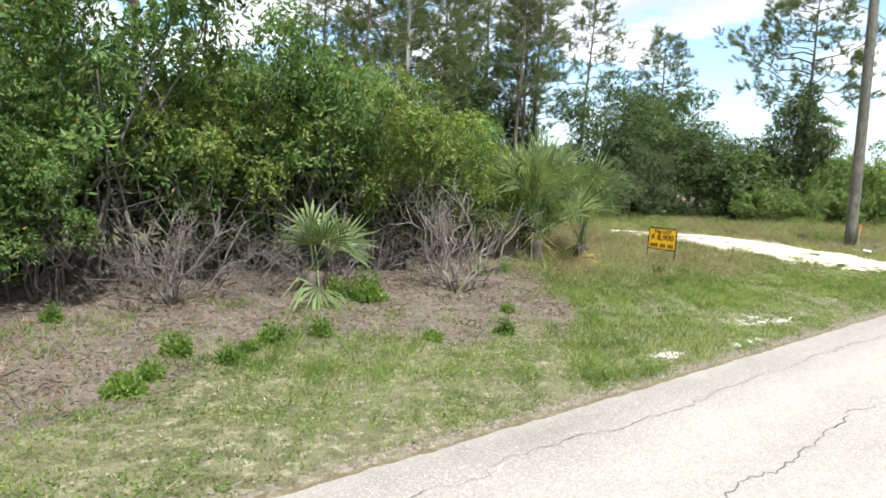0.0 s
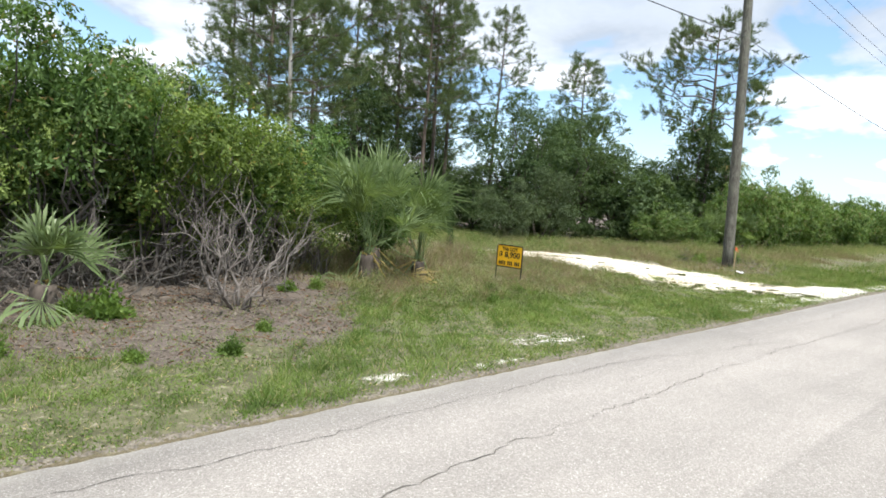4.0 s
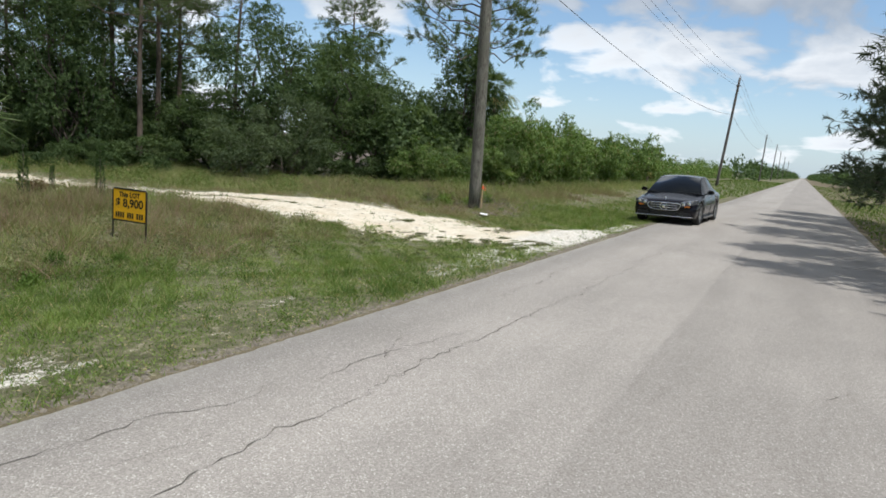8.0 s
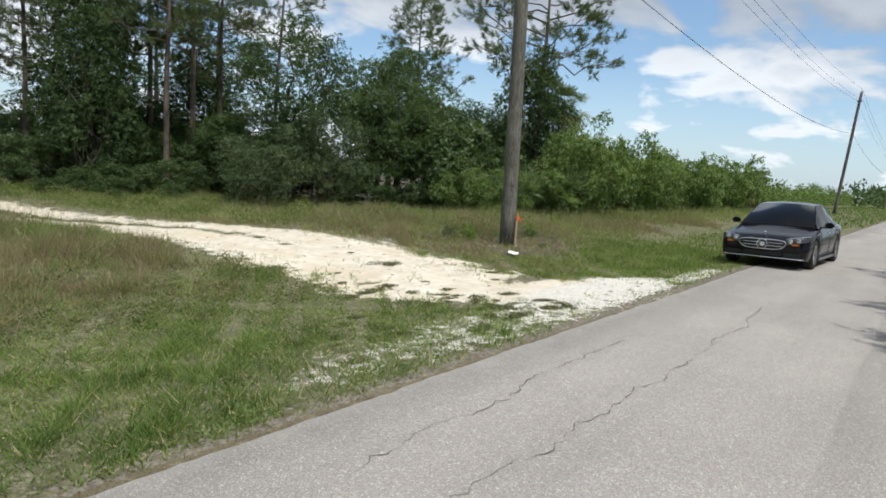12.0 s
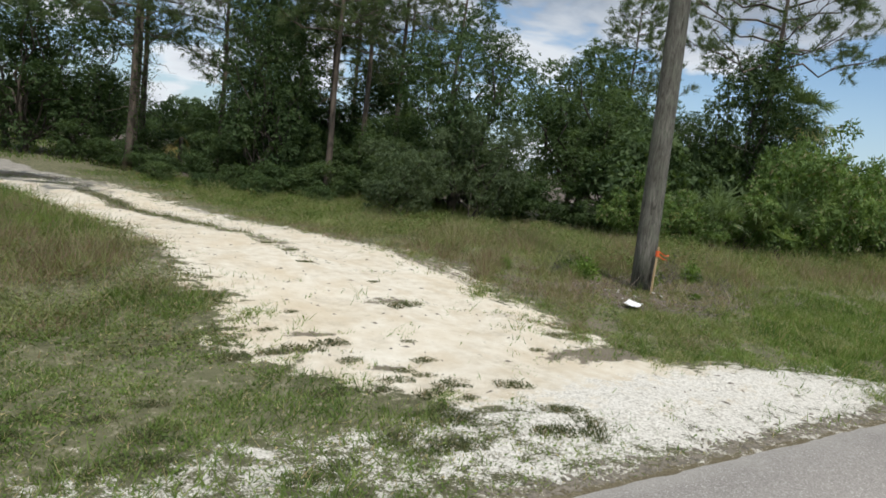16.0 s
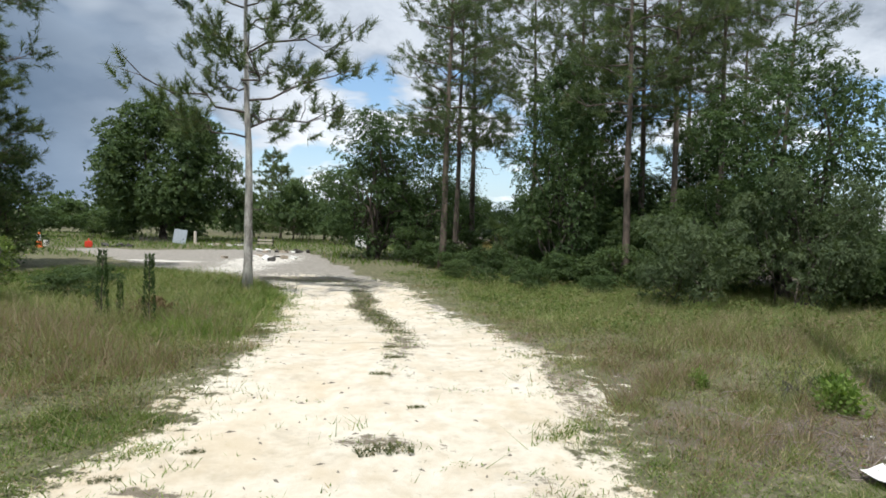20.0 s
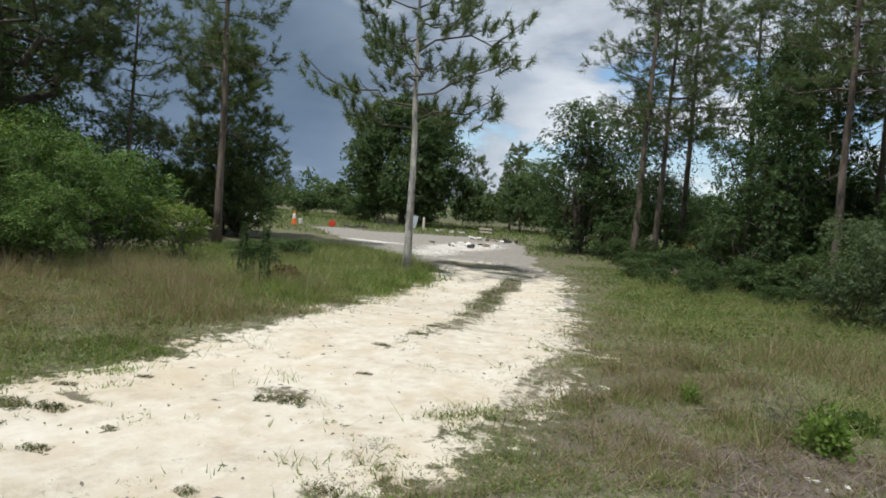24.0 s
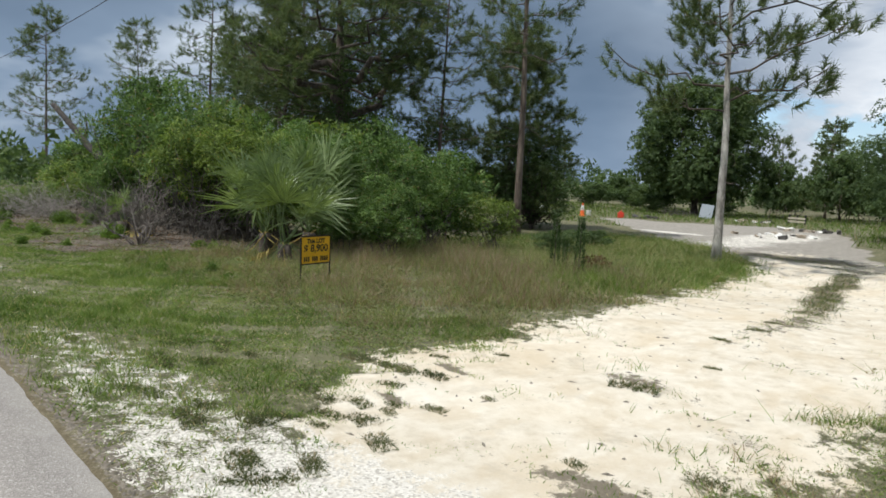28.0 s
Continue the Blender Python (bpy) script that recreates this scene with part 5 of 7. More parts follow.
s = Soup()
lush = scatter(rng, 95000, 9.5, 20, 3.9, 8, lambda x, y: open_ground(x, y) * ramp01(-np.hypot((x - 13.6) / 4.8, (y - 5.9) / 1.6), -1.15, -0.6) * (0.12 + 0.88 * patchy(x, y, 1.7, 3.0, -0.5, 0.6)) * (0.35 + 0.65 * patchy(x, y, 4.3, 0.8, -0.7, 0.3)))
add_blades(s, rng, lush, 0.055 + 0.08 * patchy(lush[:, 0], lush[:, 1], 1.7, 3.0, -0.2, 0.9), 0.009, 0.75)
lush = scatter(rng, 5000, 17.6, 19.6, 10.8, 12.6, lambda x, y: ramp01(-np.hypot(x - 18.7, (y - 11.7) / 0.8), -1.0, -0.3))
add_blades(s, rng, lush, 0.3, 0.012, 0.5)
lush = scatter(rng, 60000, 15.5, 20.2, 12.0, 20.5, lambda x, y: ramp01(np.interp(y, DRIVE_Y, DRIVE_L) - x + 0.3 * wave(x, y, 1.8, 0.4), 0.1, 0.5) * ramp01(x - np.interp(y, DRIVE_Y, DRIVE_L) + 2.6, 0, 1.2) * patchy(x, y, 1.4, 1.7, -0.5, 0.4))
add_blades(s, rng, lush, 0.20 + 0.16 * patchy(lush[:, 0], lush[:, 1], 1.4, 1.7, 0, 0.8), 0.014, 0.65)
lush = scatter(rng, 14000, 25.6, 31, 3.7, 6.8, lambda x, y: patchy(x, y, 1.3, 0.7) * ramp01(-np.abs(y - 5.2), -1.7, -0.9))
add_blades(s, rng, lush, 0.12, 0.011, 0.5)
lush = scatter(rng, 30000, 27, 60, 3.6, 8, lambda x, y: (1 - litter_mask(x, y)) * ramp01(-np.abs(y - 5.2), -2.2, -1.2))
add_blades(s, rng, lush, 0.14, 0.02, 0.35)
tagged(new("lush_grass", s.data("lush_grass", GRASS_LUSH)), "bright green ankle-high grass on the damp verge", "grass", kind="stuff")

s = Soup()
fallen = scatter(rng, 60000, -7, 12, 4, 10.5, lambda x, y: litter_mask(x, y) * (0.3 + 0.7 * patchy(x, y, 1.7, 1.1)))
add_chips(s, rng, fallen + np.array([0, 0, 0.012]), rng.normal(size=(len(fallen), 3)) * np.array([1, 1, 0.25]), 0.05, 0.02)
fallen = scatter(rng, 9000, 24, 31, 6, 12, lambda x, y: litter_mask(x, y) * 0.9)
add_chips(s, rng, fallen + np.array([0, 0, 0.012]), rng.normal(size=(len(fallen), 3)) * np.array([1, 1, 0.3]), 0.045, 0.014)
for k in range(420):
    x, y = rng.uniform(-2, 11), rng.uniform(4.8, 8.6)
    if litter_mask(np.array([x]), np.array([y]))[0] > 0.5:
        a, ln = rng.uniform(0, 6.28), rng.uniform(0.12, 0.5)
        p0, p1 = np.array([x, y, float(ground_z(x, y)) + 0.012]), np.array([x + math.cos(a) * ln, y + math.sin(a) * ln, float(ground_z(x, y)) + rng.uniform(0.012, 0.07)])
        add_tube(s, bent(rng, p0, p1, 4, 0.06), np.linspace(0.006, 0.003, 4), 3, False)
straw = scatter(rng, 26000, -7, 12, 4.4, 9, lambda x, y: litter_mask(x, y) * (0.2 + 0.8 * patchy(x, y, 2.2, 0.6)))
add_blades(s, rng, straw, 0.03, 0.008, 3.0)
tagged(new("leaf_litter", s.data("leaf_litter", leaf_material("fallen_leaf", (0.085, 0.068, 0.052), (0.17, 0.142, 0.112), (0.36, 0.32, 0.265), (0.22, 0.115, 0.06), 0.7, 0.1, 1.2, 0.82))), "dry brown and grey fallen leaves and twigs", "leaf litter", kind="stuff")

s = Soup()
field = lambda x, y: open_ground(x, y) * (0.25 + 0.75 * patchy(x, y, 2.3, 1.3, -0.8, 0.4)) * ramp01(y, 6.6, 8.2) * (1 - 0.9 * litter_mask(x, y)) * ramp01(x, 10.5, 12.0)
tall = scatter(rng, 60000, 10.5, 21, 6.5, 21, field)
add_blades(s, rng, tall, (0.09 + 0.12 * patchy(tall[:, 0], tall[:, 1], 0.9, 4.0) + 0.10 * patchy(tall[:, 0], tall[:, 1], 2.3, 1.3)) * low_edge(tall), 0.009, 0.75)
tall = scatter(rng, 130000, 23, 36, 7.5, 26, lambda x, y: open_ground(x, y) * (0.2 + 0.8 * patchy(x, y, 2.6, 0.3, -0.8, 0.4)) * (1 - 0.95 * litter_mask(x, y)) * (0.12 + 0.88 * ramp01(x - np.interp(y, DRIVE_Y, DRIVE_R) + 0.35 * (y - 14), 0.3, 3.5)))
add_blades(s, rng, tall, 0.06 + 0.12 * patchy(tall[:, 0], tall[:, 1], 0.8, 1.0) + 0.10 * patchy(tall[:, 0], tall[:, 1], 2.6, 0.3) + 0.14 * ramp01(tall[:, 0], 26, 28) * ramp01(tall[:, 1], 8.8, 10.0), 0.011, 0.6)
tall = scatter(rng, 80000, 12.5, 20.2, 10.5, 25, lambda x, y: open_ground(x, y) * (0.25 + 0.75 * patchy(x, y, 1.5, 0.8)))
add_blades(s, rng, tall, (0.16 + 0.18 * ramp01(tall[:, 1], 10.5, 14.0) + 0.09 * wave(tall[:, 0], tall[:, 1], 1.5, 0.8)) * low_edge(tall), 0.013, 0.6)
tall = scatter(rng, 60000, 30, 70, 7.0, 13, lambda x, y: ramp01(y - 8.4 + 0.9 * wave(x, y, 0.6, 1.1) + 0.5 * wave(x, y, 1.9, 0.2), -0.5, 1.6) * (0.3 + 0.7 * patchy(x, y, 1.1, 0.6)))
add_blades(s, rng, tall, 0.18 + 0.32 * ramp01(tall[:, 1], 8.0, 10.5), 0.02, 0.5)
mat = scatter(rng, 60000, 15, 21.6, 3.0, 8, lambda x, y: open_ground(x, y) * patchy(x, y, 3.1, 1.6, -0.7, 0.6))
mat = np.concatenate((mat, scatter(rng, 36000, 24, 31, 3.2, 7.6, lambda x, y: open_ground(x, y) * (1 - 0.7 * litter_mask(x, y)) * patchy(x, y, 3.1, 1.6, -0.7, 0.6))))
add_blades(s, rng, mat, 0.035, 0.014, 1.0)
tall = scatter(rng, 70000, 21, 34, 6.5, 24, lambda x, y: open_ground(x, y) * (1 - litter_mask(x, y)) * ramp01(x - np.interp(y, DRIVE_Y, DRIVE_R) + 0.8 * wave(x, y, 0.9, 1.4), 2.0, 3.2) * patchy(x, y, 1.2, 4.4, -0.3, 0.6))
add_blades(s, rng, tall, 0.18 + 0.30 * patchy(tall[:, 0], tall[:, 1], 1.2, 4.4, 0.0, 1.0), 0.010, 0.7)
tall = scatter(rng, 120000, 22.5, 30, 4.4, 11, lambda x, y: open_ground(x, y) * (1 - 0.6 * litter_mask(x, y)) * (0.05 + 0.95 * patchy(x, y, 1.7, 5.1, -0.3, 0.7)) * (0.3 + 0.7 * patchy(x, y, 5.3, 0.6, -0.6, 0.3)))
add_blades(s, rng, tall, 0.05 + 0.12 * patchy(tall[:, 0], tall[:, 1], 1.7, 5.1, 0.0, 1.0), 0.007, 0.8)
for x, y, n in ((26.15, 6.5, 420), (25.3, 5.6, 160), (26.9, 5.9, 160), (25.6, 7.4, 200), (27.6, 6.6, 220), (24.6, 8.6, 160)):
    at = np.stack((x + rng.normal(0, 0.17, n), y + rng.normal(0, 0.14, n)), 1)
    add_blades(s, rng, np.concatenate((at, ground_z(at[:, 0], at[:, 1])[:, None]), 1), 0.17, 0.009, 0.8)
for x0, x1, y0, y1, count in ((23.6, 34, 8, 24, 70), (10.8, 19.8, 7, 20, 60)):
    cx_, cy_ = rng.uniform(x0, x1, count), rng.uniform(y0, y1, count)
    cl = rng.integers(0, count, count * 130)
    x, y = cx_[cl] + rng.normal(0, 0.16, len(cl)), cy_[cl] + rng.normal(0, 0.16, len(cl))
    ok = (open_ground(x, y) > 0.5) & (litter_mask(x, y) < 0.6)
    add_blades(s, rng, np.stack((x, y, ground_z(x, y)), 1)[ok], (0.2 + 0.2 * rng.random(count))[cl][ok], 0.011, 0.6)
tagged(new("tall_grass", s.data("tall_grass", GRASS_TALL)), "knee-high olive grass gone to seed", "grass", kind="stuff")

s = Soup()
seedy = scatter(rng, 120000, 10.3, 20.5, 6.6, 15.5, lambda x, y: open_ground(x, y) * (0.06 + 0.94 * patchy(x, y, 1.5, 2.2, -0.5, 0.8)) * ramp01(-np.hypot((x - 16.0) / 5.0, (y - 10.3) / 4.0), -1.15, -0.5) * (1 - 0.8 * litter_mask(x, y)))
add_blades(s, rng, seedy, (0.20 + 0.28 * ramp01(seedy[:, 1], 8.6, 11.0) + 0.10 * patchy(seedy[:, 0], seedy[:, 1], 1.5, 2.2, 0.2, 1.0)) * low_edge(seedy), 0.009, 0.5)
dry = scatter(rng, 90000, 10.5, 20, 6.4, 13.5, lambda x, y: open_ground(x, y) * patchy(x, y, 2.2, 4.1, -0.3, 0.7) * ramp01(-np.hypot((x - 14.5) / 5.2, (y - 8.6) / 2.4), -1.2, -0.5))
add_blades(s, rng, dry, 0.13 + 0.22 * patchy(dry[:, 0], dry[:, 1], 2.2, 4.1, 0.1, 1.1), 0.008, 0.9)
seedy = scatter(rng, 46000, 27.5, 50, 7.2, 12, lambda x, y: (1 - litter_mask(x, y)) * ramp01(-np.abs(y - 9.3 + 0.6 * wave(x, y, 0.8, 2.0)), -2.2, -0.8) * patchy(x, y, 0.8, 0.5))
add_blades(s, rng, seedy, 0.36, 0.010, 0.4)
seedy = scatter(rng, 60000, 23.4, 28.5, 5.2, 17, lambda x, y: open_ground(x, y) * patchy(x, y, 1.4, 0.9) * ramp01(27.2 - x - 0.15 * (y - 5), 0, 1.2))
add_blades(s, rng, seedy, 0.11, 0.008, 0.8)
bunch = scatter(rng, 26000, 23.6, 27.2, 7.4, 12.2, lambda x, y: open_ground(x, y) * ramp01(-np.hypot((x - 25.5) / 1.3, (y - 9.7) / 2.2), -1.1, -0.6) * (0.1 + 0.9 * patchy(x, y, 2.6, 1.5, -0.3, 0.6)))
add_blades(s, rng, bunch, 0.16 + 0.22 * patchy(bunch[:, 0], bunch[:, 1], 2.6, 1.5, 0.0, 1.0), 0.008, 0.6)
straw = scatter(rng, 90000, 19.5, 29, 5.0, 24, lambda x, y: open_ground(x, y) * ramp01(x - np.interp(y, DRIVE_Y, DRIVE_R), -0.2, 0.3) * ramp01(np.interp(y, DRIVE_Y, DRIVE_R) - x, -2.4, -1.2) * patchy(x, y, 1.9, 3.7, -0.5, 0.6))
add_blades(s, rng, straw, 0.05 + 0.09 * patchy(straw[:, 0], straw[:, 1], 1.9, 3.7, 0.2, 1.0), 0.008, 1.1)
seedy = scatter(rng, 80000, 25.8, 36, 8.8, 18, lambda x, y: (1 - litter_mask(x, y)) * patchy(x, y, 0.9, 2.4, -0.3, 0.8) * ramp01(x, 25.8, 27.5))
add_blades(s, rng, seedy, 0.42, 0.009, 0.6)
seedy = scatter(rng, 9000, 26.2, 30.5, 6.8, 9.0, lambda x, y: litter_mask(x, y))
add_blades(s, rng, seedy, 0.10, 0.008, 1.2)
tagged(new("seed_grass", s.data("seed_grass", GRASS_BROWN)), "dry purplish-brown seed-head grass", "grass", kind="stuff")

s = Soup()
green = scatter(rng, 26000, 20, 34, 17, 30, lambda x, y: open_ground(x, y) * ramp01(x - np.interp(y, DRIVE_Y, DRIVE_R), 0.2, 1.5))
add_blades(s, rng, green, 0.15, 0.012, 0.8)
edge = scatter(rng, 26000, 22.2, 31, 17, 28, lambda x, y: ramp01(x - np.interp(y, DRIVE_Y, DRIVE_R) + 0.6 * wave(x, y, 1.1, 0.8), 1.6, 3.0) * (0.2 + 0.8 * patchy(x, y, 1.3, 2.6)))
add_blades(s, rng, edge, 0.15 + 0.2 * patchy(edge[:, 0], edge[:, 1], 1.3, 2.6, 0.0, 0.9), 0.014, 0.8)
green = scatter(rng, 40000, 8, 19, 13, 27, lambda x, y: open_ground(x, y))
add_blades(s, rng, green, 0.22, 0.016, 0.6)
green = scatter(rng, 36000, -25, 45, 33, 66, lambda x, y: (1 - ramp01(gravel_mask(x, y), 0.2, 0.6)))
add_blades(s, rng, green, 0.32, 0.05, 0.5)
green = scatter(rng, 20000, 10, 80, -9, -2.95, lambda x, y: ramp01(-y, 2.95, 3.4))
add_blades(s, rng, green, 0.14, 0.035, 0.4)
green = scatter(rng, 36000, -25, -6.5, 2.95, 8, lambda x, y: np.ones_like(x))
add_blades(s, rng, green, 0.07, 0.02, 0.5)
green = scatter(rng, 12000, 60, 200, 3.0, 13, lambda x, y: np.ones_like(x))
add_blades(s, rng, green, 0.22, 0.08, 0.4)
green = scatter(rng, 8000, 60, 200, -16, -3.0, lambda x, y: np.ones_like(x))
add_blades(s, rng, green, 0.2, 0.08, 0.4)
tagged(new("weedy_grass", s.data("weedy_grass", leaf_material("lush_weed", (0.07, 0.12, 0.025), (0.13, 0.20, 0.045), (0.22, 0.29, 0.08), (0.3, 0.26, 0.13), 0.5, 0.3, 0.5))), "lush green weeds at the woods' edge", "grass", kind="stuff")


# ---- leafy ground cover among the grass ----
def cover(name, rng, spots, tall, length, width, mat, label):
    """Small leaves of creeping weeds: on the ground and up low stems, in patches."""
    s = Soup()
    for at, h in zip(spots, tall):
        n = len(at)
        up = rng.uniform(0, 1, n) ** 1.4 * h
        at = at + np.stack((np.zeros(n), np.zeros(n), up + 0.01), 1)
        way = unit(rng.normal(size=(n, 3)) * np.array([1, 1, 0.45]) + np.array([0, 0, 0.15]))
        add_chips(s, rng, at, way, length, width, face=np.array([0, 0, 1.0]) + rng.normal(size=(n, 3)) * 0.6)
    return tagged(new(name, s.data(name, mat)), label, "weeds", kind="stuff")


rng = np.random.default_rng(321)
right_of = lambda x, y: x - np.interp(y, DRIVE_Y, DRIVE_R)
a = scatter(rng, 150000, 20, 35, 14, 30, lambda x, y: open_ground(x, y) * ramp01(right_of(x, y) + 0.7 * wave(x, y, 1.1, 0.8), 1.0, 3.6) * (0.15 + 0.85 * patchy(x, y, 1.3, 2.6, -0.5, 0.5)))
b = scatter(rng, 60000, 9, 19, 12.5, 27, lambda x, y: open_ground(x, y) * (0.1 + 0.9 * patchy(x, y, 1.6, 0.9, -0.4, 0.6)))
c = scatter(rng, 50000, 28, 46, 8.5, 14, lambda x, y: (1 - litter_mask(x, y)) * patchy(x, y, 0.9, 3.3, -0.6, 0.6) * ramp01(y, 8.5, 10.5))
cover("ground_weeds", rng, (a, b, c), (0.10 + 0.42 * patchy(a[:, 0], a[:, 1], 1.3, 2.6, -0.1, 1.0), 0.10 + 0.30 * patchy(b[:, 0], b[:, 1], 1.6, 0.9, 0, 1), 0.15 + 0.5 * patchy(c[:, 0], c[:, 1], 0.9, 3.3, 0, 1)),
      0.07, 0.032, leaf_material("ground_weed_leaf", (0.075, 0.115, 0.032), (0.145, 0.20, 0.060), (0.27, 0.33, 0.12), (0.28, 0.22, 0.12), 0.5, 0.32, 0.7, 0.82), "leafy green weeds along the track and the woods' edge")
a = scatter(rng, 90000, 10.5, 20.2, 6, 14, lambda x, y: open_ground(x, y) * (1 - 0.8 * litter_mask(x, y)) * (0.25 + 0.75 * patchy(x, y, 2.4, 1.9, -0.5, 0.6)))
b = scatter(rng, 80000, 23.5, 34, 5.5, 16, lambda x, y: (0.25 + 0.75 * ramp01(y, 8.0, 11.0)) * open_ground(x, y) * (1 - 0.75 * litter_mask(x, y)) * (0.2 + 0.8 * patchy(x, y, 2.4, 1.9, -0.5, 0.6)))
cover("field_weeds", rng, (a, b), (0.05 + 0.24 * patchy(a[:, 0], a[:, 1], 2.4, 1.9, 0, 1) * low_edge(a), 0.04 + 0.2 * patchy(b[:, 0], b[:, 1], 2.4, 1.9, 0, 1)),
      0.042, 0.020, leaf_material("field_weed_leaf", (0.085, 0.105, 0.045), (0.17, 0.195, 0.085), (0.30, 0.31, 0.16), (0.25, 0.20, 0.125), 0.55, 0.3, 0.9, 0.80), "low olive and brown weeds between the grass")
a = scatter(rng, 150000, -7, 30, 3.0, 7.6, lambda x, y: open_ground(x, y) * (1 - 0.8 * litter_mask(x, y)) * (0.2 + 0.8 * patchy(x, y, 2.8, 0.7, -0.6, 0.5)))
cover("verge_weeds", rng, (a,), (0.02 + 0.05 * patchy(a[:, 0], a[:, 1], 2.8, 0.7, 0, 1),), 0.032, 0.015, GRASS, "low clover-like weeds in the verge grass")

# dry stalks and twigs on the bare soil by the pole
s = Soup()
for k in range(520):
    x, y = rng.uniform(25.4, 31.0), rng.uniform(6.4, 9.6)
    if litter_mask(np.array([x]), np.array([y]))[0] > 0.35:
        a, ln, el = rng.uniform(0, 6.28), rng.uniform(0.08, 0.45), abs(rng.normal(0, 0.5)) if x < 27.8 else abs(rng.normal(0.3, 0.6))
        p0 = np.array([x, y, float(ground_z(x, y)) + 0.008])
        p1 = p0 + np.array([math.cos(a) * math.cos(el), math.sin(a) * math.cos(el), math.sin(min(el, 1.4))]) * ln
        add_tube(s, bent(rng, p0, p1, 4, 0.08), np.linspace(0.005, 0.002, 4), 3, False)
tagged(new("dry_stalks", s.data("dry_stalks", bark_material("dry_stalk", (0.16, 0.12, 0.10), (0.42, 0.36, 0.31), 12, 0.6))), "dry pinkish stalks and twigs on bare soil", "dead stalks", kind="stuff")

# ---- power line ----
def pole_data(name, H, r0, r1, mat, lean=(0, 0)):
    s = Soup()
    f = np.linspace(0, 1, 14)
    rng = np.random.default_rng(7)
    pts = np.stack((lean[0] * f + 0.012 * np.sin(f * 9), lean[1] * f + 0.012 * np.cos(f * 7), -0.2 + (H + 0.2) * f), 1)
    add_tube(s, pts, r0 + (r1 - r0) * f, 14)
    return s.data(name, mat, True)


def power_pole(x, y, H, r0, lean, mat, label):
    ob = thing("power_pole", label, "utility pole", (x, y, float(ground_z(x, y))), 0, "power poles along the road")
    part("pole_shaft", pole_data("pole_shaft", H, r0, r0 * 0.74, mat, lean), ob)
    top = np.array([lean[0], lean[1], H])
    cross = box_data("bracket", (0.09, 0.5, 0.09), POLE_DARK, 0.01, (lean[0] * 0.93, lean[1] * 0.93, H * 0.93))
    part("bracket", cross, ob)
    bm = bmesh.new()
    bmesh.ops.create_cone(bm, cap_ends=True, segments=10, radius1=0.05, radius2=0.03, depth=0.22)
    bmesh.ops.translate(bm, vec=top + np.array([0, 0, 0.11]), verts=bm.verts)
    part("insulator", bm_data("insulator", bm, plain("glazed_insulator", (0.25, 0.22, 0.2), 0.3)), ob)
    return ob


POLES = [(-34.0, 8.4, 11.5, 0.17, (0.0, 0.0)), (27.43, 8.0, 12.0, 0.188, (-0.05, 0.42)), (92.0, 7.9, 12.4, 0.17, (0.55, -0.75)), (183.0, 8.3, 11.0, 0.16, (0.2, -0.2)), (248.0, 8.4, 11.5, 0.16, (0.3, -0.4)),
         (312.0, 8.6, 11.5, 0.16, (0.1, 0)), (400.0, 9, 11.5, 0.16, (0.1, 0)), (500.0, 9, 11.5, 0.16, (0.0, 0))]
for k, (x, y, H, r0, lean) in enumerate(POLES):
    power_pole(x, y, H, r0, lean, POLE_WOOD if k == 1 else POLE_DARK, "weathered grey wooden power pole with checked grain" if k == 1 else "dark leaning wooden power pole beside the road")

WIRE = plain("wire", (0.035, 0.035, 0.04), 0.6)


def wire(a, b, sag, r):
    s = Soup()
    f = np.linspace(0, 1, 25)[:, None]
    pts = np.asarray(a, float) * (1 - f) + np.asarray(b, float) * f
    pts[:, 2] -= (4 * f * (1 - f))[:, 0] * sag
    add_tube(s, pts, np.full(25, r), 4, False)
    return s.data("power_cable", WIRE)


for side, frac, sag, r in ((0.0, 1.02, 0.9, 0.011), (0.28, 0.93, 0.9, 0.010), (-0.28, 0.93, 0.95, 0.010), (0.0, 0.66, 1.1, 0.016)):
    for (x0, y0, h0, _, l0), (x1, y1, h1, _, l1) in zip(POLES[:-1], POLES[1:]):
        ob = new("power_cable", wire((x0 + l0[0] * frac, y0 + side + l0[1] * frac, h0 * frac), (x1 + l1[0] * frac, y1 + side + l1[1] * frac, h1 * frac), sag, r))
        tagged(ob, "thin dark overhead cable slung between the poles", "cable", "overhead cables")

# ---- survey stake, paper, sign ----
PINEWOOD = bark_material("raw_pine", (0.42, 0.29, 0.16), (0.62, 0.46, 0.27), 20, 0.1, 0.7)
stake = thing("survey_stake", "raw pine survey stake with bright orange tape beside the power pole", "stake", (27.39, 7.76, float(ground_z(27.39, 7.76))), 8)
lath = part("stake_lath", box_data("stake_lath", (0.045, 0.022, 0.92), PINEWOOD, 0.003, (0, 0, 0.36)), stake)
s = Soup()
for z0, dz, ph, ln in ((0.74, -0.10, 0.0, 0.40), (0.69, -0.15, 1.2, 0.42)):
    f = np.linspace(0, 1, 14)
    c = np.stack((0.02 + ln * f, 0.03 * np.sin(f * 6 + ph) + 0.03 * f, z0 + dz * f + 0.02 * np.sin(f * 8 + ph)), 1)
    v = np.stack((c, c + np.stack((0 * f, 0.008 * np.sin(f * 9), 0.020 + 0 * f), 1)), 1).reshape(-1, 3)
    s.add(v, quads=[(2 * k, 2 * k + 2, 2 * k + 3, 2 * k + 1) for k in range(13)])
ORANGE = plain("orange_tape", (0.95, 0.16, 0.05), 0.45)
part("orange_tape", s.data("orange_tape", ORANGE), lath, "fluttering fluorescent orange flagging tape")
s = Soup()
a = np.linspace(0, 2 * np.pi, 9)
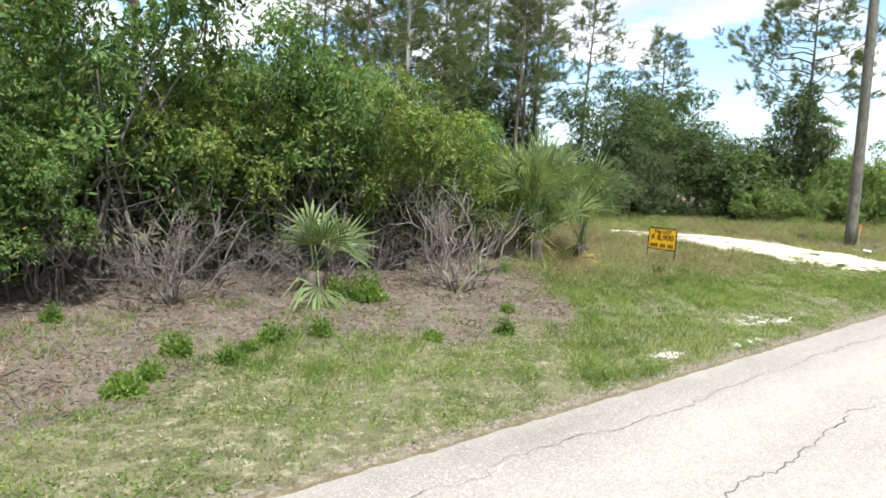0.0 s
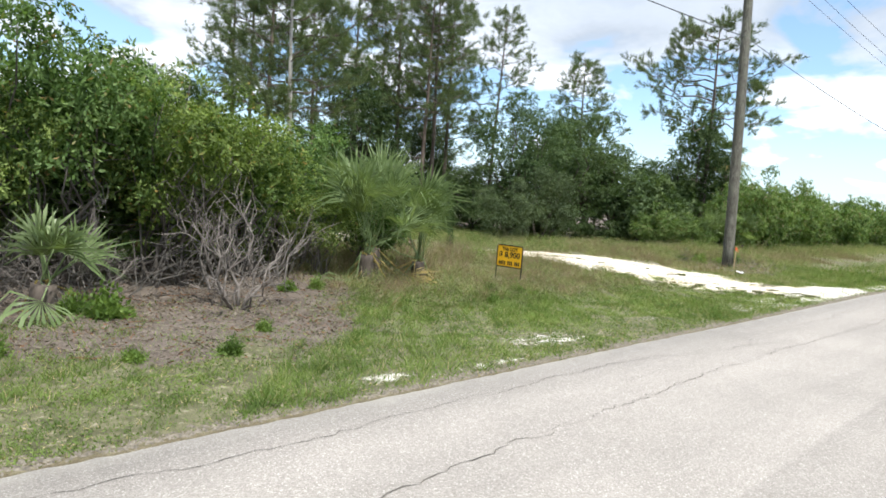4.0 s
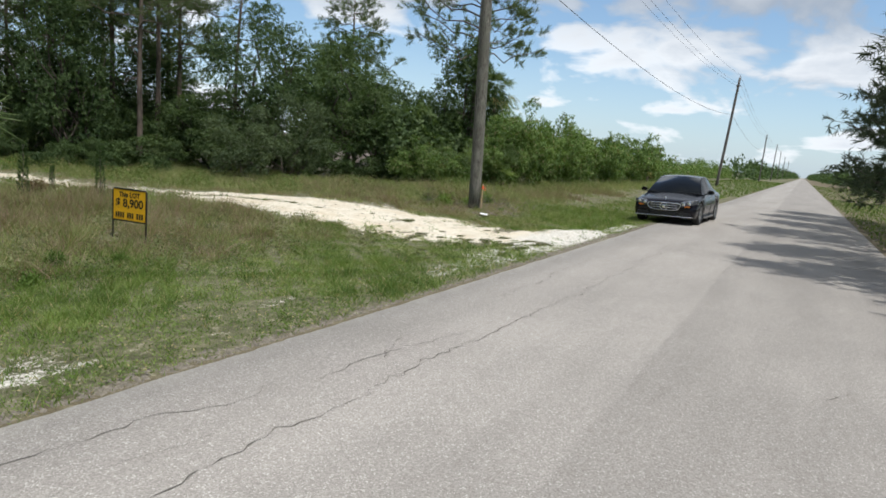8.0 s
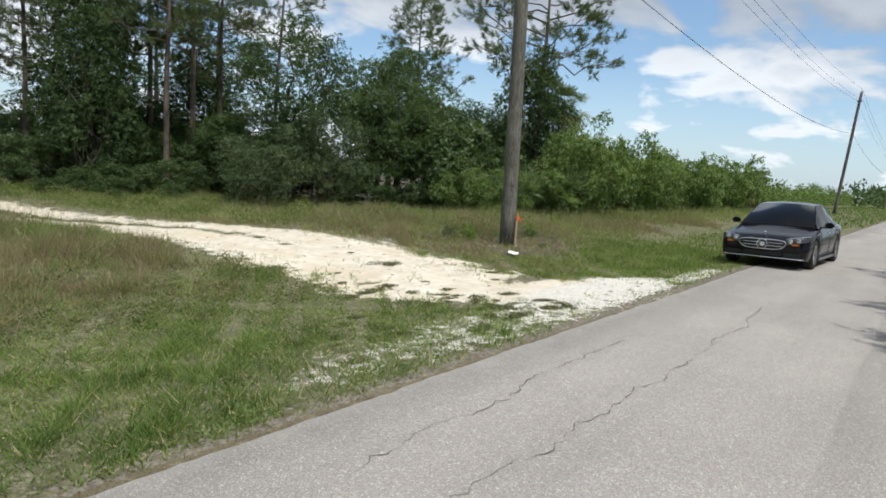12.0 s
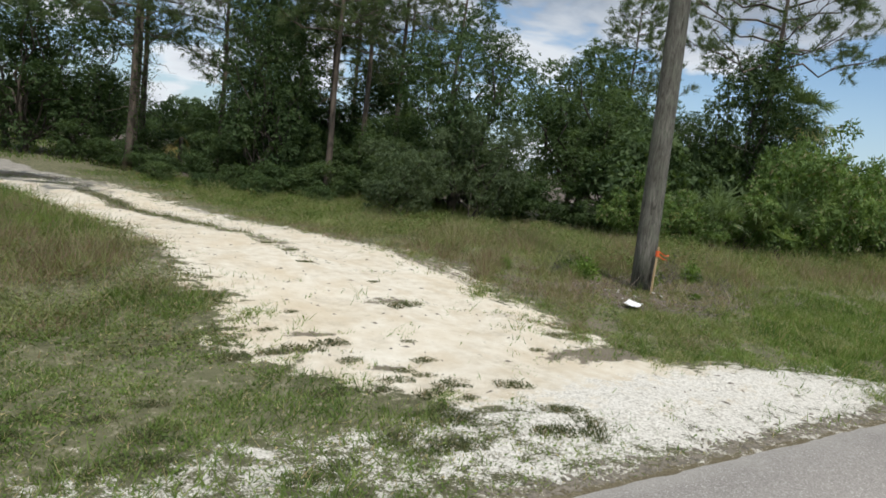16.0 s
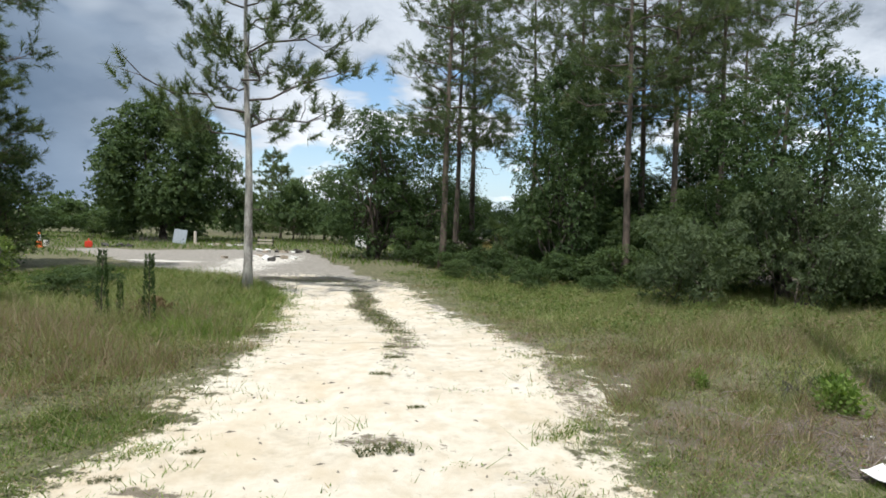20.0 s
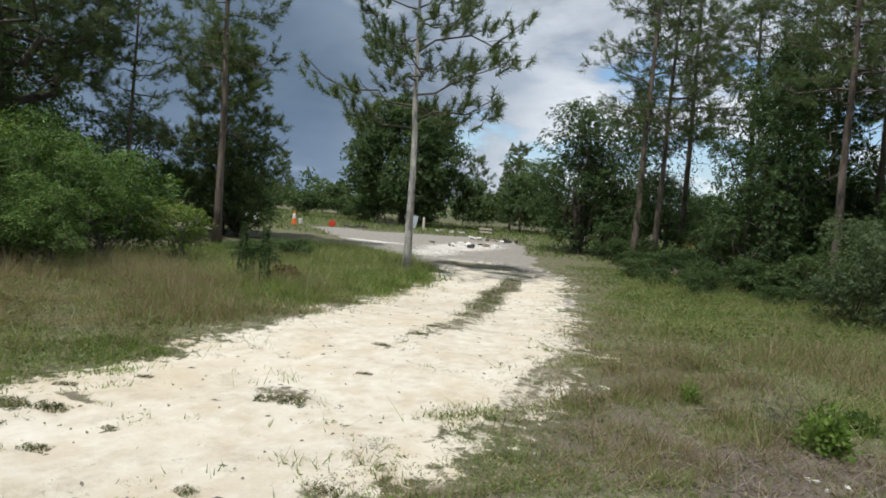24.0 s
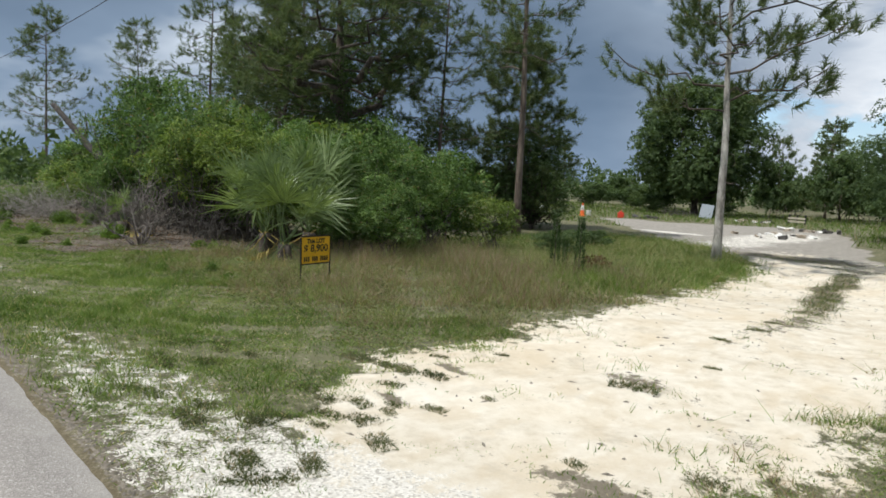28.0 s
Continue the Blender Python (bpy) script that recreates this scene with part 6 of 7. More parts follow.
add_tube(s, np.array([(0, 0, 0.66), (0, 0, 0.70), (0, 0, 0.76)]), np.array([0.03, 0.032, 0.03]), 8, False)
part("tape_knot", s.data("tape_knot", ORANGE), lath, "orange tape wound round the stake")

s = Soup()
gxp, gyp = np.meshgrid(np.linspace(-0.14, 0.14, 9), np.linspace(-0.11, 0.11, 7), indexing="ij")
zz = 0.02 + 0.03 * np.maximum(0, gxp / 0.14) ** 2 + 0.025 * np.maximum(0, -gyp / 0.11) ** 2 + 0.006 * np.sin(gxp * 30)
i, j = np.meshgrid(np.arange(8), np.arange(6), indexing="ij")
v = np.stack((gxp, gyp, zz), -1).reshape(-1, 3)
q = np.stack((i * 7 + j, (i + 1) * 7 + j, (i + 1) * 7 + j + 1, i * 7 + j + 1), -1).reshape(-1, 4)
s.add(v, quads=q)
s.add(v - np.array([0, 0, 0.004]), quads=q[:, ::-1])
ob = tagged(new("paper_sheet", s.data("paper_sheet", plain("white_card", (0.82, 0.82, 0.82), 0.7, 0, 0.04), True)), "curled white sheet of paper lying on the grass", "paper")
ob.matrix_basis = pose(26.15, 7.08, float(ground_z(26.15, 7.08)) + 0.05, 13, 0, 25)

SIGN_X, SIGN_Y = 15.39, 8.06
sign = thing("lot_sign", "yellow yard sign with black lettering on a thin steel frame", "sign", (SIGN_X, SIGN_Y, float(ground_z(SIGN_X, SIGN_Y))), 98)
YELLOW_BOARD = plain("yellow_board", (0.78, 0.43, 0.015), 0.45, 0, 0.08)
BLACK = plain("black_ink", (0.02, 0.018, 0.015), 0.5)
W_, H_, ZT = 0.63, 0.46, 0.77
board = part("board", box_data("board", (W_, 0.012, H_), YELLOW_BOARD, 0.002, (0, 0, ZT - H_ / 2)), sign)
for sx in (-1, 1):
    part("leg", box_data("leg", (0.022, 0.022, ZT + 0.25), BLACK, 0.003, (sx * (W_ / 2 + 0.012), 0, (ZT - 0.25) / 2)), sign)
for z in (ZT + 0.012, ZT - H_ - 0.012):
    part("rail", box_data("rail", (W_, 0.022, 0.022), BLACK, 0.003, (0, 0, z)), sign)


def lettering(text, size, x, z, face):
    c = bpy.data.curves.new("lettering", "FONT")
    c.body, c.size, c.align_x, c.align_y, c.extrude, c.offset = text, size, "CENTER", "CENTER", 0.001, 0.004
    tmp = bpy.data.objects.new("tmp_text", c)
    me = bpy.data.meshes.new_from_object(tmp)
    bpy.data.objects.remove(tmp)
    me.materials.clear()
    me.materials.append(BLACK)
    ob = part("lettering", me, board)
    ob.matrix_local = pose(x, -face * 0.0075, z, 90, 0, 0 if face > 0 else 180)


for face in (1, -1):
    lettering("This LOT", 0.105, 0, ZT - 0.075, face)
    lettering("$ 8,900", 0.178, 0, ZT - 0.205, face)
    for k in range(12):
        if k in (3, 7):
            continue
        part("digit_bar", box_data("digit_bar", (0.030, 0.004, 0.085), BLACK, 0, (-0.253 + k * 0.046, -face * 0.0075, ZT - 0.385)), board)

# ---- thin juniper-like saplings in the field ----
def spire(seed, H):
    rng = np.random.default_rng(seed)
    s, st = Soup(), Soup()
    n = 700
    z = rng.uniform(0.05, 1, n)
    r = 0.055 * (1 - 0.75 * z) + 0.01
    a = rng.uniform(0, 6.28, n)
    at = np.stack((np.cos(a) * r, np.sin(a) * r, z * H), 1)
    add_leaves(s, rng, at, np.stack((np.cos(a), np.sin(a), np.full(n, 1.2)), 1), 0.06, 0.014)
    add_tube(st, bent(rng, (0, 0, -0.05), (0, 0, H * 0.95), 6, 0.01), np.linspace(0.012, 0.004, 6), 4, False)
    return [("stem", st.data("stem", BARK_DARK)), ("foliage", s.data("foliage", LEAF_DARK))]


SPIRE = spire(401, 0.95)
for x, y, size in ((17.88, 12.43, 1.3), (16.71, 13.21, 1.35), (17.15, 12.95, 0.8)):
    put_tree("dogfennel_sapling", SPIRE, "slim dark upright weed sapling in the tall grass", "sapling", x, y, x * 100 % 360, size, "slim saplings")

fern = shrub(431, 0.42, 0.5, 0.02, 14, 0.13, 1400, 0.07, 0.03, leaf_material("rusty_leaf", (0.09, 0.060, 0.032), (0.17, 0.115, 0.06), (0.26, 0.18, 0.10), None, 0.6, 0.25), BARK_DARK, 8, 1)
put_shrub("dry_bush", fern, "small rust-brown dried bush in the tall grass", "bush", 17.25, 13.9, 20, 1.0, 1.0)

# ---- low grass mats on the bare sand ----
def grass_mat(seed):
    g = np.random.default_rng(seed)
    s = Soup()
    p = g.normal(0, 1, (320, 2)).clip(-1.4, 1.4) * np.array([0.12, 0.065])
    add_blades(s, g, np.concatenate((p, np.full((320, 1), 0.0)), 1), 0.035, 0.010, 1.0)
    return s.data("grass_tuft", GRASS_MAT)


GRASS_MAT = leaf_material("mat_grass_blade", (0.055, 0.070, 0.030), (0.10, 0.12, 0.05), (0.17, 0.18, 0.09), (0.26, 0.21, 0.13), 0.6, 0.25, 0.8, 0.8)
MATS = [grass_mat(441 + k) for k in range(3)]
g = np.random.default_rng(449)
SHELL_MATS = tuple((17.6 + 4.4 * g.random(), 3.4 + 1.6 * g.random(), 0.4 + 0.7 * g.random()) for k in range(40))
for k, (x, y, size) in enumerate(((20.45, 5.91, 1.1), (20.75, 6.01, 1.0), (20.71, 5.51, 0.7), (20.9, 5.01, 0.9), (20.72, 7.02, 0.5), (21.55, 5.93, 0.45), (22.2, 7.22, 1.3), (21.11, 5.23, 0.6), (19.75, 5.83, 1.1), (21.23, 5.08, 0.6),
                                 (21.42, 5.41, 0.7), (22.83, 5.42, 0.6), (23.5, 5.94, 0.8), (21.8, 3.6, 0.9), (20.15, 5.88, 0.8), (20.3, 6.5, 0.6), (21.9, 9.7, 0.7), (22.0, 10.6, 0.8), (21.9, 11.4, 0.7), (22.4, 8.4, 0.5)) + SHELL_MATS):
    ob = tagged(new("grass_tuft", MATS[k % 3]), "low dark tuft of grass on white sand and shell", "grass tuft", "grass tufts on the track")
    ob.matrix_basis = pose(x, y, float(ground_z(x, y)) + 0.002, 0, 0, -20 + k * 23 % 50) @ Matrix.Diagonal((size, size, size, 1))

rng = np.random.default_rng(311)
s = Soup()
strip = scatter(rng, 19000, 19.0, 22.8, 11.2, 22.8, lambda x, y: ramp01(-np.abs(x - np.interp(y, [10.4, 12.0, 13.8, 17.0, 18.3, 20.5, 23.5], [22.1, 22.0, 21.7, 20.9, 20.6, 20.3, 19.7])), -0.40, -0.1) * patchy(x, y, 4.1, 0.4, -0.6, 0.5) * ramp01(y, 11.0, 13.5))
add_blades(s, rng, strip, 0.04 + 0.15 * ramp01(strip[:, 1], 11.8, 14.0) * ramp01(-strip[:, 1], -22.6, -20.5), 0.010, 0.8)
tagged(new("track_grass", s.data("track_grass", GRASS_MAT)), "ragged dark grass strip between the wheel ruts", "grass", kind="stuff")

# ---- low bright weeds ----
def weed(seed, R, H, n, ll, lw):
    rng = np.random.default_rng(seed)
    s = Soup()
    d = unit(rng.normal(size=(n, 3)))
    d[:, 2] = np.abs(d[:, 2])
    lump = rng.integers(0, 9, n)
    off = rng.normal(0, 0.5, (9, 2)).clip(-0.25, 0.25) * R
    tall = rng.uniform(0.45, 1.25, 9)
    at = d * np.stack((np.full(n, R * 0.5), np.full(n, R * 0.5), H * tall[lump]), 1) * rng.uniform(0.25, 1.0, (n, 1))
    at[:, :2] += off[lump]
    add_leaves(s, rng, at, d + rng.normal(size=(n, 3)) * 0.6, ll, lw)
    return s.data("weed_clump", WEED)


WEEDS = [weed(411 + k, 0.25, 0.24, 760, 0.055, 0.026) for k in range(3)]
for k, (x, y, size) in enumerate(((0.87, 7.5, 1.7), (1.62, 7.25, 1.8), (2.1, 7.45, 1.3), (-0.4, 6.0, 1.7), (-0.9, 6.3, 1.2), (3.06, 5.25, 1.35), (3.3, 5.55, 1.0), (3.72, 6.1, 1.2), (4.05, 5.65, 1.1), (4.65, 5.95, 1.3), (5.27, 6.05, 1.1), (4.35, 5.85, 0.9),
                                 (6.73, 7.35, 2.2), (6.4, 7.6, 1.4), (6.36, 5.4, 0.9), (7.26, 5.15, 1.0), (1.67, 5.9, 0.9), (2.1, 5.75, 0.8), (2.97, 7.7, 1.0), (8.1, 5.9, 0.8), (9.9, 8.3, 1.3), (10.5, 8.4, 1.2), (13.6, 7.0, 1.0), (14.4, 6.9, 0.9), (12.9, 6.3, 1.0), (26.75, 8.75, 1.9), (28.5, 8.75, 2.0), (28.05, 8.45, 1.5), (29.6, 8.6, 1.8), (27.2, 9.6, 1.5), (25.6, 9.6, 1.1), (28.9, 9.6, 1.3), (28.1, 7.4, 0.8))):
    ob = tagged(new("weed_clump", WEEDS[k % 3]), "low bright green broad-leaved weed", "weed", "bright weeds")
    ob.matrix_basis = pose(x, y, float(ground_z(x, y)), 0, 0, k * 47) @ Matrix.Diagonal((size * 0.72, size * 0.72, size * 0.8, 1))


# ---- dumped things round the turning circle ----
def at_ground(x, y):
    return (x, y, float(ground_z(x, y)))


CONE_ORANGE = plain("cone_orange", (0.85, 0.17, 0.035), 0.5)
WHITE_PLASTIC = plain("white_plastic", (0.78, 0.78, 0.76), 0.4)


def turned(name, prof, mat, segs=20):
    bm = bmesh.new()
    rings = [[bm.verts.new((r * math.cos(q * 2 * math.pi / segs), r * math.sin(q * 2 * math.pi / segs), z)) for q in range(segs)] for r, z in prof]
    for lo, hi in zip(rings[:-1], rings[1:]):
        for q in range(segs):
            bm.faces.new((lo[q], lo[(q + 1) % segs], hi[(q + 1) % segs], hi[q]))
    bm.faces.new(rings[-1])
    bm.faces.new(rings[0][::-1])
    return bm_data(name, bm, mat, False)


cone = thing("traffic_cone", "orange traffic cone with a white sleeve on the turning circle", "traffic cone", at_ground(-0.8, 39.3), 20)
part("base", box_data("base", (0.42, 0.42, 0.05), CONE_ORANGE, 0.012, (0, 0, 0.025)), cone)
shell = part("cone_shell", turned("cone_shell", [(0.17, 0.05), (0.15, 0.12), (0.055, 0.86), (0.04, 0.9)], CONE_ORANGE), cone)
part("reflective_sleeve", turned("reflective_sleeve", [(0.118, 0.42), (0.122, 0.43), (0.084, 0.72), (0.08, 0.73)], WHITE_PLASTIC), shell, "white reflective sleeve")
bucket = thing("bucket", "white plastic bucket standing on the turning circle", "bucket", at_ground(-1.25, 40.7), 0)
part("pail", turned("pail", [(0.13, 0.0), (0.155, 0.36), (0.165, 0.37), (0.165, 0.40), (0.14, 0.40)], WHITE_PLASTIC), bucket)
can = thing("fuel_can", "red plastic fuel can abandoned on grey gravel", "fuel can", at_ground(1.0, 41.2), 30)
part("can_body", box_data("can_body", (0.42, 0.28, 0.40), plain("red_plastic", (0.70, 0.06, 0.03), 0.45), 0.05, (0, 0, 0.2)), can)
part("spout", turned("spout", [(0.05, 0.38), (0.035, 0.5), (0.03, 0.54)], plain("red_plastic", (0.70, 0.06, 0.03), 0.45), 12), can)
crate = thing("white_box", "white box half hidden in the weeds", "box", at_ground(-6.2, 41.6), 15)
part("box_body", box_data("box_body", (0.9, 0.6, 0.5), WHITE_PLASTIC, 0.03, (0, 0, 0.22)), crate)
panel = thing("leaning_panel", "grey board propped up on a dark frame", "board", at_ground(3.2, 49.0), 12)
pb = part("board", box_data("board", (0.9, 0.05, 1.05), plain("grey_board", (0.30, 0.34, 0.38), 0.6), 0.015, (0, 0, 0.56)), panel)
pb.rotation_euler = (radians(-14), radians(6), 0)
part("prop", box_data("prop", (0.08, 0.75, 0.08), BLACK, 0.01, (0.3, 0.42, 0.36)), panel)
ob = thing("timber_post", "short pale post beside the grey board", "post", at_ground(4.5, 48.7), 0)
part("post_shaft", box_data("post_shaft", (0.16, 0.16, 1.0), plain("pale_post", (0.62, 0.55, 0.47), 0.8), 0.02, (0, 0, 0.45)), ob)
pallet = thing("broken_pallet", "tipped wooden crate frame on the grass", "pallet", at_ground(9.2, 49.8), -12)
for z in (0.20, 0.42):
    part("slat", box_data("slat", (1.2, 0.04, 0.13), plain("bleached_wood", (0.46, 0.42, 0.33), 0.8), 0.008, (0, 0, z)), pallet)
for x in (-0.56, 0.0, 0.56):
    part("bearer", box_data("bearer", (0.1, 0.09, 0.66), BLACK, 0.008, (x, 0.07, 0.33)), pallet)
washer = thing("dumped_appliance", "white dumped appliance at the edge of the trees", "appliance", at_ground(16.0, 51.8), 35)
part("cabinet", box_data("cabinet", (0.8, 0.7, 0.95), WHITE_PLASTIC, 0.03, (0, 0, 0.45)), washer)
part("lid", box_data("lid", (0.76, 0.62, 0.03), plain("grey_lid", (0.5, 0.5, 0.5), 0.5), 0.01, (0, 0, 0.945)), washer)
rng = np.random.default_rng(77)
SCRAP = [plain("scrap_white", (0.70, 0.69, 0.66), 0.7), plain("scrap_dark", (0.06, 0.055, 0.05), 0.7), plain("scrap_wood", (0.42, 0.36, 0.29), 0.85)]


def rubble(seed, mat):
    g = np.random.default_rng(seed)
    bm = bmesh.new()
    bmesh.ops.create_cube(bm, size=1.0)
    bmesh.ops.subdivide_edges(bm, edges=bm.edges[:], cuts=1)
    for v in bm.verts:
        v.co += Vector(g.normal(0, 0.11, 3))
    return bm_data("debris_piece", bm, mat)


PIECES = [rubble(k, SCRAP[k % 3]) for k in range(6)]
for k in range(46):
    cx_, cy_, sx_, sy_ = ((6.8, 48.3, 1.6, 0.8), (2.2, 42.9, 0.9, 0.4), (12.6, 41.8, 1.5, 0.6), (13.0, 36.0, 1.8, 3.0))[k % 4]
    x, y = cx_ + rng.normal(0, sx_ * 0.6), cy_ + rng.normal(0, sy_ * 0.6)
    ob = tagged(new("debris_piece", PIECES[(k * 5) % 6 if k % 4 != 1 else 1]), "broken bit of dumped debris on the gravel", "debris", "debris at the turning circle")
    h = rng.uniform(0.06, 0.22)
    ob.matrix_basis = pose(x, y, float(ground_z(x, y)) + h * 0.35, rng.uniform(-20, 20), rng.uniform(-20, 20), rng.uniform(0, 360)) @ Matrix.Diagonal((rng.uniform(0.15, 0.55), rng.uniform(0.1, 0.35), h, 1))
for k in range(14):
    x, y = 26.9 + rng.normal(0, 0.35), 7.75 + rng.normal(0, 0.3)
    ob = tagged(new("shell_stone", PIECES[0 if k % 3 else 3]), "pale lump of shell rock on bare soil", "stone", "shell stones at the power pole")
    ob.matrix_basis = pose(x, y, float(ground_z(x, y)) + 0.005, rng.uniform(-15, 15), 0, rng.uniform(0, 360)) @ Matrix.Diagonal((rng.uniform(0.02, 0.08), rng.uniform(0.02, 0.05), 0.025, 1))
for x, y, size, turn in ((0.9, 49.0, 0.8, 0), (1.9, 48.6, 0.6, 90)):
    ob = thing("brush_pile", "low brown heap of cut brush by the grey board", "brush pile", at_ground(x, y), turn, "brush piles")
    ob.scale = (size, size, size * 0.8)
    for key, data in TANGLE[0]:
        part(key, data, ob)

# clods, twigs and shell bits strewn over the track, crumbs along the road's edge
s = Soup()
n = 5500
x, y = rng.uniform(-4, 30, n), 2.93 + np.abs(rng.normal(0, 0.10, n))
x[:700], y[:700] = rng.uniform(17, 26, 700), rng.uniform(3.2, 21, 700)
ok = (drive_mask(x, y) > 0.3) | (y < 3.3)
x, y = x[ok], y[ok]
n = len(x)
z = ground_z(x, y) + 0.004
a = rng.uniform(0, 6.28, n)
ln, wd = rng.uniform(0.01, 0.06, n), rng.uniform(0.004, 0.016, n)
dx, dy = np.stack((np.cos(a), np.sin(a)), 1) * ln[:, None], np.stack((-np.sin(a), np.cos(a)), 1) * wd[:, None]
base = np.stack((x, y), 1)
ring = [np.concatenate((base + k1 * dx + k2 * dy, (z - 0.004)[:, None]), 1) for k1, k2 in ((-1, 0), (0, -1), (1, 0), (0, 1))]
top = np.concatenate((base + 0.1 * dx, (z + np.minimum(wd, 0.012))[:, None]), 1)
v = np.stack((*ring, top), 1).reshape(-1, 3)
k = np.arange(n)[:, None] * 5
s.add(v, tris=np.concatenate([k + np.array([[p_, (p_ + 1) % 4, 4]]) for p_ in range(4)]))
tagged(new("track_clods", s.data("track_clods", plain("clod", (0.17, 0.15, 0.12), 0.95, 0, 0.5, 30))), "small clods, twigs and bits strewn over the sand", "debris", kind="stuff")


# ---- parked sedan ----
PAINT = plain("black_paint", (0.005, 0.005, 0.009), 0.22, 0.0, 0.05, coat=0.2)
PAINT.node_tree.nodes["Principled BSDF"].inputs["Specular IOR Level"].default_value = 0.24
CHROME = plain("chrome", (0.75, 0.75, 0.77), 0.12, 1.0, 0.03)
RUBBER = plain("tyre_rubber", (0.018, 0.018, 0.018), 0.85)
TRIM = plain("black_trim", (0.015, 0.015, 0.016), 0.5)
ALLOY = plain("alloy", (0.62, 0.62, 0.64), 0.3, 0.9, 0.05)
m, t, b = material("tinted_glass")
b.inputs["Base Color"].default_value = (0.012, 0.014, 0.016, 1)
b.inputs["Roughness"].default_value, b.inputs["Transmission Weight"].default_value, b.inputs["IOR"].default_value = 0.05, 0.3, 1.12
b.inputs["Specular IOR Level"].default_value = 0.3
GLASS = m
m, t, b = material("lamp_glass")
b.inputs["Base Color"].default_value = (0.10, 0.105, 0.115, 1)
b.inputs["Roughness"].default_value, b.inputs["Metallic"].default_value, b.inputs["Coat Weight"].default_value = 0.15, 0.5, 0.6
LAMP = m
AMBER = plain("amber_lens", (0.75, 0.24, 0.03), 0.2)

WHEELS_X, WHEEL_R = (0.86, 3.73), 0.335
STX = np.array([0.0, 0.06, 0.2, 0.5, 0.95, 1.4, 2.2, 3.2, 3.9, 4.4, 4.7, 4.82, 4.87])
ST_W = np.array([0.76, 0.85, 0.90, 0.92, 0.925, 0.925, 0.925, 0.925, 0.92, 0.90, 0.86, 0.80, 0.70])
ST_B = np.array([0.34, 0.25, 0.21, 0.19, 0.19, 0.19, 0.19, 0.19, 0.20, 0.23, 0.28, 0.34, 0.42])
ST_S = np.array([0.52, 0.62, 0.68, 0.745, 0.80, 0.85, 0.885, 0.91, 0.925, 0.92, 0.90, 0.85, 0.75])
ST_T = np.array([0.58, 0.69, 0.755, 0.81, 0.88, 0.955, 0.97, 0.985, 1.00, 1.00, 0.97, 0.91, 0.80])


def car_body():
    s = Soup()
    xs = np.unique(np.concatenate((STX, np.linspace(0.3, 1.45, 24), np.linspace(3.15, 4.35, 24))))
    rows = []
    for x in xs:
        w, zb, zs, zt = (float(np.interp(x, STX, a)) for a in (ST_W, ST_B, ST_S, ST_T))
        arch = zb
        for xc in WHEELS_X:
            d = abs(x - xc)
            if d < 0.40:
                arch = max(arch, WHEEL_R + math.sqrt(0.40 ** 2 - d * d) - 0.01)
        arch = min(arch, zs - 0.06)
        mid = max(arch + 0.02, (zb + zs) / 2)
        rows.append([(0, arch if arch > zb + 0.05 else zb), (w * 0.80, arch), (w * 0.97, arch + 0.015), (w, max(mid, arch + 0.03)), (w * 0.985, zs - 0.03), (w * 0.93, zs + 0.25 * (zt - zs)), (w * 0.72, zs + 0.72 * (zt - zs)), (w * 0.4, zt - 0.008), (0, zt)])
    R = np.array(rows)
    n, m_ = R.shape[:2]
    right = np.stack((np.repeat(xs[:, None], m_, 1), R[:, :, 0], R[:, :, 1]), -1)
    left = right * np.array([1, -1, 1])
    loop = np.concatenate((right, left[:, ::-1][:, 1:-1]), 1)
    k = loop.shape[1]
    v = loop.reshape(-1, 3)
    i, j = np.meshgrid(np.arange(n - 1), np.arange(k), indexing="ij")
    s.add(v, quads=np.stack((i * k + j, i * k + (j + 1) % k, (i + 1) * k + (j + 1) % k, (i + 1) * k + j), -1).reshape(-1, 4))
    for row, flip in ((0, 1), (n - 1, -1)):
        ring = loop[row]
        c = ring.mean(axis=0)
        tri = [(0, 1 + q, 1 + (q + 1) % k) for q in range(k)]
        s.add(np.concatenate((c[None], ring)), tris=[(a_, c_, b_) for a_, b_, c_ in tri] if flip > 0 else tri)
    return s.data("body", PAINT, True)


def grid_patch(name, rows, mat, smooth=True, thick=0.012):
    """A bent panel from rows of points, given a small thickness."""
    R = np.asarray(rows, float)
    n, k = R.shape[:2]
    s = Soup()
    i, j = np.meshgrid(np.arange(n - 1), np.arange(k - 1), indexing="ij")
    q = np.stack((i * k + j, i * k + j + 1, (i + 1) * k + j + 1, (i + 1) * k + j), -1).reshape(-1, 4)
    v = R.reshape(-1, 3)
    c = v.mean(axis=0)
    inner = v + unit(np.array([2.5, 0, 0.6]) - c) * thick
    s.add(v, quads=q)
    s.add(inner, quads=q[:, ::-1])
    return s.data(name, mat, smooth)


def lathe(name, prof, mat, segs=28):
    """A wheel part turned about the car's cross axis."""
    prof = np.asarray(prof, float)
    a = np.arange(segs) * 2 * np.pi / segs
    v = np.stack((np.cos(a)[:, None] * prof[None, :, 1], np.repeat(prof[None, :, 0], segs, 0), np.sin(a)[:, None] * prof[None, :, 1]), -1)
    k = len(prof)
    i, j = np.meshgrid(np.arange(segs), np.arange(k - 1), indexing="ij")
    s = Soup()
    s.add(v.reshape(-1, 3), quads=np.stack((i * k + j, i * k + j + 1, ((i + 1) % segs) * k + j + 1, ((i + 1) % segs) * k + j), -1).reshape(-1, 4))
    return s.data(name, mat, True)


def front_x(y):
    """How far back the nose lies at this distance from the middle."""
    return float(np.interp(abs(y), ST_W[:5], STX[:5]))


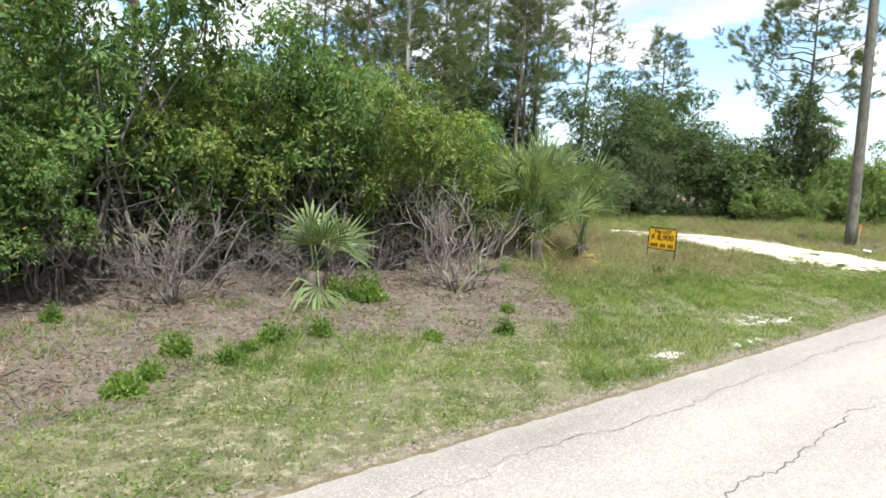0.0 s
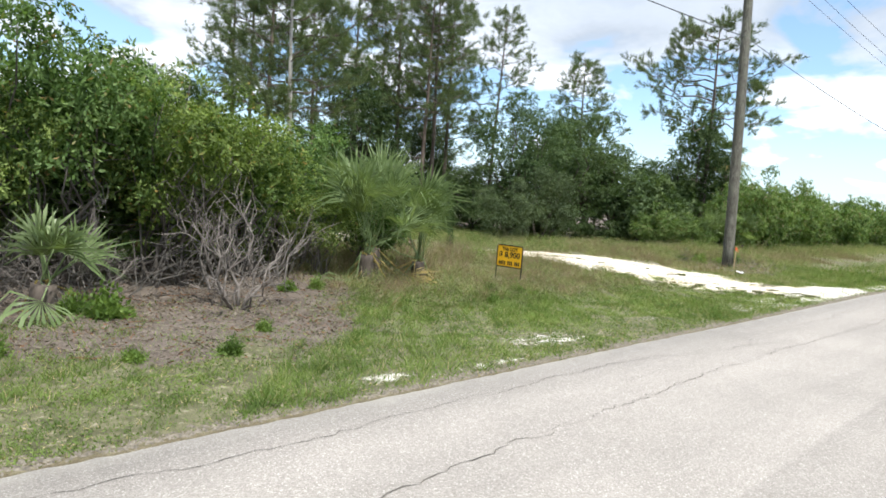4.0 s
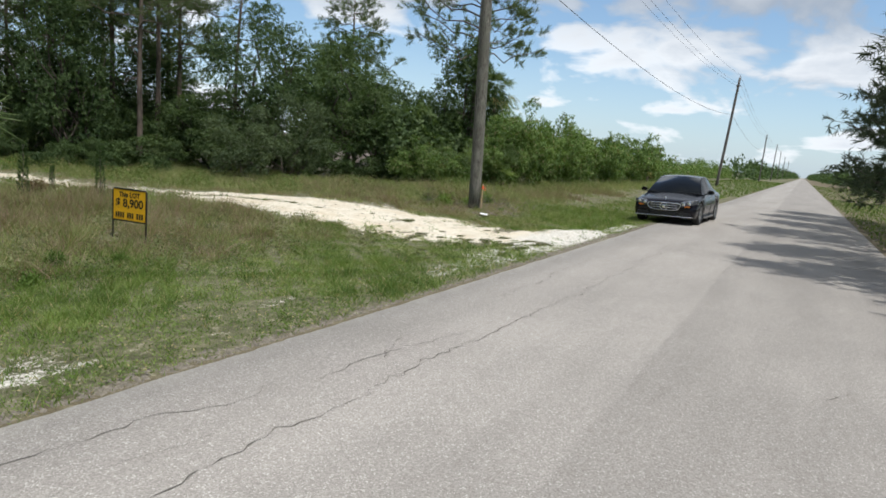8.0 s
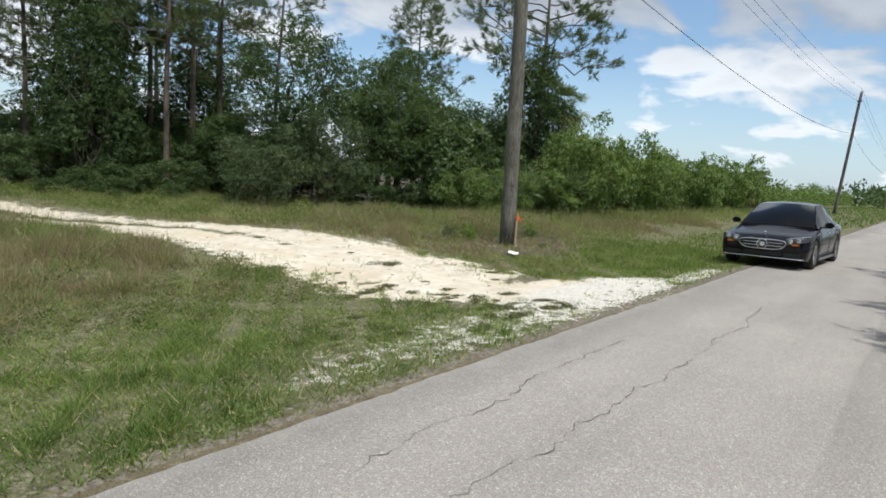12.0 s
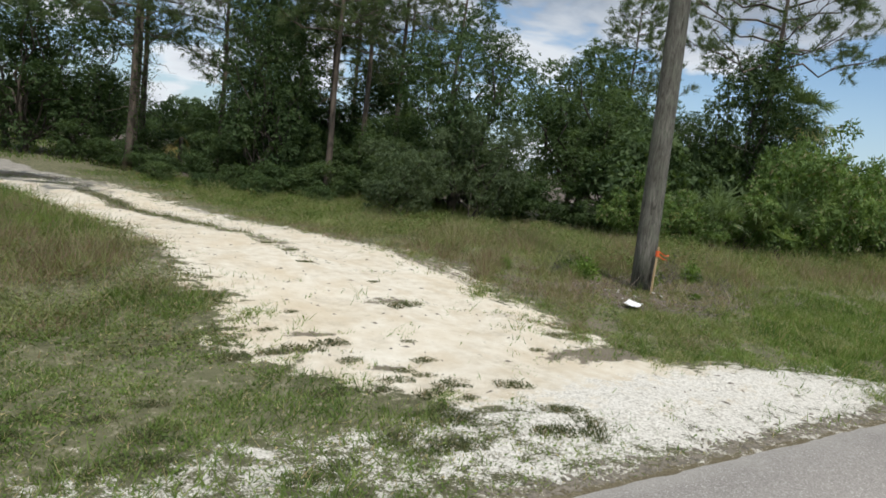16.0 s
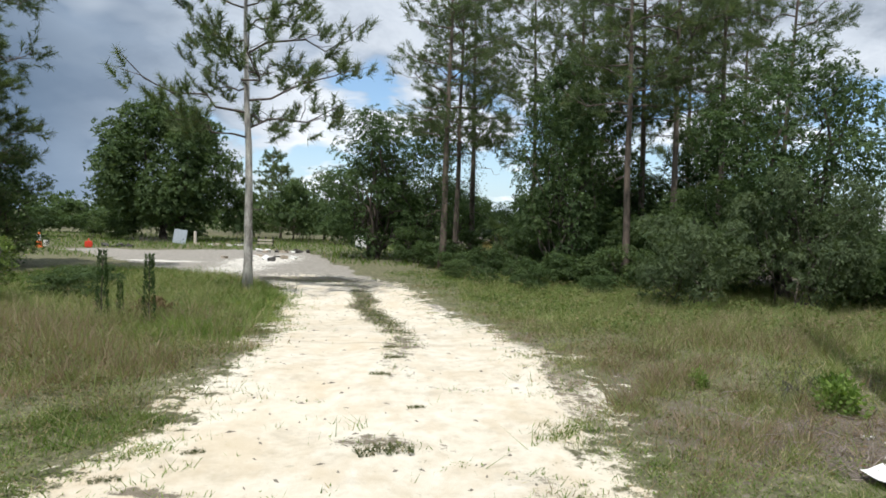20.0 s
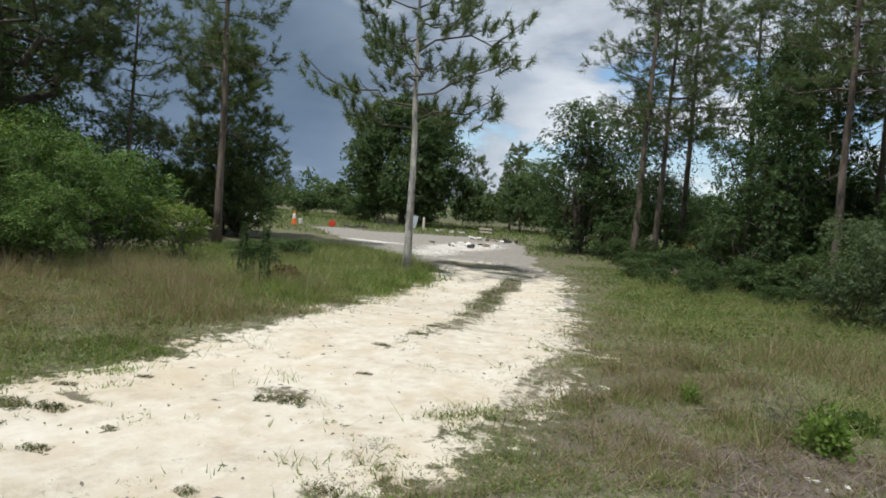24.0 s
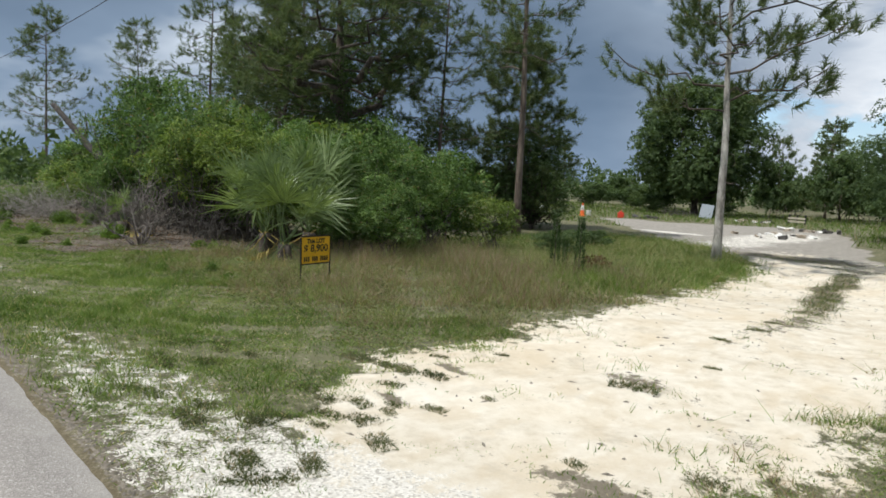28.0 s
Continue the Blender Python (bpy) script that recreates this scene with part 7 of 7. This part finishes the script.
car = thing("parked_car", "black four-door sedan parked half on the verge", "car", (30.0, 2.76, -0.035), -1.5)
car.rotation_euler = (radians(-2.2), 0, radians(-2.2))
car.scale = (1.035, 1.035, 1.035)
part("body", car_body(), car)
# greenhouse: (x, half-width, z) along the glass line and the roof line
A0, A1, B1, C1, C0 = (1.20, 0.80, 0.895), (2.12, 0.60, 1.415), (2.75, 0.615, 1.452), (3.35, 0.585, 1.40), (4.22, 0.70, 1.00)
ys = np.linspace(-1, 1, 9)
crown_ = 0.035 * (1 - ys ** 2)


def span(p, q, n=6, bulge=0.0):
    f = np.linspace(0, 1, n)
    out = []
    for g in f:
        x, w, z = (p[c] + (q[c] - p[c]) * g for c in range(3))
        out.append([(x - 0.06 * (1 - y * y) if bulge < 0 else x + bulge * (1 - y * y), y * w, z + c * (0.4 + 0.6 * g) + abs(bulge) * 0.35 * math.sin(math.pi * g)) for y, c in zip(ys, crown_)])
    return out


part("windshield", grid_patch("windshield", span(A0, A1, 7, -0.06), GLASS), car, "raked tinted windshield")
part("roof", grid_patch("roof", span(A1, B1, 4, 0.0) + span(B1, C1, 4, 0.0)[1:], PAINT), car)
part("rear_window", grid_patch("rear_window", span(C1, C0, 7, 0.04), GLASS), car)
for sy in (-1, 1):
    def sidept(x, top):
        zt_ = np.interp(x, [A1[0], B1[0], C1[0]], [A1[2], B1[2], C1[2]]) - 0.015
        wt_ = np.interp(x, [A1[0], B1[0], C1[0]], [A1[1], B1[1], C1[1]]) + 0.015
        zb_ = np.interp(x, STX, ST_S) + 0.02
        wb_ = np.interp(x, STX, ST_W) * 0.94
        if x < A1[0]:
            f = (x - A0[0]) / (A1[0] - A0[0])
            zt_, wt_ = A0[2] + (A1[2] - A0[2]) * f - 0.01, A0[1] + (A1[1] - A0[1]) * f + 0.02
        if x > C1[0]:
            f = (x - C1[0]) / (C0[0] - C1[0])
            zt_, wt_ = C1[2] + (C0[2] - C1[2]) * f - 0.01, C1[1] + (C0[1] - C1[1]) * f + 0.02
        z, w = (zt_, wt_) if top else (zb_, wb_)
        return (x, sy * w, max(z, zb_ + 0.004))
    for x0, x1, name, mat in ((1.50, 2.52, "side_window", GLASS), (2.60, 3.38, "side_window", GLASS), (3.43, 3.72, "side_window", GLASS), (2.52, 2.60, "door_pillar", TRIM), (1.33, 1.50, "door_pillar", PAINT), (3.38, 3.43, "door_pillar", TRIM), (3.72, 4.2, "door_pillar", PAINT)):
        gxs = np.linspace(x0, x1, 7)
        lo, hi = np.array([sidept(x, False) for x in gxs]), np.array([sidept(x, True) for x in gxs])
        part(name, grid_patch(name, [lo + (hi - lo) * f for f in np.linspace(0, 1, 4)], mat, False), car)
    s = Soup()
    tops = np.array([sidept(x, True) for x in np.linspace(1.33, 4.15, 22)])
    add_tube(s, tops, np.full(22, 0.016), 6)
    part("roof_rail", s.data("roof_rail", PAINT, True), car)
    s = Soup()
    belt = np.array([sidept(x, False) for x in np.linspace(1.42, 4.0, 16)]) + np.array([0, sy * 0.006, 0.0])
    add_tube(s, belt, np.full(16, 0.009), 5)
    part("belt_trim", s.data("belt_trim", CHROME, True), car, "thin chrome belt line")
    for xd in (1.42, 2.56, 3.42):
        zs_ = np.linspace(0.27 if xd < 3.4 else 0.68, float(np.interp(xd, STX, ST_S)) - 0.02, 8)
        wd = np.interp(xd, STX, ST_W) * np.interp(zs_, [0.2, 0.5, 0.86], [0.985, 1.002, 0.99])
        s = Soup()
        add_tube(s, np.stack((np.full(8, xd), sy * wd, zs_), 1), np.full(8, 0.004), 4)
        part("door_gap", s.data("door_gap", TRIM), car)
    for xd in (2.38, 3.25):
        part("door_handle", box_data("door_handle", (0.2, 0.03, 0.028), CHROME, 0.008, (xd, sy * 0.925, 0.79)), car)
    mir = part("door_mirror", box_data("door_mirror", (0.12, 0.20, 0.13), PAINT, 0.035, (1.66, sy * 1.02, 0.985)), car)
    part("mirror_stalk", box_data("mirror_stalk", (0.05, 0.12, 0.03), TRIM, 0.008, (1.67, sy * 0.90, 0.93)), mir)
    part("side_skirt", box_data("side_skirt", (2.0, 0.05, 0.07), PAINT, 0.015, (2.3, sy * 0.905, 0.21)), car)
    # headlight with an amber corner
    hl = []
    for f in np.linspace(0, 1, 7):
        w0 = 0.46 + 0.45 * f
        x = front_x(w0)
        hl.append([(x - 0.022, sy * w0, 0.545 + 0.10 * f), (x - 0.03, sy * (w0 + 0.015), 0.615 + 0.085 * f), (x + 0.015, sy * (w0 + 0.005), 0.675 + 0.075 * f)])
    head = part("headlight", grid_patch("headlight", hl, LAMP), car, "clear swept-back headlight")
    part("turn_signal", box_data("turn_signal", (0.05, 0.16, 0.045), AMBER, 0.015, (-0.005, sy * 0.66, 0.57)), head)
    s = Soup()
    add_tube(s, np.array([(front_x(0.48 + 0.42 * f) - 0.03, sy * (0.48 + 0.42 * f), 0.69 + 0.075 * f) for f in np.linspace(0, 1, 7)]), np.full(7, 0.008), 5)
    part("lamp_bezel", s.data("lamp_bezel", CHROME, True), head)
    for q, yq in enumerate((0.56, 0.72)):
        part("lamp_reflector", turned("lamp_reflector", [(0.048, 0.0), (0.05, 0.02), (0.02, 0.03)], CHROME, 14), head).matrix_basis = pose(front_x(yq) - 0.012, sy * yq, 0.64 + 0.03 * q, 0, -90, 0)
    part("bumper_vent", box_data("bumper_vent", (0.06, 0.34, 0.10), TRIM, 0.02, (0.0, sy * 0.60, 0.335)), car)
    part("tail_lamp", box_data("tail_lamp", (0.10, 0.36, 0.13), plain("red_lens", (0.35, 0.01, 0.01), 0.15), 0.03, (4.78, sy * 0.62, 0.80)), car)
    for xc in WHEELS_X:
        wh = part("wheel", lathe("wheel", [(-0.10, 0.10), (-0.10, 0.215), (0.085, 0.225), (0.085, 0.235)], ALLOY), car)
        wh.matrix_basis = pose(xc, sy * 0.81, WHEEL_R, 0, 0, 0 if sy > 0 else 180)
        part("tyre", lathe("tyre", [(-0.11, 0.225), (-0.115, 0.29), (-0.09, 0.325), (-0.04, 0.335), (0.04, 0.335), (0.09, 0.325), (0.112, 0.29), (0.105, 0.225)], RUBBER), wh)
        part("rim", lathe("rim", [(0.09, 0.228), (0.102, 0.22), (0.088, 0.205)], ALLOY), wh)
        for q in range(5):
            sp = box_data("spoke", (0.055, 0.03, 0.21), ALLOY, 0.01, (0, 0.075, 0.115))
            part("spoke", sp, wh).matrix_basis = Matrix.Rotation(q * 2 * math.pi / 5, 4, "Y")
        part("hub_cap", lathe("hub_cap", [(0.095, 0.0), (0.095, 0.035), (0.07, 0.045)], CHROME, 14), wh)
        part("brake_disc", lathe("brake_disc", [(0.02, 0.0), (0.02, 0.17)], TRIM, 20), wh)
# grille: chrome frame, slats, plain round badge
ga = np.linspace(0, 2 * np.pi, 33)
gy_, gz_ = 0.46 * np.sign(np.cos(ga)) * np.abs(np.cos(ga)) ** 0.5, 0.545 + 0.105 * np.sign(np.sin(ga)) * np.abs(np.sin(ga)) ** 0.6
gy_ = gy_ * (1.0 + 1.1 * (gz_ - 0.545))
gxf = np.full(33, -0.022)
grille = part("grille", grid_patch("grille", [np.stack((gxf + 0.006, gy_ * f, 0.545 + (gz_ - 0.545) * f), 1) for f in (0.02, 0.5, 0.98)], TRIM), car, "black radiator grille with chrome surround")
s = Soup()
add_tube(s, np.stack((gxf - 0.008, gy_, gz_), 1), np.full(33, 0.013), 6, False)
part("grille_frame", s.data("grille_frame", CHROME, True), grille)
for z in (0.515, 0.58):
    s = Soup()
    yy = np.linspace(-0.41, 0.41, 13)
    add_tube(s, np.stack((-0.030 + 0 * yy, yy, np.full(13, z)), 1), np.full(13, 0.011), 6)
    part("grille_slat", s.data("grille_slat", CHROME, True), grille)
s = Soup()
ba = np.linspace(0, 2 * np.pi, 25)
add_tube(s, np.stack((np.full(25, -0.045), 0.105 * np.cos(ba), 0.545 + 0.105 * np.sin(ba)), 1), np.full(25, 0.014), 6, False)
part("round_badge", s.data("round_badge", CHROME, True), grille)
part("badge_disc", turned("badge_disc", [(0.05, 0.0), (0.055, 0.012), (0.03, 0.02)], CHROME), grille).matrix_basis = pose(-0.03, 0, 0.545, 0, -90, 0)
part("hood_ornament", turned("hood_ornament", [(0.012, 0.0), (0.008, 0.03), (0.03, 0.05), (0.03, 0.06), (0.004, 0.085)], CHROME, 10), car).matrix_basis = pose(0.19, 0, 0.745)
part("lower_intake", box_data("lower_intake", (0.06, 0.80, 0.10), TRIM, 0.02, (0.0, 0, 0.345)), car)
s = Soup()
yy = np.linspace(-0.84, 0.84, 25)
add_tube(s, np.stack((np.array([front_x(q_) - 0.02 for q_ in yy]), yy, 0.262 + 0 * yy), 1), np.full(25, 0.014), 6)
part("bumper_strip", s.data("bumper_strip", CHROME, True), car, "chrome strip along the lower bumper")
part("cabin_floor", box_data("cabin_floor", (3.0, 1.5, 0.05), TRIM, 0.01, (2.7, 0, 0.93)), car)
for yy_ in (-0.36, 0.36):
    part("front_seat", box_data("front_seat", (0.16, 0.46, 0.48), TRIM, 0.05, (2.45, yy_, 1.14)), car)
part("mirror_inside", box_data("mirror_inside", (0.02, 0.20, 0.06), plain("silver_card", (0.6, 0.6, 0.6), 0.4), 0.008, (2.02, 0, 1.34)), car)
